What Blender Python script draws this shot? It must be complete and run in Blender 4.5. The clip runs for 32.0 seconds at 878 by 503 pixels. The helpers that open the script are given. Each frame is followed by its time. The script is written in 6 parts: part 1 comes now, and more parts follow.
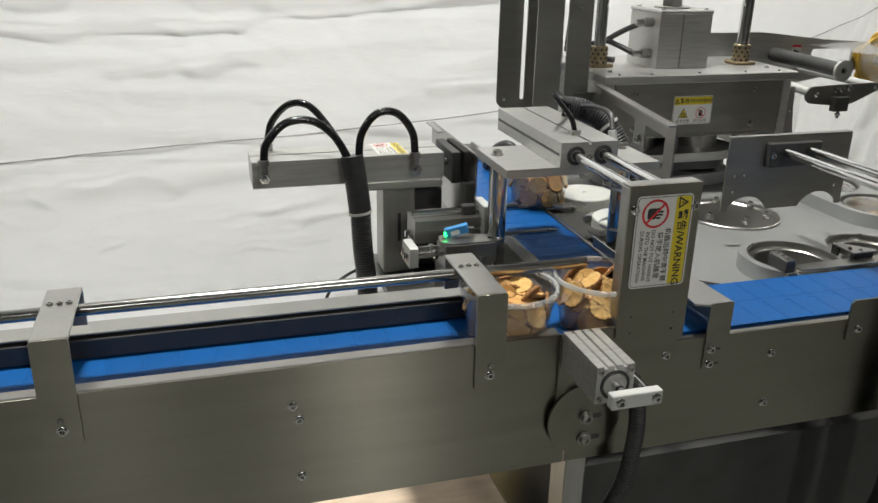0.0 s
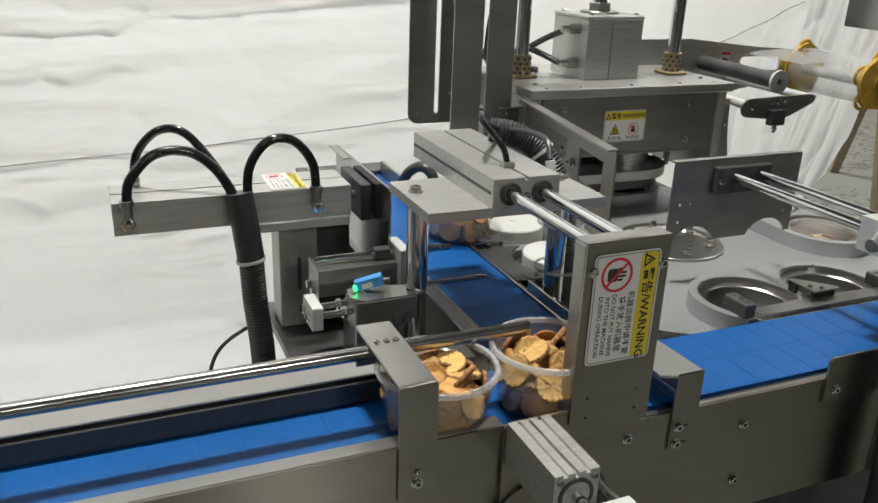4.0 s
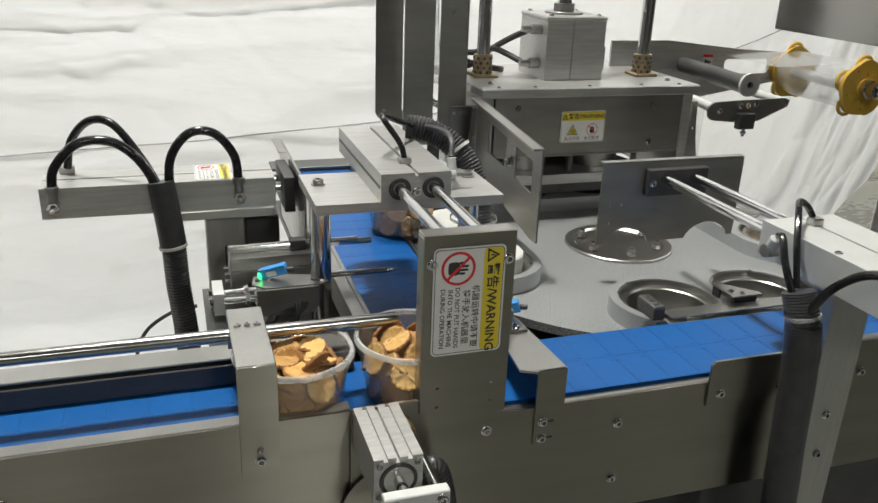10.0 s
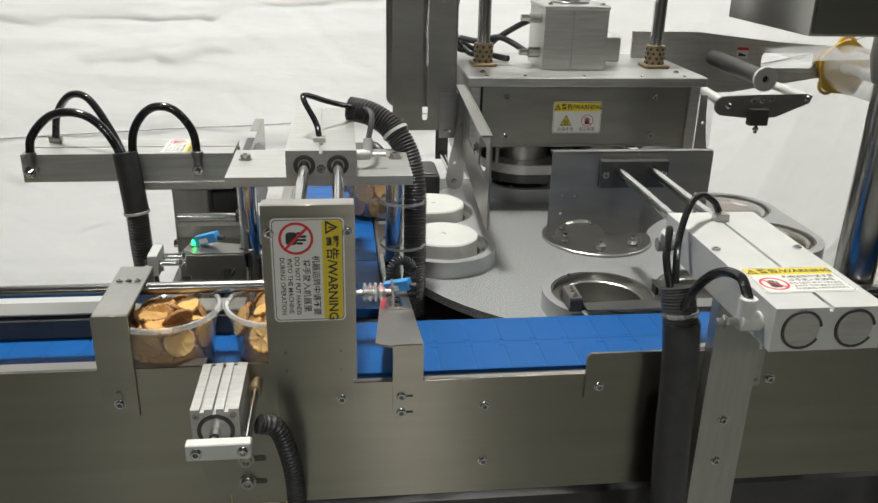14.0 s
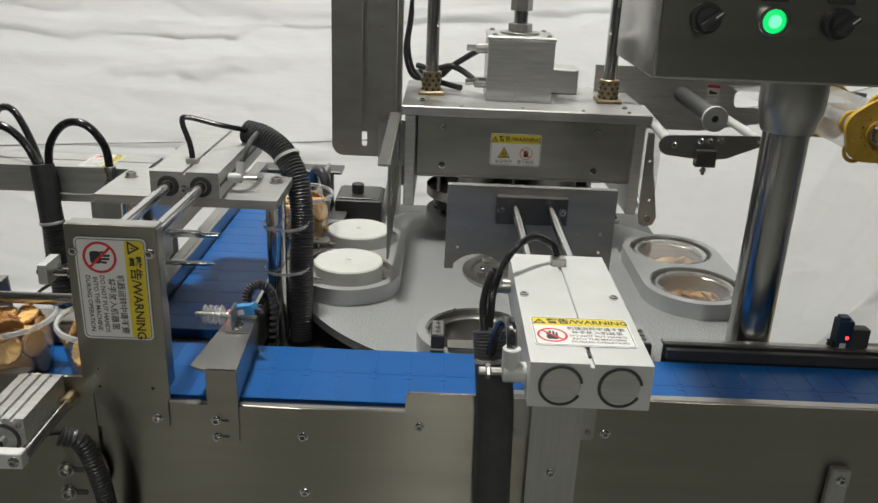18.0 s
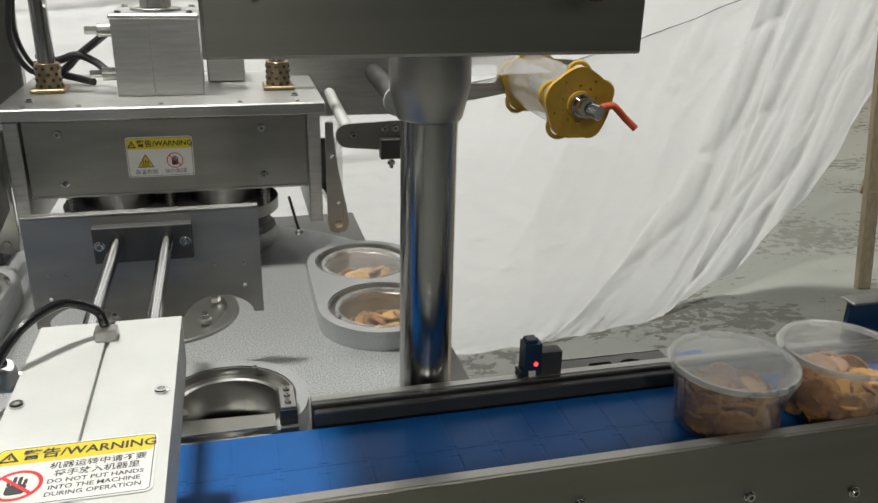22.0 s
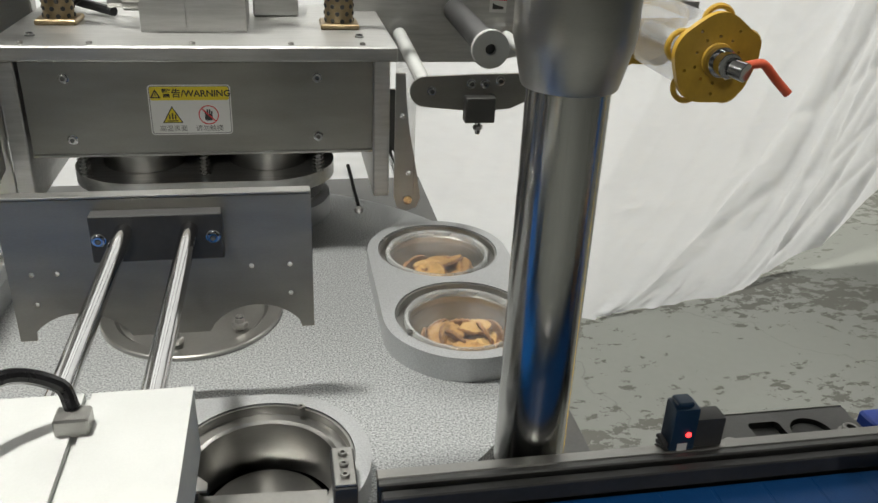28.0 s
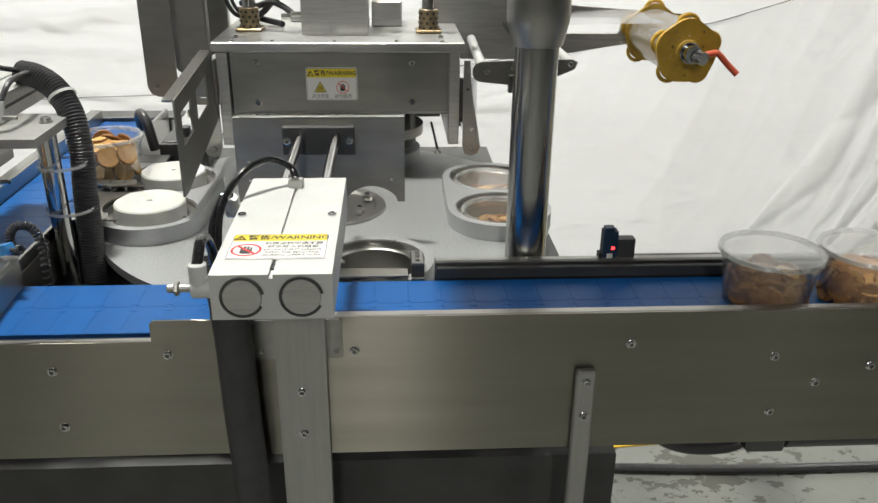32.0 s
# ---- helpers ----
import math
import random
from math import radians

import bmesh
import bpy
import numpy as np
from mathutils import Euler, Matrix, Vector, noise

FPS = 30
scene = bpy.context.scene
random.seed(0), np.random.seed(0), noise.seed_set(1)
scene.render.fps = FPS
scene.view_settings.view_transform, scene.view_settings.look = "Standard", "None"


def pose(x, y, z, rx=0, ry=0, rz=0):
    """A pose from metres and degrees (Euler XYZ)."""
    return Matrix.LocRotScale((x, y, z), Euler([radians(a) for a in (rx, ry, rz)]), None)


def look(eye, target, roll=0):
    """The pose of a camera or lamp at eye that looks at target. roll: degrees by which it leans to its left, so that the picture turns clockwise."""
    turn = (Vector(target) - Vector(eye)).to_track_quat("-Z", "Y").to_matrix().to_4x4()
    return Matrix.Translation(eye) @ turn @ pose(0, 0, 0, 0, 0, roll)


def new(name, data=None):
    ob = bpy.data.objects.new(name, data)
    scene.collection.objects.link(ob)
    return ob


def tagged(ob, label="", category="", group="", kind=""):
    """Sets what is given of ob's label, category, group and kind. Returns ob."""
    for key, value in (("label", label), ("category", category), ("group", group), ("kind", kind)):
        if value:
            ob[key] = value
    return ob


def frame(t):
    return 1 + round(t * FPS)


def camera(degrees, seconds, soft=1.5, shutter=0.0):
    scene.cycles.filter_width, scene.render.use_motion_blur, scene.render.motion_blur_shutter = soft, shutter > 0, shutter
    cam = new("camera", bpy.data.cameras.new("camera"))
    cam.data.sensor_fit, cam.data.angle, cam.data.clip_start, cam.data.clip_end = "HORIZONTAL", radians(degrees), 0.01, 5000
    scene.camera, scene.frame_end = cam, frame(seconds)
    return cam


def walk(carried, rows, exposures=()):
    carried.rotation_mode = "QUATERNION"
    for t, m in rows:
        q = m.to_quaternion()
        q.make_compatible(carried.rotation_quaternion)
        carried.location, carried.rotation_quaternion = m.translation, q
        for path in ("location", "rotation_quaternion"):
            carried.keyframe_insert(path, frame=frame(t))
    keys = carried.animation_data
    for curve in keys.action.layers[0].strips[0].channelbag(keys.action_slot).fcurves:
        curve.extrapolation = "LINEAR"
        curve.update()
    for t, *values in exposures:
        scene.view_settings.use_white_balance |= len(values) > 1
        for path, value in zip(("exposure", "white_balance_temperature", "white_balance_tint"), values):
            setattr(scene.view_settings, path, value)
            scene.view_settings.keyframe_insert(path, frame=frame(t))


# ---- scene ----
cam = camera(56.4, 32.0)
PATH = [
    (0, (-0.002, 0.054, 1.293), (0.531, 1.844, 0.577), 1.1),
    (0.5, (0.028, 0.052, 1.294), (0.558, 1.842, 0.576), 1.8),
    (1, (0.035, 0.065, 1.295), (0.58, 1.848, 0.571), 1.9),
    (1.5, (0.038, 0.119, 1.294), (0.62, 1.889, 0.565), 1.4),
    (2, (0.05, 0.177, 1.294), (0.684, 1.923, 0.552), 1.1),
    (2.5, (0.058, 0.198, 1.293), (0.762, 1.92, 0.56), 1.4),
    (3, (0.052, 0.212, 1.29), (0.783, 1.927, 0.567), 1.7),
    (3.5, (0.049, 0.226, 1.286), (0.801, 1.936, 0.572), 2.0),
    (5.5, (0.077, 0.292, 1.304), (0.78, 2.013, 0.567), 3.1),
    (6, (0.072, 0.278, 1.302), (0.778, 2.002, 0.576), 3.1),
    (6.5, (0.067, 0.267, 1.3), (0.785, 1.99, 0.584), 2.8),
    (7, (0.047, 0.256, 1.301), (0.837, 1.949, 0.587), 2.3),
    (7.5, (0.047, 0.241, 1.3), (0.84, 1.936, 0.593), 2.2),
    (8, (0.098, 0.222, 1.29), (0.822, 1.95, 0.591), 2.0),
    (8.5, (0.141, 0.193, 1.296), (0.778, 1.946, 0.574), 3.0),
    (9, (0.169, 0.175, 1.298), (0.778, 1.935, 0.569), 2.7),
    (9.5, (0.19, 0.163, 1.295), (0.79, 1.929, 0.573), 2.5),
    (10, (0.224, 0.155, 1.298), (0.817, 1.923, 0.573), 2.2),
    (10.5, (0.247, 0.149, 1.297), (0.819, 1.926, 0.578), 2.3),
    (11, (0.258, 0.162, 1.3), (0.838, 1.925, 0.555), 1.3),
    (11.5, (0.289, 0.163, 1.299), (0.864, 1.923, 0.543), 0.2),
    (12, (0.362, 0.123, 1.306), (0.836, 1.905, 0.532), 2.7),
    (12.5, (0.421, 0.097, 1.306), (0.736, 1.919, 0.543), 2.7),
    (13, (0.449, 0.097, 1.297), (0.756, 1.925, 0.546), 3.0),
    (13.5, (0.471, 0.083, 1.293), (0.746, 1.918, 0.546), 2.3),
    (15.5, (0.606, 0.034, 1.321), (0.749, 1.892, 0.596), 1.0),
    (16, (0.657, 0.032, 1.319), (0.797, 1.895, 0.606), 1.9),
    (16.5, (0.687, 0.047, 1.32), (0.834, 1.91, 0.608), 2.7),
    (17, (0.71, 0.063, 1.324), (0.806, 1.926, 0.603), 2.6),
    (17.5, (0.742, 0.07, 1.318), (0.806, 1.936, 0.602), 2.2),
    (18, (0.768, 0.063, 1.313), (0.775, 1.935, 0.61), 2.4),
    (18.5, (0.772, 0.074, 1.32), (0.791, 1.941, 0.604), 2.9),
    (19, (0.787, 0.088, 1.322), (0.82, 1.953, 0.602), 1.7),
    (19.5, (0.783, 0.108, 1.321), (0.926, 1.97, 0.606), 1.8),
    (20, (0.801, 0.143, 1.324), (1.059, 1.996, 0.617), 1.4),
    (20.5, (0.811, 0.173, 1.317), (1.229, 2.001, 0.624), 0.4),
    (21, (0.874, 0.202, 1.298), (1.373, 2.013, 0.612), 0.8),
    (21.5, (0.92, 0.243, 1.289), (1.441, 2.037, 0.575), 1.3),
    (22, (0.989, 0.287, 1.284), (1.456, 2.09, 0.553), 1.3),
    (22.5, (1.05, 0.408, 1.263), (1.568, 2.191, 0.52), 1.0),
    (23, (1.095, 0.496, 1.259), (1.773, 2.218, 0.502), -1.4),
    (23.5, (1.099, 0.532, 1.256), (1.808, 2.234, 0.481), -1.2),
    (24, (1.101, 0.542, 1.265), (1.809, 2.24, 0.481), -0.9),
    (24.5, (1.097, 0.553, 1.263), (1.783, 2.262, 0.484), -1.4),
    (25, (1.094, 0.551, 1.267), (1.755, 2.267, 0.482), -1.4),
    (25.5, (1.087, 0.554, 1.264), (1.737, 2.275, 0.48), -1.2),
    (26, (1.059, 0.558, 1.242), (1.633, 2.301, 0.449), -0.4),
    (26.5, (1.012, 0.557, 1.246), (1.466, 2.293, 0.364), 2.1),
    (28.5, (0.981, 0.475, 1.25), (1.238, 2.265, 0.395), 2.5),
    (29, (0.965, 0.363, 1.254), (1.022, 2.178, 0.414), 3.8),
    (29.5, (0.964, 0.279, 1.267), (0.977, 2.094, 0.426), 4.0),
    (30, (0.953, 0.237, 1.27), (0.951, 2.056, 0.44), 3.6),
    (30.5, (0.939, 0.183, 1.271), (0.951, 2.006, 0.447), 3.6),
    (31, (0.952, 0.123, 1.274), (0.975, 1.946, 0.45), 2.2),
    (31.5, (0.976, 0.068, 1.28), (1.032, 1.896, 0.47), 1.1),
    (32, (0.99, 0.041, 1.288), (1.103, 1.869, 0.486), 0.7),
]
EXPOSURES = [(0.0, -0.16), (3.0, -0.11), (6.0, -0.20), (9.0, -0.08), (13.0, -0.03), (16.0, -0.10), (17.0, -0.16), (18.0, -0.31), (19.0, -0.47), (20.0, -0.54), (21.0, -0.50), (22.0, -0.16), (23.0, -0.04), (26.5, -0.05), (29.0, -0.06), (30.0, 0.03), (32.0, 0.12)]
walk(cam, [(t, look(eye, target, roll)) for t, eye, target, roll in PATH], EXPOSURES)

# ---- world and lamps ----
world = bpy.data.worlds.new("hall_air")
scene.world = world
world.use_nodes = True
world.node_tree.nodes["Background"].inputs[0].default_value = (0.8, 0.9, 1.0, 1)
world.node_tree.nodes["Background"].inputs[1].default_value = 0.09
# first lamp follows the shadows, those at y -3 the steel's bands
# the others are unseen additions that brighten cloth, floor and crate
LAMP_SPOTS = [(0.17, 1.6), (4.4, 1.6), (-4.1, 1.6), (-1.3, 5.4), (1.6, 5.4), (8.4, 4.6), (-0.65, -3.0), (0.88, -3.0), (3.4, -3.0)]
LAMP_HEIGHT = [4.58, 4.58, 4.58, 4.58, 4.58, 4.58, 3.0, 3.0, 3.0]
LAMP_POWER = [215, 44, 50, 140, 540, 145, 18, 64, 5]
for (lx, ly), lz, watt in zip(LAMP_SPOTS, LAMP_HEIGHT, LAMP_POWER):
    data = bpy.data.lights.new("ceiling_lamp_light", "AREA")
    data.shape, data.energy = "RECTANGLE", watt
    data.size, data.size_y = (1.5, 1.0) if ly > 5 else (0.42, 0.26) if lz > 4 else (0.24, 0.9)
    data.color = (1.0, 0.98, 0.915)
    ob = new("ceiling_lamp_light", data)
    ob.matrix_world = pose(lx, ly, lz)


# ---- materials ----
def material(name, colour, rough=0.5, metal=0.0, vary=0.15, scale=30.0, stretch=(1, 1, 1), bump=0.0, bump_scale=200.0,
             rough_vary=0.1, aniso=0.0, tone=None, object_random=0.0, coat=0.0, specular=0.5):
    """A node material with colour variation at two scales, uneven gloss and fine relief."""
    m = bpy.data.materials.new(name)
    m.use_nodes = True
    nt = m.node_tree
    bsdf = nt.nodes["Principled BSDF"]
    bsdf.inputs["Metallic"].default_value = metal
    bsdf.inputs["Coat Weight"].default_value = coat
    bsdf.inputs["Specular IOR Level"].default_value = specular
    geo = nt.nodes.new("ShaderNodeTexCoord")
    mapping = nt.nodes.new("ShaderNodeMapping")
    mapping.inputs["Scale"].default_value = stretch
    nt.links.new(geo.outputs["Object"], mapping.inputs["Vector"])
    big = nt.nodes.new("ShaderNodeTexNoise")
    big.inputs["Scale"].default_value, big.inputs["Detail"].default_value = scale, 5
    fine = nt.nodes.new("ShaderNodeTexNoise")
    fine.inputs["Scale"].default_value, fine.inputs["Detail"].default_value = bump_scale, 3
    for n in (big, fine):
        nt.links.new(mapping.outputs[0], n.inputs["Vector"])
    mix = nt.nodes.new("ShaderNodeMix")
    mix.data_type = "RGBA"
    dark = tone if tone else tuple(c * (1 - vary) for c in colour)
    light = colour if tone else tuple(min(1, c * (1 + vary)) for c in colour)
    mix.inputs["A"].default_value, mix.inputs["B"].default_value = (*dark, 1), (*light, 1)
    add = nt.nodes.new("ShaderNodeMath")
    add.operation = "MULTIPLY_ADD"
    nt.links.new(fine.outputs[0], add.inputs[0])
    add.inputs[1].default_value = 0.35
    nt.links.new(big.outputs[0], add.inputs[2])
    ramp = nt.nodes.new("ShaderNodeMapRange")
    ramp.inputs["From Min"].default_value, ramp.inputs["From Max"].default_value = 0.45, 0.9
    nt.links.new(add.outputs[0], ramp.inputs[0])
    nt.links.new(ramp.outputs[0], mix.inputs["Factor"])
    last = mix.outputs["Result"]
    if object_random:
        info = nt.nodes.new("ShaderNodeObjectInfo")
        hsv = nt.nodes.new("ShaderNodeHueSaturation")
        rng = nt.nodes.new("ShaderNodeMapRange")
        rng.inputs["To Min"].default_value, rng.inputs["To Max"].default_value = 1 - object_random, 1 + object_random
        nt.links.new(info.outputs["Random"], rng.inputs[0])
        nt.links.new(rng.outputs[0], hsv.inputs["Value"])
        nt.links.new(last, hsv.inputs["Color"])
        last = hsv.outputs[0]
    nt.links.new(last, bsdf.inputs["Base Color"])
    rr = nt.nodes.new("ShaderNodeMapRange")
    rr.inputs["To Min"].default_value, rr.inputs["To Max"].default_value = max(0.02, rough - rough_vary), min(1, rough + rough_vary)
    nt.links.new(big.outputs[0], rr.inputs[0])
    nt.links.new(rr.outputs[0], bsdf.inputs["Roughness"])
    if aniso:
        bsdf.inputs["Anisotropic"].default_value = aniso
        bsdf.inputs["Anisotropic Rotation"].default_value = 0.25
        tan = nt.nodes.new("ShaderNodeTangent")
        tan.direction_type, tan.axis = "RADIAL", "Z"
        nt.links.new(tan.outputs[0], bsdf.inputs["Tangent"])
    if bump:
        b = nt.nodes.new("ShaderNodeBump")
        b.inputs["Strength"].default_value, b.inputs["Distance"].default_value = bump, 0.001
        nt.links.new(fine.outputs[0], b.inputs["Height"])
        nt.links.new(b.outputs[0], bsdf.inputs["Normal"])
    return m


def glass_like(name, colour, rough, ior=1.46, transmission=1.0, bump=0.0):
    m = material(name, colour, rough, 0, 0.04, 20, bump=bump, bump_scale=90, rough_vary=0.05)
    b = m.node_tree.nodes["Principled BSDF"]
    b.inputs["Transmission Weight"].default_value = transmission
    b.inputs["IOR"].default_value = ior
    return m


def clear_film(name, tint, gloss, cover):
    """A thin clear plastic: part see-through, part gloss, with no bending of light."""
    m = bpy.data.materials.new(name)
    m.use_nodes = True
    nt = m.node_tree
    nt.nodes.remove(nt.nodes["Principled BSDF"])
    out = nt.nodes["Material Output"]
    clear = nt.nodes.new("ShaderNodeBsdfTransparent")
    clear.inputs[0].default_value = (*tint, 1)
    body = nt.nodes.new("ShaderNodeBsdfDiffuse")
    body.inputs[0].default_value = (0.75, 0.76, 0.76, 1)
    shine = nt.nodes.new("ShaderNodeBsdfGlossy")
    shine.inputs["Roughness"].default_value = 0.12
    tex = nt.nodes.new("ShaderNodeTexNoise")
    tex.inputs["Scale"].default_value, tex.inputs["Detail"].default_value = 35, 4
    coord = nt.nodes.new("ShaderNodeTexCoord")
    nt.links.new(coord.outputs["Object"], tex.inputs["Vector"])
    rng = nt.nodes.new("ShaderNodeMapRange")
    rng.inputs["From Min"].default_value, rng.inputs["From Max"].default_value = 0.3, 0.75
    rng.inputs["To Min"].default_value, rng.inputs["To Max"].default_value = cover * 0.6, cover * 1.4
    nt.links.new(tex.outputs[0], rng.inputs[0])
    first, second = nt.nodes.new("ShaderNodeMixShader"), nt.nodes.new("ShaderNodeMixShader")
    nt.links.new(rng.outputs[0], first.inputs[0])
    nt.links.new(clear.outputs[0], first.inputs[1])
    nt.links.new(body.outputs[0], first.inputs[2])
    facing = nt.nodes.new("ShaderNodeLayerWeight")
    facing.inputs[0].default_value = 0.5
    edge = nt.nodes.new("ShaderNodeMath")
    edge.operation = "POWER"
    edge.inputs[1].default_value = 3.0
    nt.links.new(facing.outputs["Facing"], edge.inputs[0])
    fres = nt.nodes.new("ShaderNodeMath")
    fres.operation = "MULTIPLY_ADD"
    fres.inputs[1].default_value, fres.inputs[2].default_value = gloss, 0.035
    nt.links.new(edge.outputs[0], fres.inputs[0])
    bump = nt.nodes.new("ShaderNodeBump")
    bump.inputs["Strength"].default_value, bump.inputs["Distance"].default_value = 0.3, 0.001
    nt.links.new(tex.outputs[0], bump.inputs["Height"])
    nt.links.new(bump.outputs[0], shine.inputs["Normal"])
    nt.links.new(fres.outputs[0], second.inputs[0])
    nt.links.new(first.outputs[0], second.inputs[1])
    nt.links.new(shine.outputs[0], second.inputs[2])
    nt.links.new(second.outputs[0], out.inputs[0])
    return m


def translucent_cloth(name, *args, **kw):
    """A cloth that lets some light through from behind."""
    m = material(name, *args, **kw)
    nt = m.node_tree
    bsdf, out = nt.nodes["Principled BSDF"], nt.nodes["Material Output"]
    back = nt.nodes.new("ShaderNodeBsdfTranslucent")
    back.inputs[0].default_value = (0.785, 0.795, 0.805, 1)
    mix = nt.nodes.new("ShaderNodeMixShader")
    mix.inputs[0].default_value = 0.40
    nt.links.new(bsdf.outputs[0], mix.inputs[1])
    nt.links.new(back.outputs[0], mix.inputs[2])
    nt.links.new(mix.outputs[0], out.inputs[0])
    return m


def glowing(name, colour, strength):
    m = bpy.data.materials.new(name)
    m.use_nodes = True
    b = m.node_tree.nodes["Principled BSDF"]
    b.inputs["Base Color"].default_value = (*colour, 1)
    b.inputs["Emission Color"].default_value = (*colour, 1)
    b.inputs["Emission Strength"].default_value = strength
    return m


STEEL = material("brushed_steel", (0.315, 0.30, 0.258), 0.30, 1, 0.07, 6, (0.6, 8, 8), 0.05, 260, 0.03, aniso=1.0)
STEEL_BOX = material("dark_brushed_steel_front", (0.25, 0.246, 0.222), 0.33, 1, 0.07, 6, (0.6, 8, 8), 0.05, 260, 0.03, aniso=0.6)
STEEL_FLAT = material("rolled_steel", (0.40, 0.395, 0.375), 0.33, 1, 0.08, 14, (1, 1, 4), 0.05, 300, 0.08)
STEEL_DARK = material("dark_rolled_steel", (0.155, 0.155, 0.15), 0.42, 1, 0.12, 12, (1, 1, 3), 0.05, 300, 0.1)
STEEL_MIRROR = material("polished_steel_sheet", (0.38, 0.375, 0.36), 0.20, 1, 0.05, 14, (1, 1, 4), 0.03, 300, 0.05)
STEEL_DULL = material("dull_steel_plate", (0.30, 0.295, 0.272), 0.44, 1, 0.10, 14, (1, 1, 4), 0.05, 300, 0.08)
STEEL_PLATE = material("fine_brushed_plate", (0.40, 0.385, 0.345), 0.43, 1, 0.10, 14, (1, 1, 4), 0.05, 300, 0.08)
CHROME = material("polished_rod", (0.62, 0.62, 0.62), 0.10, 1, 0.04, 20, (1, 1, 1), 0, 200, 0.04)
DARK_CHROME = material("hard_chromed_column", (0.42, 0.42, 0.41), 0.15, 1, 0.05, 20, (1, 1, 1), 0, 200, 0.03, aniso=0.85)
ALU = material("brushed_aluminium", (0.50, 0.50, 0.485), 0.42, 0.8, 0.13, 34, (0.5, 6, 6), 0.10, 240, 0.09)
ALU_POST = material("lengthwise_brushed_aluminium", (0.41, 0.41, 0.39), 0.42, 0.8, 0.08, 30, (5, 5, 0.4), 0.08, 240, 0.07)
ALU_PALE = material("pale_anodised_aluminium", (0.565, 0.575, 0.56), 0.50, 0.35, 0.05, 30, (1, 1, 1), 0.06, 900, 0.05)
ALU_GRAIN = material("grained_aluminium_plate", (0.44, 0.45, 0.455), 0.46, 0.75, 0.13, 700, (1, 1, 1), 0.14, 900, 0.08)
TABLE_PLATE = material("fine_grained_turntable_plate", (0.40, 0.412, 0.412), 0.42, 0.65, 0.52, 600, (1, 1, 1), 0.15, 600, 0.20)
IRON = material("black_painted_steel", (0.044, 0.044, 0.044), 0.44, 0, 0.25, 20, (1, 1, 1), 0.1, 200, 0.1)
CAST = material("dark_tooling_steel", (0.085, 0.085, 0.085), 0.4, 0.8, 0.2, 25, (1, 1, 1), 0.1, 200, 0.1)
RUBBER = material("black_hose_plastic", (0.040, 0.040, 0.043), 0.38, 0, 0.25, 60, (1, 1, 1), 0.12, 400, 0.1)
HOSE_GLOSS = material("glossy_black_hose", (0.014, 0.014, 0.015), 0.17, 0, 0.25, 60, (1, 1, 1), 0.06, 300, 0.06)
BELT = material("blue_belt_plastic", (0.004, 0.082, 0.285), 0.42, 0, 0.10, 45, (1, 1, 1), 0.12, 500, 0.08, object_random=0.05, specular=0.3)
BELT_EDGE = material("dark_blue_belt_joint", (0.004, 0.066, 0.235), 0.5, 0, 0.15, 45)
# faint streaks in the cloth's colour stand in for fold shading
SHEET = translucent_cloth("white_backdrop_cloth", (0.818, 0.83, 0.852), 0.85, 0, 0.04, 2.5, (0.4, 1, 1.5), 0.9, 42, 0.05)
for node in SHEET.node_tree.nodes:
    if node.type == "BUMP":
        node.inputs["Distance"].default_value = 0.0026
SHEET_SEAM = material("cloth_seam_thread", (0.40, 0.39, 0.39), 0.9, 0, 0.2, 60)
NYLON = material("milk_white_nylon", (0.56, 0.57, 0.545), 0.42, 0, 0.05, 30, (1, 1, 1), 0.08, 150)
NYLON.node_tree.nodes["Principled BSDF"].inputs["Subsurface Weight"].default_value = 0.6
NYLON.node_tree.nodes["Principled BSDF"].inputs["Subsurface Radius"].default_value = (0.02, 0.02, 0.015)
WHITE_PLASTIC = material("white_fitting_plastic", (0.50, 0.51, 0.50), 0.4, 0, 0.06, 60)
YELLOW = material("yellow_flange_plastic", (0.50, 0.31, 0.035), 0.42, 0, 0.12, 40, (1, 1, 1), 0.1, 200)
RED = material("red_lever_plastic", (0.55, 0.09, 0.04), 0.4, 0, 0.15, 40)
MAROON = material("dark_red_button_plastic", (0.10, 0.022, 0.024), 0.5, 0, 0.15, 40)
STICKER = material("white_label_film", (0.70, 0.70, 0.68), 0.35, 0, 0.03, 30)
STICKER_YELLOW = material("yellow_label_film", (0.70, 0.56, 0.035), 0.35, 0, 0.05, 30)
INK = material("black_label_ink", (0.03, 0.03, 0.03), 0.5, 0, 0.1, 60)
INK_GREY = material("grey_label_ink", (0.13, 0.13, 0.13), 0.5, 0, 0.1, 60)
INK_RED = material("red_label_ink", (0.62, 0.03, 0.04), 0.5, 0, 0.1, 60)
BLUE_PLASTIC = material("light_blue_sensor_plastic", (0.05, 0.27, 0.62), 0.4, 0, 0.12, 60)
DARK_BLUE = material("dark_blue_sensor_plastic", (0.012, 0.035, 0.07), 0.4, 0, 0.15, 60)
DEEP_BLUE = material("blue_valve_plastic", (0.02, 0.06, 0.33), 0.4, 0, 0.15, 60)
BISCUIT = material("baked_biscuit_top", (0.55, 0.325, 0.105), 0.75, 0, 0.2, 120, (1, 1, 1), 0.6, 420, 0.05, tone=(0.36, 0.165, 0.042), object_random=0.30)
BISCUIT_PALE = material("pale_baked_biscuit_top", (0.62, 0.41, 0.155), 0.75, 0, 0.2, 110, (1, 1, 1), 0.6, 420, 0.05, tone=(0.60, 0.34, 0.10), object_random=0.2)
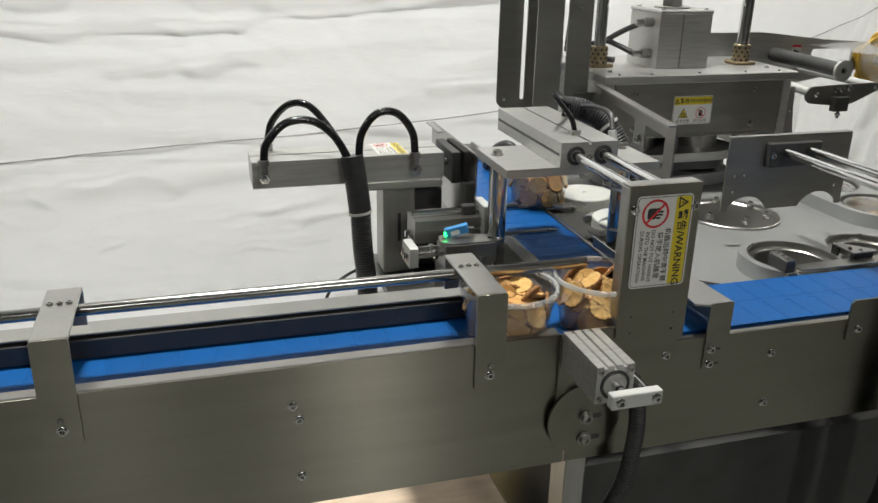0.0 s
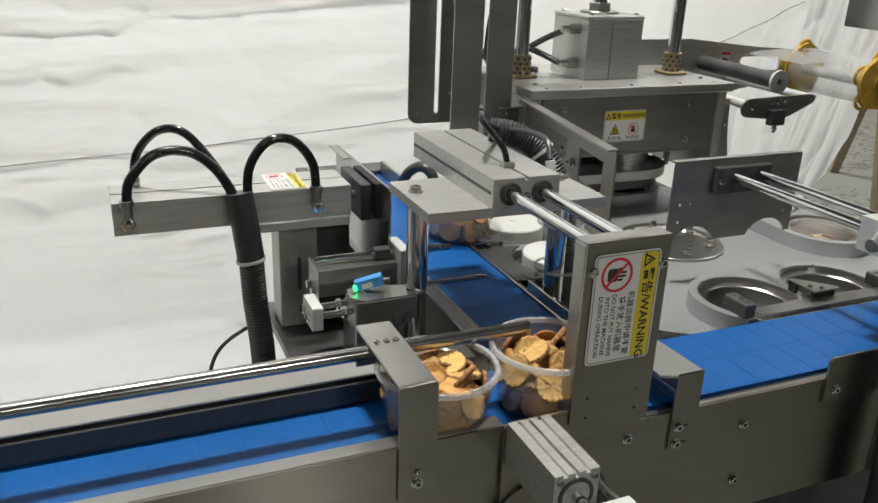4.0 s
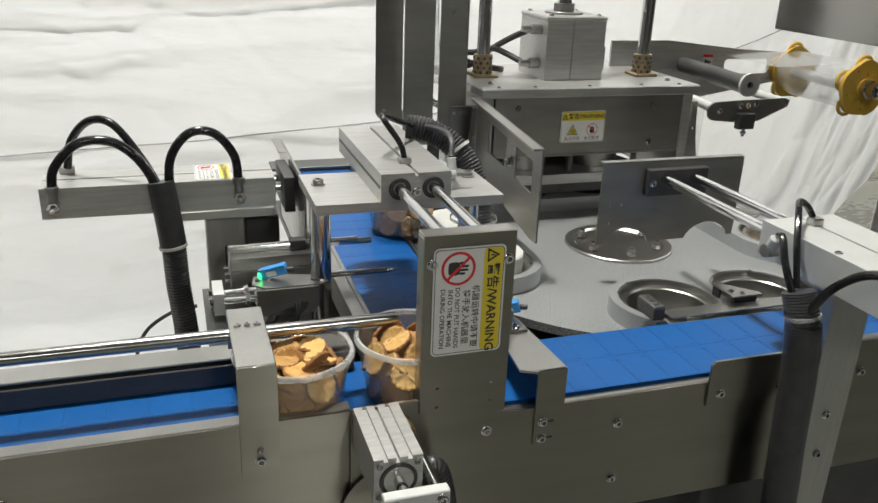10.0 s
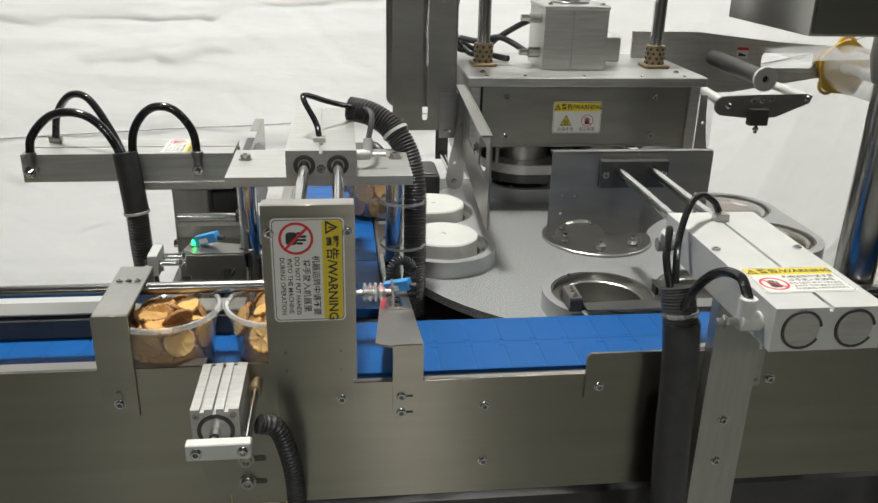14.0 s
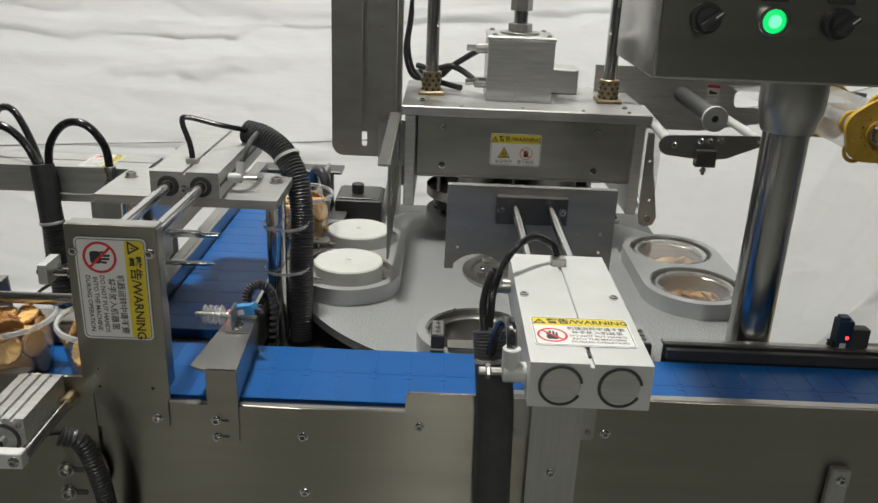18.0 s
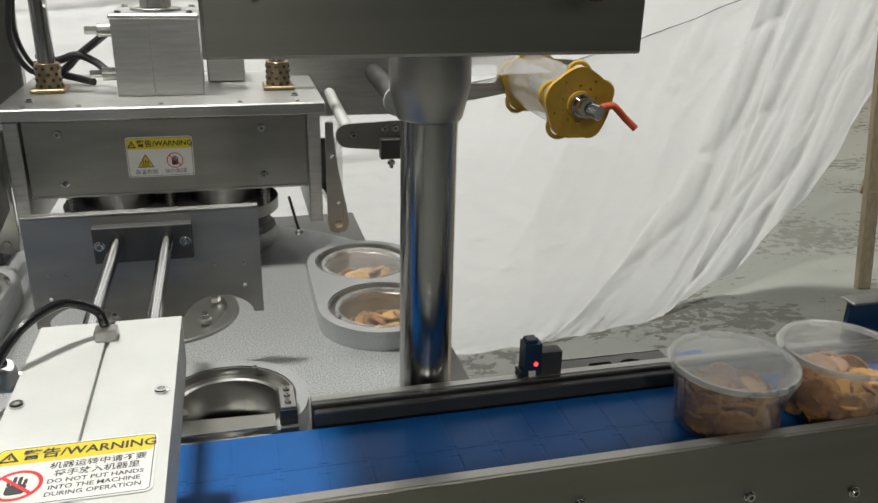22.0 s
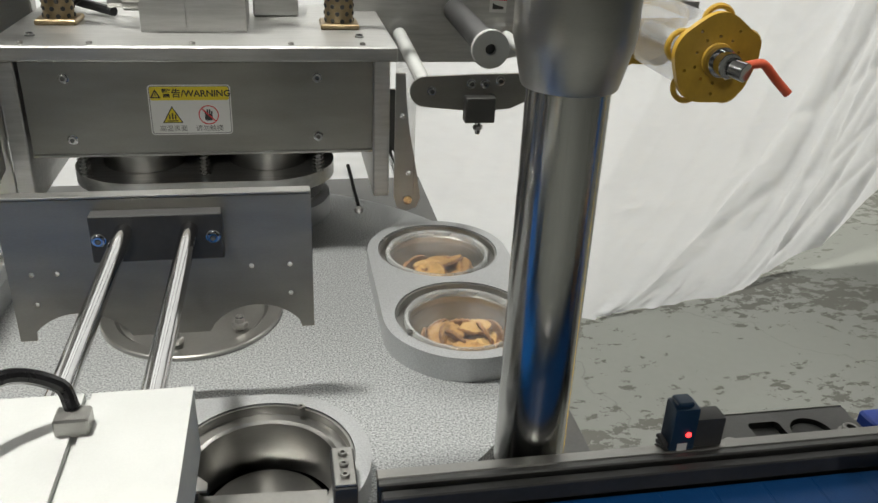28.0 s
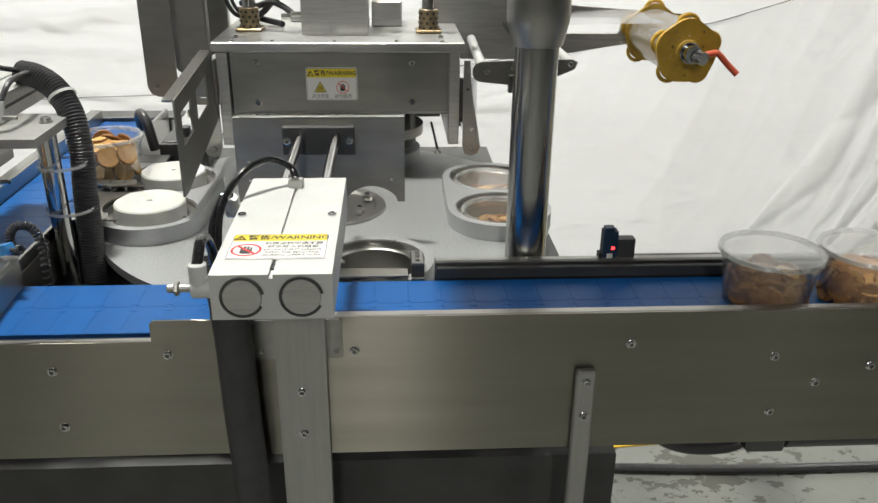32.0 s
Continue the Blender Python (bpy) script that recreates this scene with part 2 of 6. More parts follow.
# baked edge colour; also whole biscuits whose shade is put into the colour
BISCUIT_EDGE_SHADED = material("browned_edge_and_shaded_biscuit", (0.37, 0.185, 0.065), 0.75, 0, 0.2, 150, (1, 1, 1), 0.6, 420, 0.05, tone=(0.20, 0.085, 0.028), object_random=0.25)
WOOD = material("raw_ladder_wood", (0.22, 0.18, 0.12), 0.65, 0, 0.25, 18, (6, 6, 0.6), 0.3, 120)
PLYWOOD = material("pale_crate_wood", (0.60, 0.48, 0.36), 0.65, 0, 0.2, 8, (1, 6, 6), 0.2, 100)
BRONZE = material("bronze_bush", (0.42, 0.33, 0.20), 0.38, 1, 0.2, 60)
HALL_WALL = material("painted_hall_wall", (0.24, 0.24, 0.235), 0.8, 0, 0.1, 1.5, bump=0.1, bump_scale=60)
UNSEEN_WALL_DARK = material("dark_unseen_wall", (0.11, 0.112, 0.108), 0.8, 0, 0.2, 0.9, bump=0.1, bump_scale=60)
HALL_ROOF = material("hall_roof_sheet", (0.15, 0.155, 0.16), 0.7, 0, 0.1, 1.0)
FLOOR_YELLOW = material("yellow_floor_paint", (0.72, 0.46, 0.02), 0.5, 0, 0.15, 14, (1, 1, 1), 0.15, 120)
CUP_CLEAR = clear_film("clear_cup_plastic", (0.965, 0.97, 0.965), 0.55, 0.06)
CUP_RIM = clear_film("frosted_cup_rim", (0.93, 0.94, 0.94), 0.6, 0.34)
LID_FILM = clear_film("sealed_clear_film", (0.985, 0.985, 0.98), 0.5, 0.025)
ROLL_FILM = clear_film("wound_clear_film", (0.93, 0.93, 0.93), 0.5, 0.22)
WASTE_FILM = clear_film("crumpled_clear_film", (0.90, 0.90, 0.90), 0.9, 0.16)
LED_GREEN = glowing("green_lamp", (0.005, 0.60, 0.14), 1.5)
LED_CENTRE = glowing("green_lamp_centre", (0.16, 0.95, 0.42), 1.6)
LED_GREEN_SMALL = glowing("green_status_led", (0.02, 0.85, 0.16), 5.0)
LED_RED = glowing("red_led", (1.0, 0.03, 0.03), 5.0)
LAMP_FACE = glowing("ceiling_lamp_face", (1.0, 0.98, 0.95), 3.0)


def floor_material():
    m = material("grey_painted_concrete", (0.205, 0.213, 0.195), 0.38, 0, 0.07, 1.6, (1, 1, 1), 0.06, 40, 0.08)
    nt = m.node_tree
    bsdf = nt.nodes["Principled BSDF"]
    base = bsdf.inputs["Base Color"].links[0].from_socket
    coord = nt.nodes.new("ShaderNodeTexCoord")
    warp = nt.nodes.new("ShaderNodeTexNoise")
    warp.inputs["Scale"].default_value, warp.inputs["Detail"].default_value = 21.0, 12
    warp.inputs["Roughness"].default_value = 0.68
    patch = nt.nodes.new("ShaderNodeTexNoise")
    patch.inputs["Scale"].default_value, patch.inputs["Detail"].default_value = 2.0, 5
    drag = nt.nodes.new("ShaderNodeMapping")
    drag.inputs["Rotation"].default_value = (0, 0, radians(-14))
    drag.inputs["Scale"].default_value = (0.76, 1.22, 1)
    nt.links.new(coord.outputs["Object"], drag.inputs["Vector"])
    for n in (warp, patch):
        nt.links.new(drag.outputs[0], n.inputs["Vector"])
    both = nt.nodes.new("ShaderNodeMath")
    both.operation = "MULTIPLY_ADD"
    nt.links.new(patch.outputs[0], both.inputs[0])
    both.inputs[1].default_value = 0.75
    nt.links.new(warp.outputs[0], both.inputs[2])
    cut = nt.nodes.new("ShaderNodeMapRange")
    cut.inputs["From Min"].default_value, cut.inputs["From Max"].default_value = 0.950, 0.956
    nt.links.new(both.outputs[0], cut.inputs[0])
    mix = nt.nodes.new("ShaderNodeMix")
    mix.data_type = "RGBA"
    mix.inputs["B"].default_value = (0.112, 0.112, 0.098, 1)
    nt.links.new(cut.outputs[0], mix.inputs["Factor"])
    crack = nt.nodes.new("ShaderNodeTexVoronoi")
    crack.feature = "DISTANCE_TO_EDGE"
    crack.inputs["Scale"].default_value = 1.1
    bend = nt.nodes.new("ShaderNodeMix")
    bend.data_type = "RGBA"
    bend.blend_type = "ADD"
    bend.inputs["Factor"].default_value = 0.35
    wander = nt.nodes.new("ShaderNodeTexNoise")
    wander.inputs["Scale"].default_value, wander.inputs["Detail"].default_value = 3.0, 8
    nt.links.new(coord.outputs["Object"], wander.inputs["Vector"])
    nt.links.new(coord.outputs["Object"], bend.inputs["A"])
    nt.links.new(wander.outputs["Color"], bend.inputs["B"])
    nt.links.new(bend.outputs["Result"], crack.inputs["Vector"])
    thin = nt.nodes.new("ShaderNodeMapRange")
    thin.inputs["From Min"].default_value, thin.inputs["From Max"].default_value = 0.0, 0.003
    thin.inputs["To Min"].default_value, thin.inputs["To Max"].default_value = 0.74, 1.0
    nt.links.new(crack.outputs["Distance"], thin.inputs[0])
    lined = nt.nodes.new("ShaderNodeMix")
    lined.data_type = "RGBA"
    lined.blend_type = "MULTIPLY"
    lined.inputs["Factor"].default_value = 1.0
    nt.links.new(base, lined.inputs["A"])
    nt.links.new(thin.outputs[0], lined.inputs["B"])
    nt.links.new(lined.outputs["Result"], mix.inputs["A"])
    nt.links.new(mix.outputs["Result"], bsdf.inputs["Base Color"])
    rough = nt.nodes.new("ShaderNodeMapRange")
    rough.inputs["To Min"].default_value, rough.inputs["To Max"].default_value = 0.30, 0.75
    nt.links.new(cut.outputs[0], rough.inputs[0])
    nt.links.new(rough.outputs[0], bsdf.inputs["Roughness"])
    drop = nt.nodes.new("ShaderNodeBump")
    drop.invert = True
    drop.inputs["Strength"].default_value, drop.inputs["Distance"].default_value = 0.5, 0.002
    nt.links.new(cut.outputs[0], drop.inputs["Height"])
    nt.links.new(drop.outputs[0], bsdf.inputs["Normal"])
    return m


FLOOR_PAINT = floor_material()


# ---- mesh helpers ----
ORIGIN = {}


def thing(name, at, label, category, group="", kind=""):
    ob = new(name)
    ob.empty_display_size = 0.05
    ob.location = at
    ORIGIN[ob.name] = Vector(at)
    return tagged(ob, label, category, group, kind)


def finish(bm, smooth=35):
    bmesh.ops.recalc_face_normals(bm, faces=bm.faces)
    mesh = bpy.data.meshes.new("mesh")
    bm.to_mesh(mesh)
    bm.free()
    if smooth:
        mesh.shade_smooth()
        mesh.set_sharp_from_angle(angle=radians(smooth))
    return mesh


def part(name, bm, mat, parent=None, label="", smooth=35):
    """Links a bmesh, given in world coordinates, as one mesh object under its thing or part."""
    at = ORIGIN.get(parent.name, Vector()) if parent else Vector()
    bmesh.ops.translate(bm, verts=bm.verts, vec=-at)
    mesh = finish(bm, smooth)
    mesh.materials.append(mat)
    ob = new(name, mesh)
    if parent:
        ob.parent = parent
    ORIGIN[ob.name] = at
    if label:
        ob["label"] = label
    return ob


def solid(name, bm, mat, label, category, group="", kind="", smooth=35):
    """A thing of one mesh."""
    return tagged(part(name, bm, mat, None, "", smooth), label, category, group, kind)


def piece(name, mesh, parent, at, rot=(0, 0, 0), label=""):
    """One more object on a shared mesh, under a thing; at in world coordinates, rot in degrees."""
    ob = new(name, mesh)
    ob.parent = parent
    ob.location = Vector(at) - ORIGIN.get(parent.name, Vector())
    ob.rotation_euler = [radians(a) for a in rot]
    ORIGIN[ob.name] = Vector(at)
    if label:
        ob["label"] = label
    return ob


def join(*bms):
    out = bms[0]
    for b in bms[1:]:
        tmp = bpy.data.meshes.new("tmp")
        b.to_mesh(tmp)
        out.from_mesh(tmp)
        b.free()
        bpy.data.meshes.remove(tmp)
    return out


def box(x0, x1, y0, y1, z0, z1, bevel=0.0012, seg=1):
    bm = bmesh.new()
    bmesh.ops.create_cube(bm, size=1)
    bmesh.ops.scale(bm, verts=bm.verts, vec=(x1 - x0, y1 - y0, z1 - z0))
    bmesh.ops.translate(bm, verts=bm.verts, vec=((x0 + x1) / 2, (y0 + y1) / 2, (z0 + z1) / 2))
    if bevel:
        bevel = min(bevel, 0.4 * min(x1 - x0, y1 - y0, z1 - z0))
        bmesh.ops.bevel(bm, geom=bm.edges[:], offset=bevel, segments=seg, affect="EDGES", profile=0.7)
    return bm


def turned(bm, m):
    bmesh.ops.transform(bm, matrix=m, verts=bm.verts)
    return bm


def aim(p0, p1):
    """The pose that takes the z axis from the origin onto the line from p0 to p1."""
    d = Vector(p1) - Vector(p0)
    return Matrix.Translation(p0) @ d.to_track_quat("Z", "Y").to_matrix().to_4x4()


def lathe(profile, seg=32, close=False):
    """Spins (radius, z) points about z."""
    bm = bmesh.new()
    rings = []
    for r, z in profile:
        if r < 1e-6:
            rings.append([bm.verts.new((0, 0, z))])
        else:
            rings.append([bm.verts.new((r * math.cos(a), r * math.sin(a), z)) for a in (2 * math.pi * i / seg for i in range(seg))])
    pairs = list(zip(rings, rings[1:]))
    if close:
        pairs.append((rings[-1], rings[0]))
    for a, b in pairs:
        for i in range(seg):
            j = (i + 1) % seg
            if len(a) == 1 and len(b) == 1:
                continue
            if len(a) == 1:
                bm.faces.new((a[0], b[i], b[j]))
            elif len(b) == 1:
                bm.faces.new((a[i], a[j], b[0]))
            else:
                bm.faces.new((a[i], a[j], b[j], b[i]))
    return bm


def rod(p0, p1, r, seg=24, bevel=0.0008):
    h = (Vector(p1) - Vector(p0)).length
    b = min(bevel, r * 0.4, h * 0.4)
    return turned(lathe([(0, 0), (r - b, 0), (r, b), (r, h - b), (r - b, h), (0, h)], seg), aim(p0, p1))


def ring(p0, p1, r, hole, seg=32, bevel=0.0006):
    h = (Vector(p1) - Vector(p0)).length
    b = bevel
    return turned(lathe([(hole, 0), (r - b, 0), (r, b), (r, h - b), (r - b, h), (hole, h)], seg, close=True), aim(p0, p1))


def slab(outer, holes, t, m=None):
    """A plate of thickness t (from z = 0 up) with that outline and those holes, placed by m."""
    bm = bmesh.new()
    edges = []
    for loop in (outer, *holes):
        vs = [bm.verts.new((x, y, 0)) for x, y in loop]
        edges += [bm.edges.new((vs[i], vs[(i + 1) % len(vs)])) for i in range(len(vs))]
    bmesh.ops.triangle_fill(bm, use_beauty=True, use_dissolve=False, edges=edges)
    made = bmesh.ops.extrude_face_region(bm, geom=bm.faces[:])
    bmesh.ops.translate(bm, verts=[v for v in made["geom"] if isinstance(v, bmesh.types.BMVert)], vec=(0, 0, t))
    return turned(bm, m) if m else bm


def on_xz(y):
    """Drawing (x, z) onto the upright plane at y, thickness towards smaller y."""
    return Matrix(((1, 0, 0, 0), (0, 0, -1, y), (0, 1, 0, 0), (0, 0, 0, 1)))


def on_yz(x):
    """Drawing (y, z) onto the upright plane at x, thickness towards larger x."""
    return Matrix(((0, 0, 1, x), (1, 0, 0, 0), (0, 1, 0, 0), (0, 0, 0, 1)))


def circle(cx, cy, r, n=32, a0=0, a1=360):
    full = abs(a1 - a0) >= 360
    k = n if full else n + 1
    return [(cx + r * math.cos(radians(a0 + (a1 - a0) * i / n)), cy + r * math.sin(radians(a0 + (a1 - a0) * i / n))) for i in range(k)]


def rounded(x0, x1, y0, y1, r, n=6):
    return (circle(x1 - r, y0 + r, r, n, -90, 0) + circle(x1 - r, y1 - r, r, n, 0, 90)
            + circle(x0 + r, y1 - r, r, n, 90, 180) + circle(x0 + r, y0 + r, r, n, 180, 270))


def smooth_line(points, steps=10):
    """A soft curve through the points."""
    p = [Vector(q) for q in points]
    p = [2 * p[0] - p[1], *p, 2 * p[-1] - p[-2]]
    out = []
    for a, b, c, d in zip(p, p[1:], p[2:], p[3:]):
        for i in range(steps):
            s = i / steps
            out.append(0.5 * (2 * b + (c - a) * s + (2 * a - 5 * b + 4 * c - d) * s * s + (3 * b - a - 3 * c + d) * s ** 3))
    out.append(p[-2])
    return out


def tube(points, r, seg=12, steps=10, rib=0.0, depth=0.12):
    """A hose along a soft curve; rib: the pitch of its corrugation."""
    line = smooth_line(points, steps)
    if rib:
        fine, total = [line[0]], 0.0
        want = rib / 2
        for a, b in zip(line, line[1:]):
            d = (b - a).length
            while total + d >= want and d > 1e-9:
                s = (want - total) / d
                a = a.lerp(b, s)
                fine.append(a)
                d = (b - a).length
                total = 0.0
            total += d
        line = fine
    bm = bmesh.new()
    rings = []
    up = Vector((0.3, 0.2, 1)).normalized()
    for i, p in enumerate(line):
        t = (line[min(i + 1, len(line) - 1)] - line[max(i - 1, 0)]).normalized()
        side = t.cross(up)
        if side.length < 0.05:
            side = t.cross(Vector((1, 0, 0)))
        side.normalize()
        up = side.cross(t).normalized()
        rr = r * (1 - depth if rib and i % 2 else 1)
        rings.append([bm.verts.new(p + rr * (math.cos(a) * side + math.sin(a) * up)) for a in (2 * math.pi * k / seg for k in range(seg))])
    for a, b in zip(rings, rings[1:]):
        for i in range(seg):
            j = (i + 1) % seg
            bm.faces.new((a[i], a[j], b[j], b[i]))
    bm.faces.new(rings[0][::-1])
    bm.faces.new(rings[-1])
    return bm


def shared(bm, mat, smooth=35):
    mesh = finish(bm, smooth)
    mesh.materials.append(mat)
    return mesh


# a socket screw whose head stands along z
SCREW = shared(join(lathe([(0, -0.001), (0.0039, -0.001), (0.0043, 0.0005), (0.0043, 0.0027), (0.0037, 0.0034), (0.0024, 0.0034), (0.0022, 0.0004), (0, 0.0004)], 12),
                    lathe([(0, -0.0002), (0.0054, -0.0002), (0.0054, 0.0006), (0.0044, 0.0007)], 16)), CHROME)
SCREW.materials.append(STEEL_DARK)
# darker steel on the socket floor paints in the recess's shade
for face in SCREW.polygons:
    if math.hypot(face.center.x, face.center.y) < 0.0021:
        face.material_index = 1
SCREW_SMALL = shared(lathe([(0, -0.0008), (0.003, -0.0008), (0.0032, 0.0018), (0.0026, 0.0025), (0.0015, 0.0025), (0.0013, 0.0008), (0, 0.0008)], 10), STEEL_FLAT)
BOLT = shared(join(lathe([(0, 0), (0.0085, 0), (0.0085, 0.0016), (0, 0.0016)], 20),
                   lathe([(0, 0.0016), (0.0062, 0.0016), (0.0064, 0.006), (0.0056, 0.0068), (0.0034, 0.0068), (0.003, 0.003), (0, 0.003)], 12)), STEEL_FLAT)


def screw(parent, at, face="-y", mesh=None):
    rot = {"-y": (90, 0, 0), "z": (0, 0, 0), "x": (0, 90, 0), "-x": (0, -90, 0), "y": (-90, 0, 0)}[face]
    return piece("screw" if mesh is not BOLT else "bolt", mesh or SCREW, parent, at, rot)


def lettering(text, size, mat, bold=0.0):
    """Built-in lettering as a flat mesh, centred, lying in the xy plane."""
    data = bpy.data.curves.new("lettering", "FONT")
    data.body, data.size, data.align_x, data.align_y, data.offset = text, size, "CENTER", "CENTER", bold
    data.resolution_u = 2
    ob = bpy.data.objects.new("lettering", data)
    scene.collection.objects.link(ob)
    mesh = bpy.data.meshes.new_from_object(ob.evaluated_get(bpy.context.evaluated_depsgraph_get()))
    bpy.data.objects.remove(ob)
    bpy.data.curves.remove(data)
    mesh.materials.clear()
    mesh.materials.append(mat)
    return mesh


def stamp(parent, mesh, m, name="lettering"):
    ob = new(name, mesh)
    ob.parent = parent
    ob.matrix_basis = m
    return ob


def hexagon_sign(parent, bm, mat, m, name):
    ob = new(name, shared(bm, mat, 0))
    ob.parent = parent
    ob.matrix_basis = m
    return ob


def warning_label(m, sealed_head=False, group="warning labels"):
    """A printed label, 84 x 54 mm, lying in its own xy plane with its middle at the origin."""
    ob = new("warning_label")
    ob.matrix_world = m
    tagged(ob, "white and yellow printed warning label with rounded corners", "label", group)
    w, h = 0.042, 0.027
    lift = lambda z: pose(0, 0, z)
    hexagon_sign(ob, slab(rounded(-w, w, -h, h, 0.004), [], 0.0005), STICKER, lift(0), "label_film")
    hexagon_sign(ob, slab(rounded(-w + 0.0012, w - 0.0012, -h + 0.0012, h - 0.0012, 0.0032), [rounded(-w + 0.0018, w - 0.0018, -h + 0.0018, h - 0.0018, 0.0028)], 0.0001), INK_GREY, lift(0.0005), "border_line")
    hexagon_sign(ob, slab(rounded(-w + 0.002, w - 0.002, h - 0.0165, h - 0.002, 0.0022), [], 0.0001), STICKER_YELLOW, lift(0.0005), "yellow_band")
    stamp(ob, lettering("\u8b66\u544a/WARNING", 0.0098, INK, 0.0002), pose(0.0068, h - 0.0095, 0.0008), "heading")
    tri = [(-0.0055, -0.0045), (0.0055, -0.0045), (0, 0.005)]
    tin = [(-0.0032, -0.0033), (0.0032, -0.0033), (0, 0.0023)]
    hexagon_sign(ob, slab(tri, [tin], 0.0001), INK, pose(-0.0345, h - 0.0095, 0.0008), "warning_triangle")
    hexagon_sign(ob, box(-0.0005, 0.0005, -0.0018, 0.0012, 0, 0.0001, 0), INK, pose(-0.0345, h - 0.0098, 0.0009), "triangle_bar")
    if not sealed_head:
        hexagon_sign(ob, slab(circle(0, 0, 0.0128, 32), [circle(0, 0, 0.0108, 32)], 0.0001), INK_RED, pose(-0.026, -0.0085, 0.0007), "red_ring")
        palm = slab(rounded(-0.005, 0.005, -0.0075, 0.001, 0.0025), [], 0.0001)
        bars = [slab(rounded(x - 0.0009, x + 0.0009, 0.0005, y, 0.0008, 3), [], 0.0001) for x, y in ((-0.0041, 0.0055), (-0.0015, 0.0078), (0.0012, 0.0074), (0.0039, 0.0052))]
        hexagon_sign(ob, join(palm, *bars), INK, pose(-0.026, -0.0085, 0.0006), "pictogram")
        hexagon_sign(ob, turned(box(-0.011, 0.011, -0.001, 0.001, 0, 0.0001, 0), pose(0, 0, 0, 0, 0, -45)), INK_RED, pose(-0.026, -0.0085, 0.0008), "red_stroke")
        rows = [("\u673a\u5668\u8fd0\u8f6c\u4e2d\u8bf7\u4e0d\u8981", 0.0062, 0.0052), ("\u5c06\u624b\u653e\u5165\u673a\u5668\u91cc", 0.0062, -0.0020),
                ("DO NOT PUT HANDS", 0.0049, -0.0085), ("INTO THE MACHINE", 0.0049, -0.0140), ("DURING OPERATION", 0.0049, -0.0195)]
        for text, size, y in rows:
            stamp(ob, lettering(text, size, INK, 0.00008), pose(0.0125, y, 0.0006), "small_print")
    else:
        big = [(-0.0105, -0.008), (0.0105, -0.008), (0, 0.0105)]
        mid = [(-0.0088, -0.007), (0.0088, -0.007), (0, 0.0083)]
        hexagon_sign(ob, slab(big, [], 0.0001), INK, pose(-0.019, -0.006, 0.0006), "hot_surface_triangle")
        hexagon_sign(ob, slab(mid, [], 0.0001), STICKER_YELLOW, pose(-0.019, -0.006, 0.0008), "triangle_fill")
        waves = [box(x - 0.0008, x + 0.0008, -0.004, 0.003 - abs(x) * 0.6, 0, 0.0001, 0) for x in (-0.003, 0, 0.003)]
        hexagon_sign(ob, join(*waves, box(-0.0055, 0.0055, -0.0062, -0.005, 0, 0.0001, 0)), INK, pose(-0.019, -0.006, 0.001), "heat_mark")
        hexagon_sign(ob, slab(circle(0, 0, 0.0105, 32), [circle(0, 0, 0.0094, 32)], 0.0001), INK_RED, pose(0.018, -0.0055, 0.0007), "red_ring")
        palm = slab(rounded(-0.004, 0.004, -0.0062, 0.001, 0.002), [], 0.0001)
        bars = [slab(rounded(x - 0.0008, x + 0.0008, 0.0005, y, 0.0007, 3), [], 0.0001) for x, y in ((-0.0033, 0.0045), (-0.0011, 0.0062), (0.0011, 0.006), (0.0033, 0.0042))]
        hexagon_sign(ob, join(palm, *bars), INK, pose(0.018, -0.0055, 0.0006), "pictogram")
        hexagon_sign(ob, turned(box(-0.0095, 0.0095, -0.0007, 0.0007, 0, 0.0001, 0), pose(0, 0, 0, 0, 0, -45)), INK_RED, pose(0.018, -0.0055, 0.0008), "red_stroke")
        stamp(ob, lettering("\u9ad8\u6e29\u8868\u9762", 0.0072, INK_GREY), pose(-0.019, -0.0205, 0.0006), "small_print")
        stamp(ob, lettering("\u8bf7\u52ff\u89e6\u6478", 0.0072, INK_GREY), pose(0.018, -0.0205, 0.0006), "small_print")
    return ob


# ---- hall ----
BZ = 0.866          # top of the belts
FY = 0.787          # front face of the main conveyor
TX, TY, TZ, TR = 0.895, 1.245, 0.838, 0.338    # turntable

solid("floor", box(-9, 14, -7, 15, -0.12, 0, 0), FLOOR_PAINT, "grey painted concrete floor with worn patches", "floor", kind="structure")
solid("wall_north", box(-9.2, 14.2, 15, 15.2, 0, 4.8, 0), HALL_WALL, "plain grey hall wall", "wall", kind="structure")
# unseen wall, kept dark so the steel panels reflect little light
solid("wall_south", box(-9.2, 14.2, -7.2, -7, 0, 4.8, 0), UNSEEN_WALL_DARK, "unseen dark grey wall that keeps the steel's reflections dark", "wall", kind="structure")
solid("wall_west", box(-9.2, -9, -7, 15, 0, 4.8, 0), HALL_WALL, "plain grey hall wall", "wall", kind="structure")
solid("wall_east", box(14, 14.2, -7, 15, 0, 4.8, 0), HALL_WALL, "plain grey hall wall", "wall", kind="structure")
solid("ceiling", box(-9.2, 14.2, -7.2, 15.2, 4.8, 4.95, 0), HALL_ROOF, "grey sheet-metal hall roof", "ceiling", kind="structure")
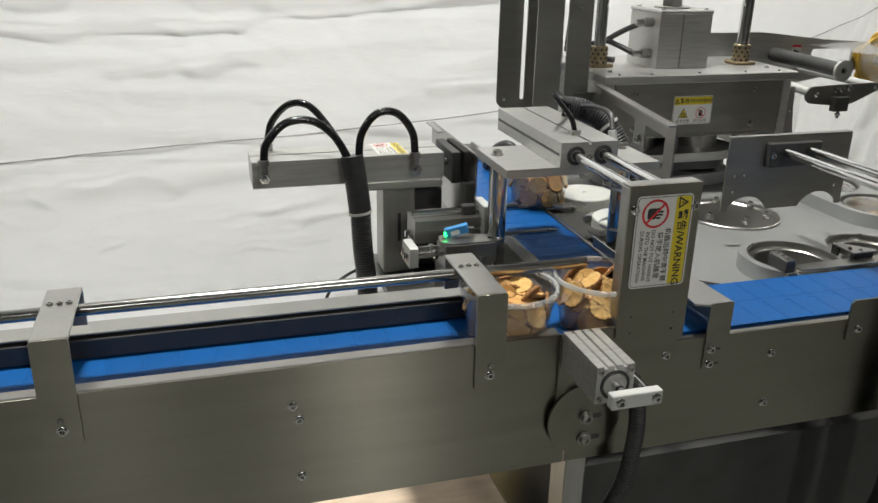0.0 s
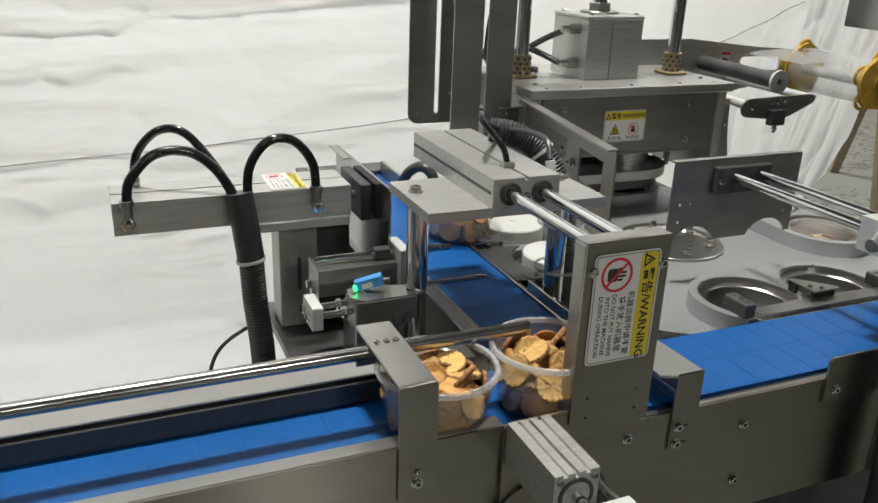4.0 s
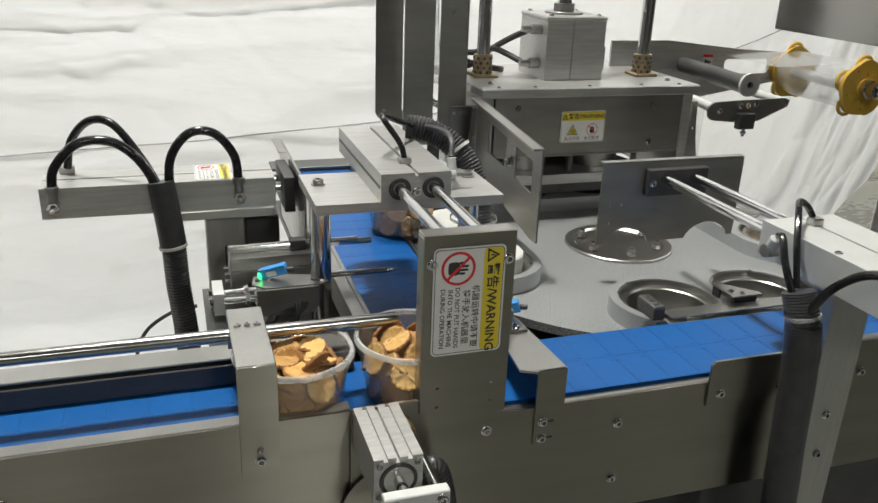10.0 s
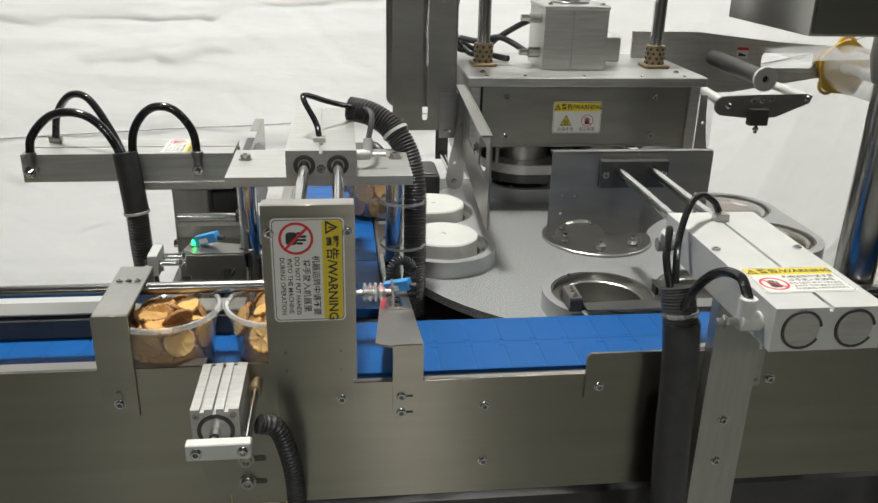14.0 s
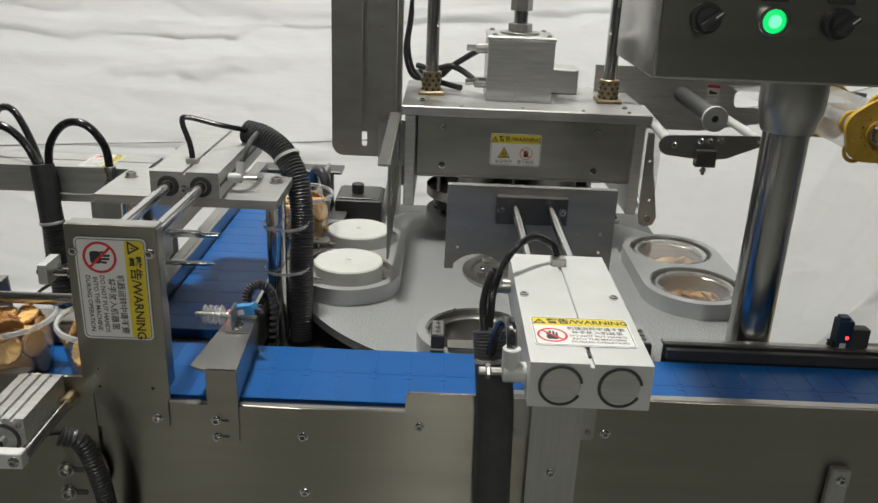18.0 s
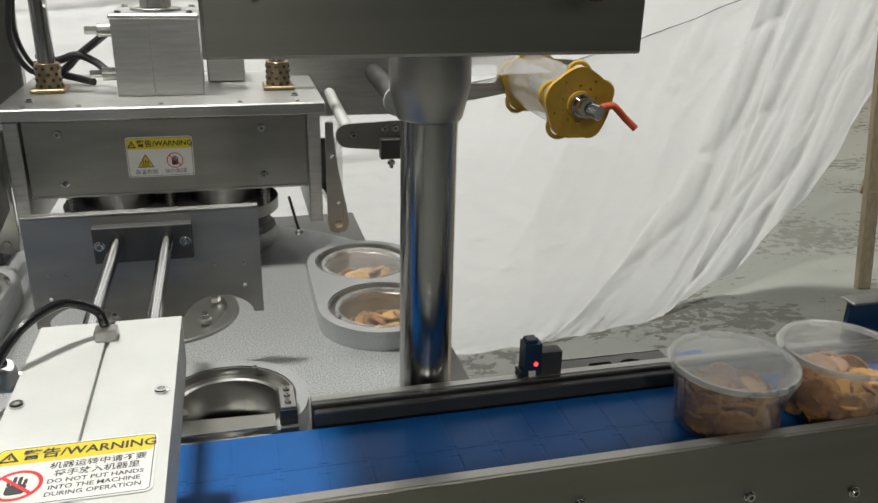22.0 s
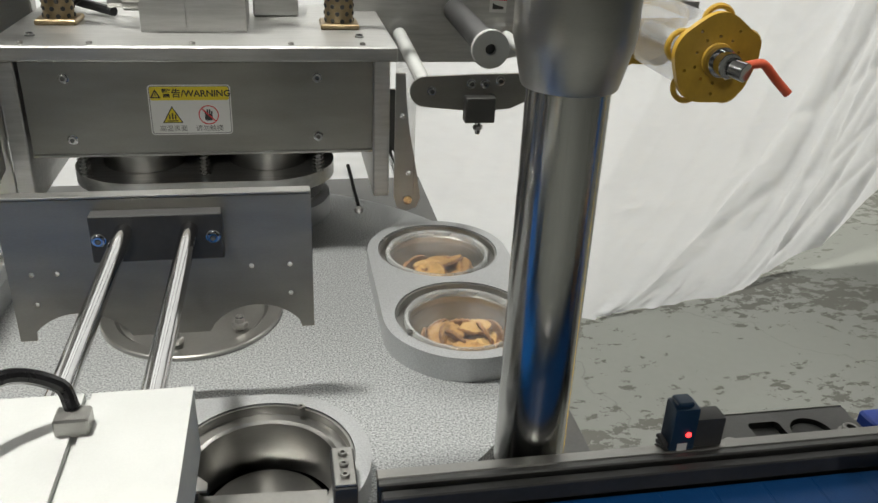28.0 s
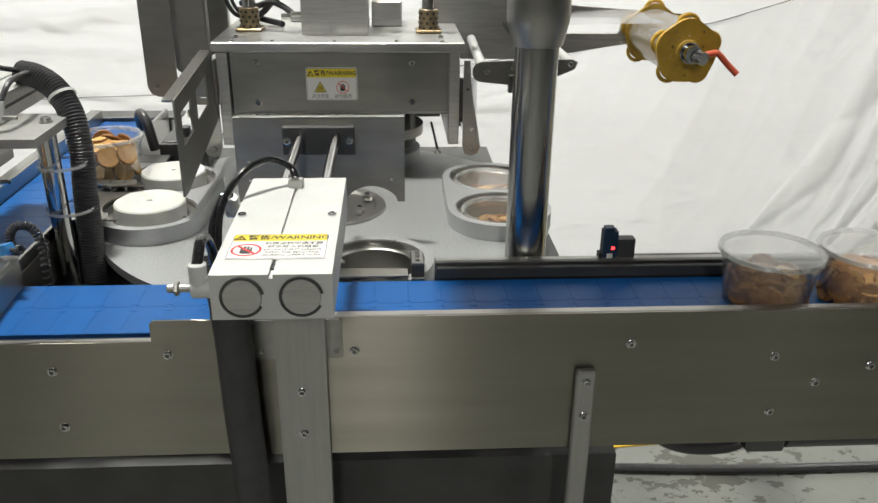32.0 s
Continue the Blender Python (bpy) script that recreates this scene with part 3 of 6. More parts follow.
# unseen housings and hangers added for these lamps
for (lx, ly), lz in zip(LAMP_SPOTS, LAMP_HEIGHT):
    lamp = thing("unseen_ceiling_lamp", (lx, ly, 4.8), "unseen white lamp placed under the hall roof", "lamp", "ceiling lamps")
    hx, hy = (0.8, 0.55) if ly > 5 else (0.27, 0.18) if lz > 4 else (0.2, 0.48)
    part("housing", box(lx - hx, lx + hx, ly - hy, ly + hy, lz + 0.05, lz + 0.22, 0.01), ALU_PALE, lamp)
    part("diffuser", box(lx - hx + 0.025, lx + hx - 0.025, ly - hy + 0.025, ly + hy - 0.025, lz + 0.02, lz + 0.05, 0.004), LAMP_FACE, lamp)
    if lz < 4:
        for dy in (-0.4, 0.4):
            part("hanger", rod((lx, ly + dy, lz + 0.22), (lx, ly + dy, 4.8), 0.006, 12), STEEL_FLAT, lamp)
solid("floor_marking", turned(box(-4.0, 6.0, -0.13, 0.0, 0.0, 0.004, 0.001), pose(1.554, 1.850, 0, 0, 0, 4.4)), FLOOR_YELLOW, "yellow painted safety stripe on the floor", "floor marking", kind="structure")


def sheet_base(x):
    s = max(0.0, x - 1.9)
    return 2.60 + 0.18 * s + 0.045 * s * s


def sheet_point(x, z, v):
    """A place on the hung cloth, with its sags, long folds and small creases."""
    right = min(1.0, max(0.0, (x - 1.0) / 1.4))
    left = 1 - right
    sag = z - 0.05 * x - 0.03 * x * x * (x > 0)
    q = noise.noise(Vector((x * 0.42 + 3, sag * 2.6, 0.4)))
    c1 = 1 - abs(noise.noise(Vector((x * 0.50 + 1, sag * 4.6 + 5, 1.7)))) * 2.2
    c2 = 1 - abs(noise.noise(Vector((x * 1.2 + 7, (sag + 0.05 * x) * 9.5 + 2, 4.1)))) * 2.2
    c3 = 1 - abs(noise.noise(Vector((x * 4.2, z * 11.0 + x * 2.0, 2.2)))) * 2.0
    u = x - 0.70 * math.sqrt(max(z, 0.0) + 0.01)
    d1 = noise.noise(Vector((u * 2.0 + 0.3, z * 0.45, 3.3)))
    d2 = 1 - abs(noise.noise(Vector((u * 4.3 + 1.7, z * 0.7 + x * 0.3, 6.1)))) * 2.2
    d3 = 1 - abs(noise.noise(Vector((u * 10.0 + 0.8 * math.sin(2 * z), z * 1.5, 8.4)))) * 2.2
    d4 = 1 - abs(noise.noise(Vector((u * 16.0, z * 9.0 + x * 3.0, 1.4)))) * 2.0
    d5 = 1 - abs(noise.noise(Vector((u * 3.1 + 4.2, z * 2.6 - x * 0.8, 5.2)))) * 2.4
    rim = min(1.0, max(0.8, (x - 1.5) / 0.9))
    off = left * (0.044 * q - 0.017 * max(0, c1) ** 2 - 0.011 * max(0, c2) ** 3)
    off += right * (0.060 * d1 - rim * (0.024 * max(0, d2) ** 3 + 0.0065 * max(0, d3) ** 2 + 0.0035 * max(0, d4) ** 2 + 0.010 * max(0, d5) ** 4))
    foot = math.sqrt(max(z, 0.0) + 0.003)
    off += right * 0.032 * min(1.0, max(0.0, (x - 1.84 - 0.86 * foot) / 0.014))
    off += right * 0.026 * min(1.0, max(0.0, (x - 2.43 - 0.45 * foot) / 0.014))
    drape = z - (1.03 + 0.11 * max(0.0, x - 0.1) + 0.006 * math.sin(9 * x) + 0.010 * noise.noise(Vector((x * 3, 0.5, 2.0))))
    if drape > 0:
        off -= left * (0.011 * min(1.0, drape / 0.014) + 0.13 * min(drape, 0.40))
    hem = max(0.0, 1 - (z - sheet_lift(x)) / 0.22) * min(1.0, max(0.0, (x - 1.3) / 0.5))
    off -= hem * (0.022 * (1 - abs(noise.noise(Vector((z * 0.9, u * 7.0, 9.3)))) * 2.0))
    off += (0.0060 * left + 0.0030 * right) * max(0, c3) ** 3 + 0.14 * left * (v - 0.4) ** 2
    settle = min(1.0, max(0.0, (2.75 - x) / 0.7))
    off -= 0.045 * settle * max(0.0, 1 - z / 0.30) ** 2
    sweep = min(1.0, max(0.0, (0.8 - x) / 0.6))
    off -= 0.62 * sweep * max(0.0, 1 - z / 0.30) ** 3
    return sheet_base(x) + off + 0.10 * v * v


def sheet_lift(x):
    s = max(0.0, x - 2.6)
    return 0.30 * s + 0.75 * s ** 3


def backdrop_sheet():
    """A large cloth hung behind the machine, gathered up towards its far end."""
    bm = bmesh.new()
    nu, nv = 560, 250
    grid = []
    for i in range(nu + 1):
        x = -3.2 + 7.0 * i / nu
        low = sheet_lift(x)
        row = []
        for j in range(nv + 1):
            v = j / nv
            z = low + (2.7 - low) * v
            hem = 0.010 * noise.noise(Vector((x * 4, 9.1, 0))) * max(0, 1 - v * 20) * (x > 2.4)
            row.append(bm.verts.new((x, sheet_point(x, z, v), max(0.004, z + hem + 0.004))))
        grid.append(row)
    for a, b in zip(grid, grid[1:]):
        for j in range(nv):
            bm.faces.new((a[j], b[j], b[j + 1], a[j + 1]))
    cloth = thing("backdrop_sheet", (0.3, 2.6, 0), "large creased white cloth hung as a backdrop behind the machine", "backdrop cloth")
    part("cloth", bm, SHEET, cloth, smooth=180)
    line = []
    for k in range(60):
        x = -3.0 + 6.3 * k / 59
        z = 0.70 + 0.018 * x + 0.035 * x * abs(x) * 0.9 + 0.012 * math.sin(2.3 * x) + 0.075 * max(0.0, x - 0.9)
        v = (z - sheet_lift(x)) / (2.7 - sheet_lift(x))
        line.append((x, sheet_point(x, z, v) - 0.002, z))
    part("seam", tube(line, 0.0022, 6, 4), SHEET_SEAM, cloth, "thin grey seam across the cloth")
    return cloth


backdrop_sheet()


def biscuit_mesh(r, teeth, ridged, mat):
    """A round baked biscuit with a beaded edge, brown rim and back, and a paler dimpled face."""
    bm = bmesh.new()
    n = teeth * 4
    t = r * 0.27
    spec = [(0.96, 0.0), (1.0, 0.35), (0.93, 0.78), (0.80, 0.86), (0.72, 0.76), (0.40, 0.92), (0.15, 0.95)]
    rings = []
    for k, (f, h) in enumerate(spec):
        vs = []
        for i in range(n):
            a = 2 * math.pi * i / n
            wave = 1 + (0.022 * math.cos(teeth * a) if k < 3 else 0)
            z = t * h + (ridged * r * 0.035 * math.cos(22 * f * math.cos(a)) if k > 3 else 0) + (t * 0.14 * math.cos(teeth * a) if k == 2 else 0)
            vs.append(bm.verts.new((r * f * wave * math.cos(a), r * f * wave * math.sin(a), z)))
        rings.append(vs)
    top, low = bm.verts.new((0, 0, t * 0.95)), bm.verts.new((0, 0, 0))
    for k, (a, b) in enumerate(zip(rings, rings[1:])):
        for i in range(n):
            j = (i + 1) % n
            f = bm.faces.new((a[i], a[j], b[j], b[i]))
            f.material_index = 1 if k < 2 else 0
    for i in range(n):
        j = (i + 1) % n
        bm.faces.new((rings[-1][i], rings[-1][j], top))
        f = bm.faces.new((rings[0][j], rings[0][i], low))
        f.material_index = 1
    mesh = shared(bm, mat, 50)
    mesh.materials.append(BISCUIT_EDGE_SHADED)
    return mesh


# darker biscuits for sealed belt cups; the box's shade is in their colour
BISCUITS_SHADED = [biscuit_mesh(0.0180, 18, 0, BISCUIT_EDGE_SHADED), biscuit_mesh(0.0170, 16, 0, BISCUIT)]
BISCUITS = [biscuit_mesh(0.0185, 18, 0, BISCUIT), biscuit_mesh(0.0165, 14, 1, BISCUIT_PALE), biscuit_mesh(0.0175, 20, 0, BISCUIT), biscuit_mesh(0.0160, 16, 1, BISCUIT_PALE)]

CUP_H, CUP_R, CUP_B = 0.067, 0.0535, 0.0445


def cup(x, y, z, n, fill, seed, sealed=False, state="", box_shaded=False):
    """A clear tub with a flared rim, filled with loose biscuits up to the given share of its height."""
    ob = thing("plastic_cup", (x, y, z), state, "cup", "clear plastic cups")
    w = 0.0012
    outer = [(CUP_B - 0.004, 0.0), (CUP_B, 0.003), (CUP_R - 0.002, CUP_H - 0.014), (CUP_R, CUP_H - 0.013), (CUP_R, CUP_H - 0.004)]
    inner = [(CUP_R - w, CUP_H - 0.004), (CUP_R - w, CUP_H - 0.012), (CUP_R - 0.002 - w, CUP_H - 0.015), (CUP_B - w, 0.005), (CUP_B - 0.005, 0.0025)]
    bm = lathe([(0, 0.0015), *outer, *inner, (0, 0.003)], 48)
    part("cup_wall", turned(bm, Matrix.Translation((x, y, z))), CUP_CLEAR, ob, smooth=50)
    rim = lathe([(CUP_R - 0.0015, CUP_H - 0.005), (CUP_R + 0.0035, CUP_H - 0.0045), (CUP_R + 0.0035, CUP_H - 0.0025), (CUP_R + 0.002, CUP_H), (CUP_R - 0.0005, CUP_H), (CUP_R - 0.0015, CUP_H - 0.001)], 48, close=True)
    part("rim", turned(rim, Matrix.Translation((x, y, z))), CUP_RIM, ob, "frosted rolled rim")
    if sealed:
        film = lathe([(0, CUP_H + 0.0004), (CUP_R * 0.6, CUP_H + 0.0004), (CUP_R + 0.003, CUP_H + 0.0006), (CUP_R + 0.0045, CUP_H - 0.003), (CUP_R + 0.0042, CUP_H - 0.003), (CUP_R + 0.0028, CUP_H + 0.0002), (CUP_R * 0.6, CUP_H + 0.0001), (0, CUP_H + 0.0001)], 48)
        part("sealing_film", turned(film, Matrix.Translation((x, y, z))), LID_FILM, ob, "clear heat-sealed film lid")
    rnd = random.Random(seed)
    wall = n * 4 // 9
    for k in range(n):
        if k < wall:
            # biscuits that stand or lean against the cup's side
            low = k % 2
            h = z + 0.019 + (CUP_H * fill - 0.040) * low + rnd.uniform(-0.004, 0.004)
            a = 2 * math.pi * (k // 2 + 0.5 * low) / max(1, wall // 2) + rnd.uniform(-0.15, 0.15)
            rr = CUP_B + (CUP_R - CUP_B) * (h - z) / CUP_H - 0.0085 - rnd.uniform(0, 0.004)
            steep, turn = rnd.uniform(62, 98), a
        else:
            level = (k - wall + 0.5) / (n - wall)
            h = z + CUP_H * fill * (0.50 + 0.44 * level) - 0.004
            a = k * 2.399 + rnd.uniform(-0.4, 0.4)
            rr = (CUP_R - 0.024) * math.sqrt(((k * 7) % 11 + 0.5) / 11)
            steep, turn = rnd.choice((10, 18, 30, 48, 60)), a + rnd.choice((0, math.pi, 1.6))
        b = new("biscuit", BISCUITS_SHADED[k % 3 % 2] if box_shaded else BISCUITS[(k * 3 + k // 4 + seed) % len(BISCUITS)])
        lean = Euler((0, radians(steep), 0)).to_matrix().to_4x4()
        b.matrix_world = Matrix.Translation((x + rr * math.cos(a), y + rr * math.sin(a), h)) @ Matrix.Rotation(turn, 4, "Z") @ lean @ Matrix.Rotation(rnd.uniform(0, 6.28), 4, "Z")
        tagged(b, "small round golden-brown baked biscuit inside a clear cup", "biscuit", "biscuits")
    return ob


# ---- main conveyor ----
conveyor = thing("main_conveyor", (0.7, 0.86, 0.70), "long stainless steel belt conveyor with a blue modular plastic belt", "conveyor")


def front_panel(name, outline, label=""):
    return part(name, slab(outline, [], 0.003, on_xz(FY + 0.003)), STEEL, conveyor, label)


front_panel("front_panel", [(-1.6, 0.722), (0.372, 0.722), (0.372, 0.876), (0.360, 0.889), (-1.6, 0.889)], "brushed stainless side panel")
front_panel("front_panel", [(0.3735, 0.722), (0.8425, 0.722), (0.8425, 0.8635), (0.3735, 0.8635)], "brushed stainless side panel")
front_panel("front_panel", [(0.844, 0.719), (2.7, 0.719), (2.7, 0.888), (0.844, 0.888)], "brushed stainless side panel")
part("panel_lip", box(-1.6, 0.358, FY + 0.0032, FY + 0.019, 0.8862, 0.8892, 0.0008), STEEL_FLAT, conveyor)
part("panel_lip", box(0.844, 2.7, FY + 0.0032, FY + 0.014, 0.885, 0.8882, 0.0008), STEEL_FLAT, conveyor)
part("panel_lip", box(0.375, 0.842, FY + 0.003, FY + 0.009, 0.8605, 0.8635, 0.0008), STEEL_FLAT, conveyor)
notch_plate = part("notch_cover", slab([(0.743, 0.836), (0.8425, 0.836), (0.8425, 0.889), (0.747, 0.889), (0.743, 0.885)], [], 0.003, on_xz(FY)), STEEL, conveyor, "small stainless cover plate screwed to the panel")
part("seam_cover", slab(rounded(0.40, 0.502, 0.836, 0.888, 0.004), [], 0.003, on_xz(FY)), STEEL, conveyor, "small stainless cover plate screwed to the panel")
part("belt_edge_strip", box(0.375, 0.842, FY + 0.009, FY + 0.014, 0.850, 0.862, 0.001), IRON, conveyor, "black belt edge strip")
part("back_rail", box(-1.6, 0.385, 0.918, 0.924, 0.80, 0.892, 0.001), STEEL_DARK, conveyor)
part("back_rail_lip", box(-1.6, 0.385, 0.903, 0.934, 0.8922, 0.895, 0.001), STEEL_FLAT, conveyor)
part("inner_guide", box(-1.6, 0.385, 0.900, 0.9175, 0.8668, 0.889, 0.001), IRON, conveyor, "black plastic guide strip")
part("back_rail", box(1.040, 2.7, 0.928, 0.934, 0.80, 0.884, 0.001), STEEL_DARK, conveyor)
part("back_rail_lip", box(1.040, 2.7, 0.934, 0.944, 0.880, 0.884, 0.001), STEEL_FLAT, conveyor)
part("inner_guide", box(1.042, 2.7, 0.919, 0.927, 0.8668, 0.8805, 0.001), IRON, conveyor, "black plastic guide strip")
part("belt_bed", box(-1.6, 2.7, FY + 0.010, 0.918, 0.835, 0.852, 0.001), IRON, conveyor, "black slide bed under the belt")
for x, z in ((0.064, 0.845), (0.070, 0.828), (0.070, 0.759), (0.638, 0.831), (0.639, 0.762), (0.949, 0.849), (1.242, 0.851), (1.402, 0.832), (1.408, 0.761), (1.453, 0.798), (1.512, 0.818), (-0.62, 0.850), (-0.60, 0.775), (1.72, 0.845), (1.73, 0.765), (2.15, 0.850)):
    screw(conveyor, (x, FY - 0.0005, z))
for x, z in ((0.758, 0.850), (0.835, 0.850), (0.4905, 0.848)):
    screw(conveyor, (x, FY - 0.0032, z))


def guide_bracket(x0, x1):
    """A bent strap that reaches over the belt and carries the hold-down rod."""
    ob = thing("guide_bracket", (x0, 0.77, 0.84), "bent stainless strap over the belt holding a round guide rod", "bracket", "guide brackets")
    part("front_strap", slab(rounded(x0, x1, 0.836, 0.948, 0.003), [], 0.003, on_xz(0.7865)), STEEL, ob)
    part("top_strap", box(x0, x1, 0.7866, 0.905, 0.945, 0.948, 0.0008), STEEL_FLAT, ob)
    part("rear_strap", box(x0, x1, 0.902, 0.905, 0.905, 0.9445, 0.0008), STEEL_FLAT, ob)
    screw(ob, ((x0 + x1) / 2, 0.7832, 0.853))
    screw(ob, ((x0 + x1) / 2, 0.7832, 0.864), mesh=SCREW_SMALL)
    for dx in (-0.009, 0, 0.009):
        screw(ob, ((x0 + x1) / 2 + dx, 0.866, 0.9478), "z", SCREW_SMALL)
    return ob


guide_bracket(0.258, 0.292)
guide_bracket(-0.168, -0.134)
guide_bracket(-0.92, -0.886)
solid("guide_rod", rod((-1.6, 0.868, 0.9382), (0.422, 0.868, 0.9382), 0.0065, 24), STEEL_MIRROR, "polished round steel guide rod above the belt", "rod")


def sensor_bracket():
    ob = thing("sensor_bracket", (0.556, 0.785, 0.84), "bent stainless bracket with slots carrying a small sensor", "bracket")
    part("front_strap", slab(rounded(0.542, 0.573, 0.822, 0.906, 0.001), [], 0.0025, on_xz(FY)), STEEL, ob)
    part("top_plate", slab([(0.525, 0.792), (0.541, 0.7847), (0.573, 0.7847), (0.566, 0.915), (0.537, 0.915)], [], 0.0025, Matrix.Translation((0, 0, 0.9035))), STEEL_FLAT, ob)
    part("side_flange", turned(box(-0.0025, 0.0, 0.0, 0.127, 0.868, 0.9032, 0.0006), pose(0.5728, 0.788, 0, 0, 0, 3.1)), STEEL_FLAT, ob)
    ribs = [(0.004, 0.0)] + [p for k in range(4) for p in ((0.0095, 0.002 + 0.006 * k), (0.0095, 0.004 + 0.006 * k), (0.006, 0.0062 + 0.006 * k))] + [(0.004, 0.026)]
    part("bellows_bumper", turned(lathe([(q * 1.15, w) for q, w in ribs], 24), aim((0.514, 0.880, 0.921), (0.540, 0.880, 0.921))), CUP_RIM, ob, "clear ribbed plastic bumper")
    part("bumper_stem", rod((0.506, 0.880, 0.921), (0.548, 0.880, 0.921), 0.0035, 14), STEEL_FLAT, ob)
    part("bumper_plate", box(0.546, 0.549, 0.868, 0.892, 0.9062, 0.932, 0.0006), STEEL_FLAT, ob)
    for z in (0.829, 0.848):
        # uncut slot: a black strip gives the shade inside it
        part("slot", slab(rounded(0.548, 0.563, z - 0.0012, z + 0.0012, 0.0011, 4), [], 0.0006, on_xz(FY - 0.0025)), IRON, ob)
        screw(ob, (0.5505, FY - 0.003, z))
    part("base_plate", box(0.541, 0.566, 0.866, 0.894, 0.9061, 0.909, 0.0006), STEEL_FLAT, ob)
    for y in (0.872, 0.884):
        screw(ob, (0.553, y, 0.909), "z")
    return ob


sensor_bracket()


def photo_sensor(x, y, z, yaw, led, body_mat, name_label):
    """A small boxed photoelectric sensor with its cable root and status light."""
    ob = new("photo_sensor")
    ob.matrix_world = pose(x, y, z, 0, -18, yaw)
    ORIGIN[ob.name] = Vector()
    tagged(ob, name_label, "sensor", "photoelectric sensors")
    part("sensor_body", box(-0.016, 0.016, -0.006, 0.006, 0, 0.012, 0.0015, 2), body_mat, ob)
    part("status_light", rod((-0.0145, -0.0058, 0.006), (-0.0180, -0.0064, 0.006), 0.0036, 14), led, ob, "small glowing status light")
    part("status_label", box(-0.008, 0.004, -0.0066, -0.0061, 0.002, 0.008, 0), STICKER, ob)
    part("cable_root", rod((0.0155, 0, 0.004), (0.024, 0, 0.002), 0.003, 12), RUBBER, ob)
    return ob


photo_sensor(0.556, 0.903, 0.912, -25, LED_RED, BLUE_PLASTIC, "light blue photoelectric sensor on a steel bracket beside the belt")
photo_sensor(0.325, 1.062, 0.913, -20, LED_GREEN_SMALL, BLUE_PLASTIC, "light blue photoelectric sensor with a green status light")


def coil_cable(points, r, turns, turn_r, name, label):
    """A thin cable wound in a loose spiral round a soft curve."""
    line = smooth_line(points, 30)
    out = []
    for i, p in enumerate(line):
        t = (line[min(i + 1, len(line) - 1)] - line[max(0, i - 1)]).normalized()
        a = t.cross(Vector((0.2, 1, 0.1))).normalized()
        b = t.cross(a).normalized()
        ang = 2 * math.pi * turns * i / (len(line) - 1)
        out.append(p + turn_r * (math.cos(ang) * a + math.sin(ang) * b))
    return solid(name, tube(out, r, 8, 3), RUBBER, label, "cable")


coil_cable([(0.571, 0.914, 0.914), (0.553, 0.934, 0.905), (0.549, 0.940, 0.920), (0.558, 0.944, 0.931), (0.573, 0.948, 0.925), (0.578, 0.952, 0.900), (0.575, 0.957, 0.860), (0.573, 0.960, 0.810)], 0.0015, 34, 0.0044, "spiral_cable", "black coiled sensor cable")


# stop cylinder in front of the panel
stop = thing("stop_cylinder", (0.368, 0.72, 0.72), "aluminium pneumatic stop cylinder on a plate before the conveyor", "cylinder")
plate_out = rounded(0.356, 0.428, 0.752, 0.893, 0.012)
part("mounting_plate", slab(plate_out, [], 0.004, on_xz(FY - 0.0005)), STEEL, stop, "stainless mounting plate with rounded corners")
prof = [(0.358, 0.853), (0.400, 0.853), (0.400, 0.895), (0.391, 0.895), (0.391, 0.892), (0.387, 0.892), (0.387, 0.895), (0.380, 0.895), (0.380, 0.890), (0.377, 0.890), (0.377, 0.895), (0.370, 0.895), (0.370, 0.892), (0.366, 0.892), (0.366, 0.895), (0.358, 0.895)]
part("pivot_plate", slab(circle(0.391, 0.782, 0.0445, 48), [], 0.0035, on_xz(FY - 0.0048)), STEEL, stop, "round stainless adjusting plate")
part("cylinder_body", slab(prof, [], 0.082, on_xz(0.782)), ALU, stop, "grooved aluminium cylinder body")
part("bore_ring", ring((0.379, 0.7005, 0.873), (0.379, 0.6985, 0.873), 0.0165, 0.0135), IRON, stop)
part("front_cover", rod((0.379, 0.7005, 0.873), (0.379, 0.699, 0.873), 0.0133), ALU, stop)
part("piston_rod", rod((0.379, 0.699, 0.873), (0.379, 0.676, 0.873), 0.005), CHROME, stop)
part("end_bar", box(0.358, 0.413, 0.665, 0.676, 0.866, 0.882, 0.001), ALU_PALE, stop, "pale aluminium end bar")
part("guide_rod", rod((0.407, 0.782, 0.872), (0.407, 0.676, 0.872), 0.004), CHROME, stop)
part("guide_bush", rod((0.407, 0.786, 0.872), (0.407, 0.765, 0.872), 0.0065), BRONZE, stop)
for x in (0.367, 0.406):
    screw(stop, (x, 0.665, 0.874))
for x, z in ((0.363, 0.858), (0.395, 0.858), (0.363, 0.889), (0.395, 0.889)):
    screw(stop, (x, 0.700, z), mesh=SCREW_SMALL)
for z in (0.785, 0.757):
    # black strip laid on the plate for the dark of an uncut slot
    part("slot", slab(rounded(0.386, 0.412, z - 0.003, z + 0.003, 0.0028, 5), [], 0.0006, on_xz(FY - 0.0084)), IRON, stop)
    screw(stop, (0.392, FY - 0.009, z), mesh=BOLT)
solid("support_leg", box(0.378, 0.405, 0.790, 0.83, 0, 0.7215, 0.002), ALU_POST, "square aluminium leg under the conveyor", "leg", "conveyor legs")
solid("support_leg", box(1.1845, 1.2055, 0.776, 0.7865, 0.0, 0.823, 0.002), ALU_POST, "flat pale aluminium leg screwed to the conveyor panel", "leg", "conveyor legs")
for z in (0.811, 0.768):
    leg_ob = bpy.data.objects["support_leg.001"]
    screw(leg_ob, (1.195, 0.7755, z))
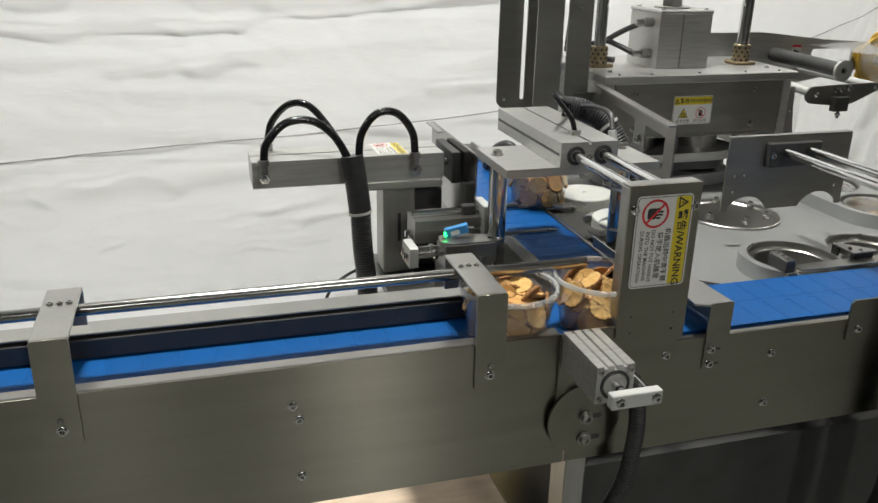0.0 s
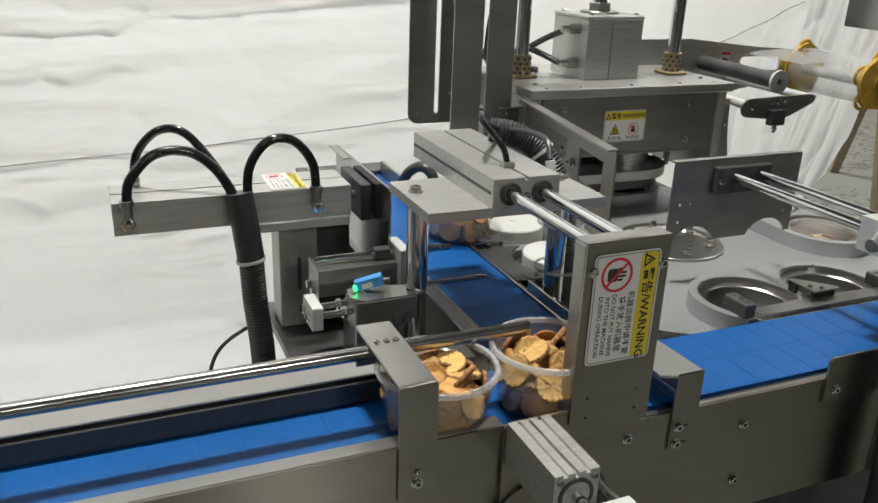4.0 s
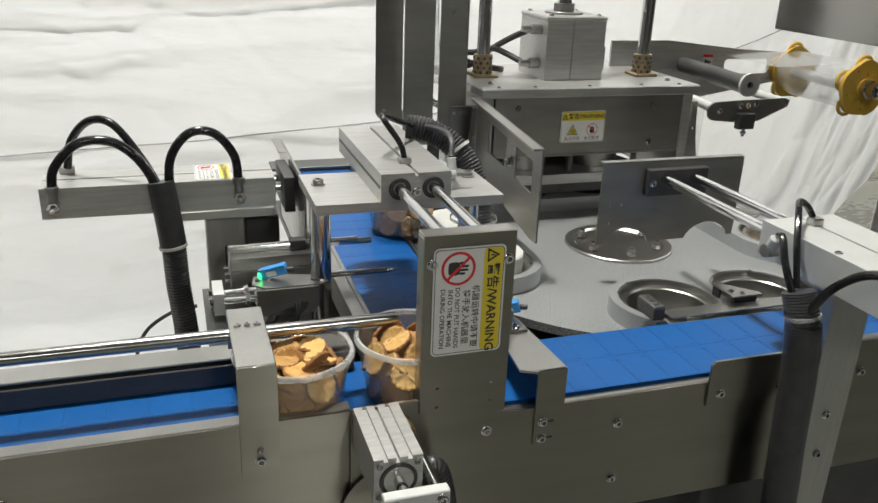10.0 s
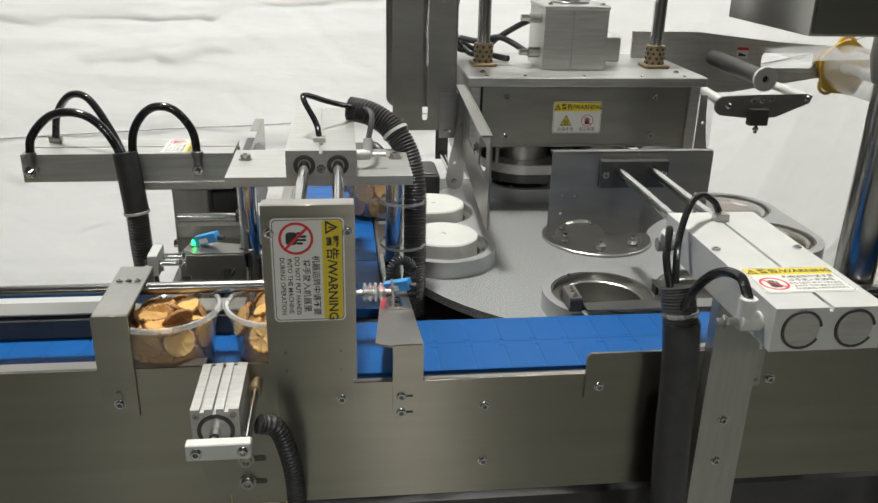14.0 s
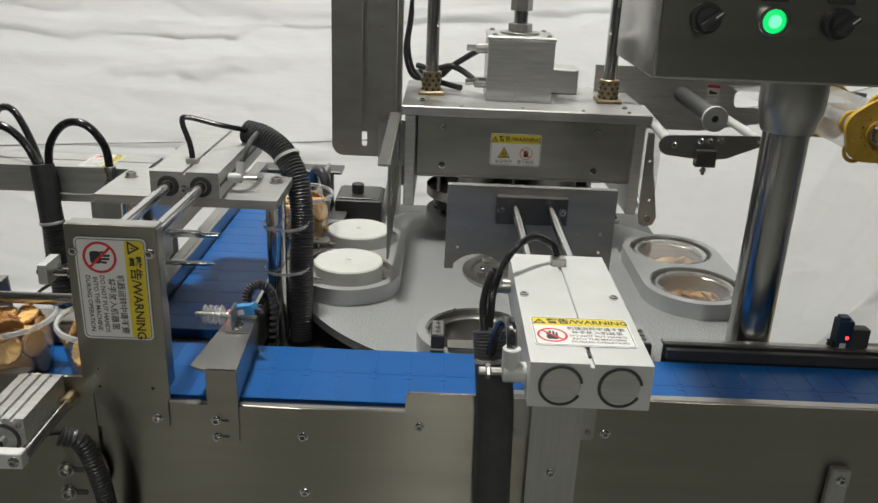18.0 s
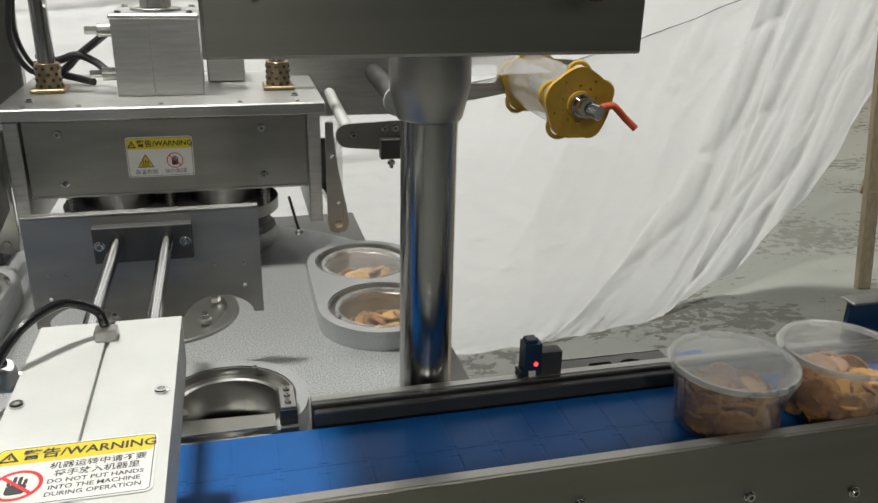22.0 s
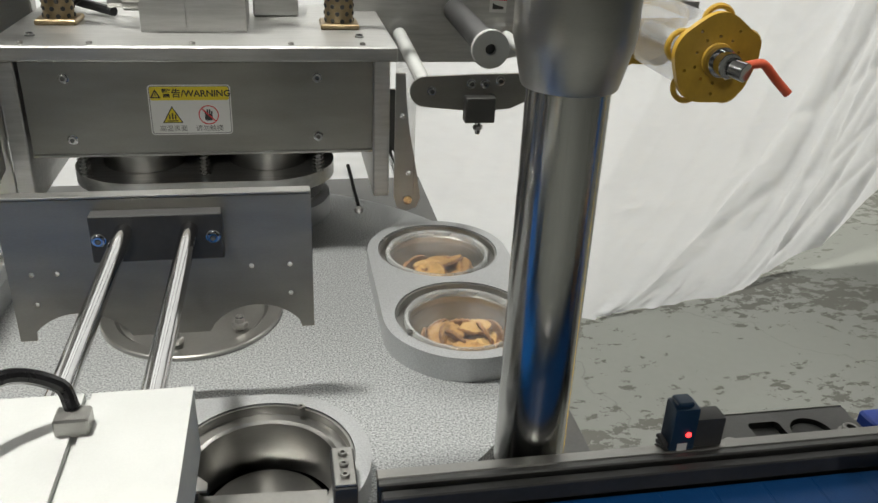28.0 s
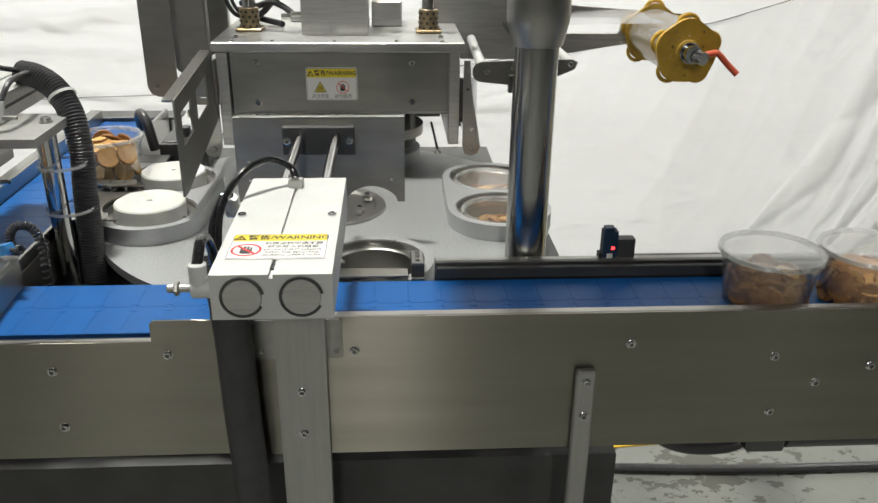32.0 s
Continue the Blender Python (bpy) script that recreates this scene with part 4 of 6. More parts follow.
solid("support_leg", box(2.0, 2.03, 0.790, 0.83, 0, 0.7185, 0.002), ALU_POST, "square aluminium leg under the conveyor", "leg", "conveyor legs")
solid("support_leg", box(-0.9, -0.87, 0.790, 0.83, 0, 0.7215, 0.002), ALU_POST, "square aluminium leg under the conveyor", "leg", "conveyor legs")
solid("air_hose", tube([(0.412, 0.738, 0.853), (0.430, 0.744, 0.84), (0.442, 0.750, 0.78), (0.440, 0.762, 0.70), (0.43, 0.79, 0.62)], 0.0098, 14, 12, 0.0042), RUBBER, "black corrugated hose beside the stop cylinder", "hose", "corrugated hoses")

# ---- machine base ----
base = thing("machine_base", (0.88, 1.25, 0), "dark steel machine cabinet under the turntable", "machine base")
part("cabinet", box(0.44, 1.28, 0.90, 1.75, 0.10, 0.62, 0.006, 2), IRON, base)
part("deck", slab([(0.245, 0.952), (1.235, 0.935), (1.235, 1.42), (1.19, 1.44), (1.19, 1.70), (0.40, 1.70), (0.40, 1.30), (0.245, 1.30)], [circle(TX + 0.254, TY + s * 0.071, 0.0475, 32) for s in (-1, 1)], 0.012, Matrix.Translation((0, 0, 0.788))), STEEL_DARK, base, "dark steel deck plate with two round openings")
for x in (0.47, 1.16):
    for y in (0.97, 1.66):
        part("pillar", box(x - 0.025, x + 0.025, y - 0.025, y + 0.025, 0.62, 0.788, 0.003), STEEL_DARK, base)
for x in (0.52, 1.2):
    for y in (0.96, 1.69):
        part("foot", rod((x, y, 0), (x, y, 0.10), 0.03, 20), IRON, base)
solid("wooden_box", box(-0.10, 0.395, 0.93, 1.16, 0.0, 0.50, 0.004), PLYWOOD, "pale wooden box standing on the floor under the conveyor", "box")

# ---- turntable ----
turntable = thing("turntable", (TX, TY, TZ), "round grey indexing turntable with raised cup holders", "turntable")
seat_holes = [circle(0.254 * math.cos(radians(q)) - s * 0.071 * math.sin(radians(q)), 0.254 * math.sin(radians(q)) + s * 0.071 * math.cos(radians(q)), 0.0535, 40) for q in (0, 90, 180, 270) for s in (-1, 1)]
part("disc", slab(circle(0, 0, TR, 128), seat_holes, 0.012, Matrix.Translation((TX, TY, TZ - 0.012))), TABLE_PLATE, turntable, "fine-grained grey metal disc with round cup openings")
part("hub", rod((TX, TY, 0.80), (TX, TY, TZ - 0.012), 0.09, 40), CAST, turntable)
part("centre_flange", turned(lathe([(0, 0.0008), (0.068, 0.0008), (0.072, 0.0040), (0.084, 0.0046), (0.0855, 0.0036), (0.0855, 0.0)], 64), Matrix.Translation((TX, TY, TZ))), STEEL_FLAT, turntable, "round dished steel centre flange")
for k in range(6):
    a = radians(60 * k + 20)
    bx, by = TX + 0.060 * math.cos(a), TY + 0.060 * math.sin(a)
    part("stud", rod((bx, by, TZ + 0.001), (bx, by, TZ + 0.016), 0.0042, 14), CHROME, turntable)
    part("stud_nut", rod((bx, by, TZ + 0.004), (bx, by, TZ + 0.010), 0.0075, 6), STEEL_FLAT, turntable)
PITCH, HOLE, POCKET_H = 0.142, 0.0650, 0.024


def pocket(ang):
    """A raised plate with two cup seats, on the rim of the turntable; ang: its direction from the middle."""
    ca, sa = math.cos(radians(ang)), math.sin(radians(ang))
    mx, my = TX + 0.254 * ca, TY + 0.254 * sa
    half = 0.0765
    outline = ([(PITCH / 2 + half * math.cos(radians(a)), half * math.sin(radians(a))) for a in range(-90, 91, 6)]
               + [(-PITCH / 2 + half * math.cos(radians(a)), half * math.sin(radians(a))) for a in range(90, 271, 6)])
    holes = [circle(s * PITCH / 2, 0, HOLE, 48) for s in (-1, 1)]
    m = Matrix.Translation((mx, my, TZ)) @ Matrix.Rotation(radians(ang + 90), 4, "Z")
    holder = part("cup_holder", slab(outline, holes, POCKET_H, m), ALU_GRAIN, turntable, "raised aluminium plate with two round cup seats")
    seats = []
    for s in (-1, 1):
        c = m @ Vector((s * PITCH / 2, 0, 0))
        seats.append(c)
        rim = lathe([(HOLE - 0.0125, -0.004), (HOLE - 0.0006, -0.004), (HOLE - 0.0006, POCKET_H - 0.0012), (HOLE - 0.0025, POCKET_H - 0.0012), (HOLE - 0.0025, POCKET_H - 0.0085), (HOLE - 0.0105, POCKET_H - 0.0085), (HOLE - 0.0125, POCKET_H - 0.0100)], 48, close=True)
        part("seat_ring", turned(rim, Matrix.Translation(c)), STEEL_FLAT, holder, "turned steel seat ring")
        liner = lathe([(HOLE - 0.0130, -0.030), (HOLE - 0.0118, -0.030), (HOLE - 0.0118, POCKET_H - 0.0102), (HOLE - 0.0130, POCKET_H - 0.0102)], 48, close=True)
        part("seat_liner", turned(liner, Matrix.Translation(c)), STEEL_FLAT, holder, "turned steel liner of the cup opening")
        if ang == 0:
            continue
        if ang == 270:
            lift = lathe([(0, -0.030), (0.043, -0.030), (0.044, -0.029), (0.044, -0.024), (0.041, -0.022), (0, -0.022)], 40)
            part("lifting_plate", turned(lift, Matrix.Translation(c)), STEEL_FLAT, holder, "steel lifting plate low in the seat")
            continue
        well = lathe([(0, 0.0004), (HOLE - 0.013, 0.0004), (HOLE - 0.013, 0.0030), (0.040, 0.0035), (0.036, 0.0012), (0, 0.0012)], 40)
        part("seat_floor", turned(well, Matrix.Translation(c)), STEEL_DARK, holder)
    for s in (-1.62, 1.62):
        c = m @ Vector((s * PITCH / 2 * 0.86, half * 0.72, POCKET_H))
        screw(holder, c, "z", SCREW_SMALL)
    return seats


SEATS = {name: pocket(a) for name, a in (("east", 0), ("north", 90), ("west", 180), ("south", 270))}

# two white blanks stand in the west seats
for c in SEATS["west"]:
    blank = lathe([(0, 0.004), (0.048, 0.004), (0.050, 0.006), (0.050, 0.037), (0.048, 0.039), (0.0042, 0.039), (0.0036, 0.0375), (0, 0.0372)], 48)
    tagged(part("nylon_blank", turned(blank, Matrix.Translation((c.x, c.y, TZ))), NYLON), "round milk-white nylon block standing in a cup seat", "block", "nylon blocks")

# stops at the corners of the front holder
def corner_stop(x, y, flip):
    ob = thing("corner_stop", (x, y, BZ), "small stainless stop plate with two screws beside the holder", "stop plate", "stop plates")
    s = -1 if flip else 1
    part("block", box(x - 0.008 + s * 0.004, x + 0.008 + s * 0.004, y - 0.006, y + 0.034, 0.8624, 0.879, 0.001), IRON, ob, "black stop block")
    part("block_plate", box(x - 0.007 + s * 0.004, x + 0.007 + s * 0.004, y - 0.005, y + 0.033, 0.8792, 0.881, 0.0005), STEEL_FLAT, ob)
    for dy in (0.003, 0.014, 0.025):
        screw(ob, (x + s * 0.004, y + dy, 0.881), "z", SCREW_SMALL)
    part("drop_plate", box(x - 0.008 + s * 0.004, x + 0.008 + s * 0.004, y - 0.0125, y - 0.010, 0.845, 0.8644, 0.0005), STEEL_FLAT, ob)


front_cover = thing("front_cover_plate", (0.897, 0.94, 0.8646), "stainless cover plate over the front edge of the cup holder", "cover plate")
part("plate", slab([(0.786, 0.926), (1.008, 0.926), (1.008, 0.946), (0.928, 0.950), (0.920, 0.962), (0.884, 0.962), (0.876, 0.950), (0.786, 0.946)], [], 0.002, Matrix.Translation((0, 0, 0.8668))), STEEL_FLAT, front_cover)
part("tab", slab([(0.888, 0.945), (0.932, 0.945), (0.932, 0.952), (0.896, 0.990), (0.888, 0.990)], [], 0.002, Matrix.Translation((0, 0, 0.8760))), STEEL_FLAT, front_cover, "raised stainless tab with two screws")
part("tab_spacer", box(0.891, 0.926, 0.946, 0.953, 0.8689, 0.8759, 0.0005), IRON, front_cover)
part("tab_leg", box(0.889, 0.893, 0.975, 0.989, 0.8625, 0.8759, 0.0005), IRON, front_cover)
for x, y in ((0.897, 0.962), (0.908, 0.953)):
    screw(front_cover, (x, y, 0.878), "z", SCREW_SMALL)


corner_stop(1.016, 0.940, False)
corner_stop(0.778, 0.940, True)

# ---- cross conveyor ----
cross = thing("cross_conveyor", (0.483, 1.3, 0.80), "short blue belt conveyor crossing behind the main belt", "conveyor")
CX0, CX1, CY0, CY1 = 0.424, 0.541, 0.936, 1.665
part("side_rail", box(CX0 - 0.008, CX0 - 0.002, CY0 + 0.012, CY1, 0.815, 0.889, 0.001), STEEL_FLAT, cross, "stainless side rail")
part("side_rail_lip", box(CX0 - 0.024, CX0 - 0.008, CY0 + 0.012, CY1, 0.886, 0.889, 0.001), STEEL_FLAT, cross)
part("side_rail", box(CX1 + 0.002, CX1 + 0.008, 1.42, CY1, 0.815, 0.892, 0.001), STEEL_FLAT, cross, "stainless side rail")
part("side_rail", box(CX1 + 0.002, CX1 + 0.008, CY0 + 0.012, 1.42, 0.815, 0.868, 0.001), STEEL_FLAT, cross, "stainless side rail")
part("rail_edge", box(CX1 + 0.0022, CX1 + 0.0078, CY0 + 0.016, 1.085, 0.8682, 0.884, 0.0008), STEEL_MIRROR, cross, "bright steel edge strip")
part("belt_bed", box(CX0, CX1, CY0 + 0.01, CY1, 0.835, 0.852, 0.001), IRON, cross)
part("end_plate", box(CX0 - 0.03, CX1 + 0.03, CY1, CY1 + 0.055, 0.868, 0.874, 0.001), STEEL_DARK, cross, "grey end cover plate")
part("end_cap", box(CX0 - 0.012, CX1 + 0.012, CY1 + 0.002, CY1 + 0.02, 0.80, 0.8675, 0.001), STEEL_DARK, cross)
part("leg", box(0.45, 0.51, 1.58, 1.64, 0.80, 0.835, 0.001), ALU, cross)


def lip_plate(y):
    """A stainless transfer lip between the cross belt and a cup seat, cut round the seat."""
    ob = thing("transfer_lip", (0.57, y, 0.868), "stainless transfer lip with a curved edge beside the cup seat", "guide plate", "transfer lips")
    arc = circle(SEATS["west"][0].x, y, 0.0650, 14, 243, 117)
    part("plate", slab([(0.5445, y - 0.060), *arc, (0.5445, y + 0.060)], [], 0.002, Matrix.Translation((0, 0, 0.8685))), STEEL_FLAT, ob)
    part("bar", slab([(0.548, y - 0.080), (0.556, y - 0.086), (0.600, y - 0.086), (0.606, y - 0.080), (0.602, y - 0.062), (0.548, y - 0.062)], [], 0.002, Matrix.Translation((0, 0, 0.8800))), STEEL_FLAT, ob, "small raised steel plate on two pins")
    for x in (0.564, 0.586):
        screw(ob, (x, y - 0.074, 0.882), "z", SCREW_SMALL)
        part("pin", rod((x, y - 0.074, 0.8625), (x, y - 0.074, 0.880), 0.003, 12), CHROME, ob)


for c in sorted(SEATS["west"], key=lambda v: v.y):
    lip_plate(c.y)

# ---- second pusher, across the main belt ----
push2 = thing("pusher_unit", (0.47, 1.05, 0.80), "twin-rod pneumatic pusher on an aluminium bridge over the cross belt", "pusher")
part("bridge_plate", slab([(0.362, 0.985), (0.578, 0.985), (0.578, 1.108), (0.362, 1.108)], [], 0.011, Matrix.Translation((0, 0, 1.0105))), ALU, push2, "sandblasted aluminium bridge plate")
for x in (0.378, 0.562):
    part("column", rod((x, 1.055, 0.80), (x, 1.055, 1.0105), 0.0125, 28), CHROME, push2, "polished steel column")
    screw(push2, (x, 1.064, 1.0215), "z", BOLT)
body2 = part("cylinder_body", slab([(0.432, 1.022), (0.512, 1.022), (0.512, 1.054), (0.4740, 1.054), (0.4740, 1.0505), (0.4700, 1.0505), (0.4700, 1.054), (0.432, 1.054)], [], 0.231, on_xz(1.211)), ALU, push2, "twin-bore aluminium cylinder body")
for x in (0.453, 0.491):
    part("bore_ring", ring((x, 0.9798, 1.037), (x, 0.978, 1.037), 0.0125, 0.0075), IRON, body2)
    part("piston_rod", rod((x, 0.980, 1.037), (x, 0.783, 1.037), 0.0062, 24), CHROME, push2, "polished piston rod")
    # raised black strip; the groove's shade is coloured on, not cut
    part("side_groove", box(x - 0.0215 if x < 0.47 else x + 0.0202, x - 0.0202 if x < 0.47 else x + 0.0215, 0.984, 1.209, 1.036, 1.040, 0.0004), IRON, body2)
screw(push2, (0.472, 0.979, 1.033))
part("pusher_plate", slab([(0.4205, 0.880), (0.440, 0.872), (0.506, 0.872), (0.506, 1.056), (0.4205, 1.056)], [circle(x, z, 0.0016, 8) for x, z in ((0.437, 0.905), (0.490, 0.905), (0.437, 0.885), (0.490, 0.885))], 0.003, on_xz(0.783)), STEEL, push2, "brushed stainless pusher plate")
part("plate_flange", box(0.4205, 0.506, 0.783, 0.800, 1.0535, 1.056, 0.0008), STEEL_FLAT, push2)
part("plate_flange", box(0.4205, 0.423, 0.783, 0.800, 0.885, 1.053, 0.0008), STEEL_FLAT, push2)
part("plate_flange", box(0.5035, 0.506, 0.783, 0.800, 0.885, 1.053, 0.0008), STEEL_FLAT, push2)
for x in (0.428, 0.499):
    screw(push2, (x, 0.7795, 1.030))
warning_label(Matrix.Translation((0.4625, 0.7794, 0.992)) @ Matrix(((0, 1, 0, 0), (0, 0, -1, 0), (-1, 0, 0, 0), (0, 0, 0, 1))) @ Matrix.Scale(1.25, 4))
part("top_clip", box(0.463, 0.477, 1.018, 1.030, 1.050, 1.060, 0.001), STEEL_FLAT, push2)
part("air_fitting", rod((0.513, 1.02, 1.038), (0.530, 1.02, 1.038), 0.0062, 16), WHITE_PLASTIC, push2, "white push-in air fitting")
part("air_fitting", rod((0.527, 1.02, 1.034), (0.527, 1.028, 1.056), 0.0058, 16), WHITE_PLASTIC, push2, "white push-in air fitting")
part("bleed_screw", rod((0.530, 1.02, 1.038), (0.548, 1.02, 1.038), 0.0028, 12), STEEL_FLAT, push2)
solid("sensor_wire", tube([(0.470, 1.024, 1.058), (0.466, 1.03, 1.075), (0.452, 1.05, 1.098), (0.456, 1.065, 1.100), (0.485, 1.105, 1.083), (0.520, 1.142, 1.068)], 0.0035, 10, 10), HOSE_GLOSS, "black wire rising from the pusher", "cable", "air hoses")
solid("air_hose", tube([(0.528, 1.029, 1.056), (0.533, 1.05, 1.074), (0.532, 1.09, 1.075), (0.524, 1.138, 1.068)], 0.0035, 10, 10), RUBBER, "thin black air hose", "hose", "air hoses")
solid("air_hose", tube([(0.508, 1.147, 1.066), (0.532, 1.136, 1.063), (0.559, 1.122, 1.048), (0.580, 1.104, 1.018), (0.589, 1.090, 0.975), (0.589, 1.078, 0.91), (0.588, 1.070, 0.80)], 0.0165, 18, 14, 0.0040), RUBBER, "thick black corrugated hose hanging beside a steel column", "hose", "corrugated hoses")
for z in (0.905, 0.965):
    solid("cable_tie", ring((0.5725, 1.064, z), (0.5725, 1.064, z + 0.004), 0.0296, 0.0290, 32, 0.0001), CUP_RIM, "clear plastic tie round hose and column", "cable tie", "cable ties")
solid("cable_tie", turned(lathe([(0.0172, -0.002), (0.0182, -0.002), (0.0182, 0.002), (0.0172, 0.002)], 24, close=True), aim((0.566, 1.1165, 1.0415), (0.573, 1.1105, 1.0315))), WHITE_PLASTIC, "white plastic tie round a corrugated hose", "cable tie", "cable ties")

# ---- first pusher, along the far side ----
push1 = thing("pusher_unit", (0.2, 1.24, 0.80), "twin-rod pneumatic pusher on an aluminium post beside the cross belt", "pusher")
body1 = part("cylinder_body", slab([(1.203, 0.953), (1.28, 0.953), (1.28, 0.992), (1.2435, 0.992), (1.2435, 0.9885), (1.2395, 0.9885), (1.2395, 0.992), (1.203, 0.992)], [], 0.283, on_yz(0.062)), ALU, push1, "twin-bore aluminium cylinder body")
part("saddle_plate", box(0.200, 0.342, 1.198, 1.285, 0.941, 0.953, 0.001), ALU, push1)
part("post", box(0.254, 0.304, 1.215, 1.265, 0.80, 0.941, 0.002), ALU_POST, push1, "square aluminium post")
# black strip put on the post for shade in its slot
part("post_slot", slab(rounded(0.2765, 0.2815, 0.852, 0.898, 0.0024, 4), [], 0.0008, on_xz(1.2151)), IRON, push1)
part("rear_box", box(0.306, 0.352, 1.232, 1.30, 0.802, 0.930, 0.002), IRON, push1, "dark plastic housing behind the post")
for y in (1.222, 1.261):
    part("piston_rod", rod((0.345, y, 0.974), (0.372, y, 0.974), 0.0062, 20), CHROME, push1)
    part("bore_ring", ring((0.345, y, 0.974), (0.347, y, 0.974), 0.0125, 0.0075), IRON, body1)
part("pusher_block", box(0.356, 0.370, 1.196, 1.288, 0.945, 0.993, 0.001), IRON, push1, "black block behind the pusher plate")
part("plate_flange", box(0.361, 0.3718, 1.290, 1.365, 1.0016, 1.004, 0.0006), STEEL_FLAT, push1)
part("pusher_plate", slab(rounded(1.135, 1.365, 0.885, 1.004, 0.002), [circle(1.17, 0.93, 0.002, 8), circle(1.30, 0.93, 0.002, 8)], 0.003, on_yz(0.372)), STEEL_MIRROR, push1, "stainless pusher plate standing across the rods")
for x in (0.078, 0.298):
    part("elbow_fitting", rod((x, 1.206, 0.972), (x, 1.190, 0.972), 0.0068, 16), STEEL_FLAT, push1, "metal elbow fitting")
    part("elbow_fitting", rod((x, 1.194, 0.972), (x, 1.194, 0.994), 0.006, 16), STEEL_FLAT, push1, "metal elbow fitting")
    part("fitting_nut", rod((x, 1.190, 0.972), (x, 1.184, 0.972), 0.0082, 6), CHROME, push1, "shiny hexagon nut")
    part("bleed_screw", rod((x, 1.184, 0.972), (x, 1.177, 0.972), 0.0035, 10), CHROME, push1)
    part("hose_collar", ring((x, 1.194, 0.990), (x, 1.194, 0.998), 0.0082, 0.0056, 20), STEEL_FLAT, push1)
part("rear_fitting", box(0.08, 0.098, 1.266, 1.276, 0.992, 1.002, 0.001), STEEL_FLAT, push1)
warning_label(pose(0.268, 1.2415, 0.9925, 0, 0, -90) @ Matrix.Scale(0.86, 4))
solid("air_hose", tube([(0.078, 1.194, 0.992), (0.084, 1.196, 1.020), (0.112, 1.20, 1.047), (0.150, 1.20, 1.048), (0.180, 1.196, 1.025), (0.200, 1.190, 0.985), (0.208, 1.186, 0.95)], 0.0058, 12, 10), HOSE_GLOSS, "black air hose arching over the cylinder", "hose", "air hoses")
solid("air_hose", tube([(0.09, 1.268, 1.000), (0.098, 1.265, 1.035), (0.122, 1.25, 1.063), (0.150, 1.235, 1.063), (0.178, 1.215, 1.030), (0.200, 1.195, 0.99), (0.205, 1.188, 0.955)], 0.0052, 12, 10), HOSE_GLOSS, "black air hose arching over the cylinder", "hose", "air hoses")
solid("air_hose", tube([(0.298, 1.194, 0.992), (0.293, 1.194, 1.028), (0.270, 1.194, 1.056), (0.240, 1.194, 1.056), (0.217, 1.192, 1.026), (0.213, 1.188, 0.98), (0.211, 1.186, 0.95)], 0.0058, 12, 10), HOSE_GLOSS, "black air hose arching over the cylinder", "hose", "air hoses")
solid("hose_sleeve", tube([(0.203, 1.190, 0.998), (0.208, 1.184, 0.955), (0.212, 1.180, 0.915)], 0.0165, 18, 10), RUBBER, "black tape wound round a bundle of hoses", "sleeve", "hose sleeves")
solid("air_hose", tube([(0.212, 1.180, 0.918), (0.214, 1.176, 0.86), (0.219, 1.172, 0.80), (0.222, 1.172, 0.70), (0.22, 1.175, 0.635)], 0.0155, 18, 14, 0.0040), RUBBER, "thick black corrugated hose hanging from the pusher", "hose", "corrugated hoses")
solid("cable_tie", ring((0.2115, 1.1805, 0.917), (0.212, 1.1802, 0.913), 0.0178, 0.0166, 28, 0.0003), WHITE_PLASTIC, "white plastic tie round a hose", "cable tie", "cable ties")
solid("cable", tube([(0.235, 1.20, 0.82), (0.20, 1.195, 0.815), (0.165, 1.19, 0.79), (0.150, 1.185, 0.74), (0.145, 1.18, 0.665)], 0.0025, 8, 10), RUBBER, "thin black cable looping down", "cable", "cables")

# positioning cylinder below the first pusher
pos = thing("positioning_cylinder", (0.33, 1.1, 0.80), "small aluminium twin-rod cylinder with cables beside the cross belt", "cylinder")
upper = part("cylinder_body", slab([(1.113, 0.884), (1.152, 0.884), (1.152, 0.899), (1.1495, 0.901), (1.152, 0.903), (1.152, 0.917), (1.135, 0.917), (1.133, 0.9145), (1.131, 0.917), (1.113, 0.917), (1.113, 0.903), (1.1155, 0.901), (1.113, 0.899)], [], 0.098, on_yz(0.278)), STEEL_FLAT, pos, "grooved steel-grey cylinder body")
part("end_clip", box(0.2765, 0.2778, 1.110, 1.155, 0.880, 0.920, 0.0004), STEEL_FLAT, upper)
for y in (1.122, 1.143):
    part("end_nut", rod((0.2764, y, 0.890), (0.270, y, 0.890), 0.0055, 6), CHROME, upper)
part("end_block", box(0.378, 0.392, 1.108, 1.158, 0.882, 0.934, 0.0012), ALU_PALE, pos, "pale end block on the rods")
part("cylinder_body", box(0.302, 0.385, 1.045, 1.087, 0.868, 0.898, 0.0012), STEEL_FLAT, pos, "steel-grey cylinder body")
part("end_block", slab(rounded(1.043, 1.085, 0.876, 0.904, 0.002, 3), [], 0.012, on_yz(0.252)), ALU_PALE, pos, "pale end block on the rods")
part("guide_rod", rod((0.276, 1.133, 0.924), (0.440, 1.133, 0.924), 0.0042, 16), CHROME, pos)
part("rod_clamp", box(0.352, 0.372, 1.126, 1.140, 0.9172, 0.931, 0.001), IRON, pos)
for y in (1.053, 1.076):
    part("guide_rod", rod((0.262, y, 0.890), (0.304, y, 0.890), 0.0038, 16), CHROME, pos)
    part("rod_nut", rod((0.288, y, 0.890), (0.294, y, 0.890), 0.0068, 6), CHROME, pos)
    part("end_nut", rod((0.2518, y, 0.890), (0.247, y, 0.890), 0.0055, 6), CHROME, pos)
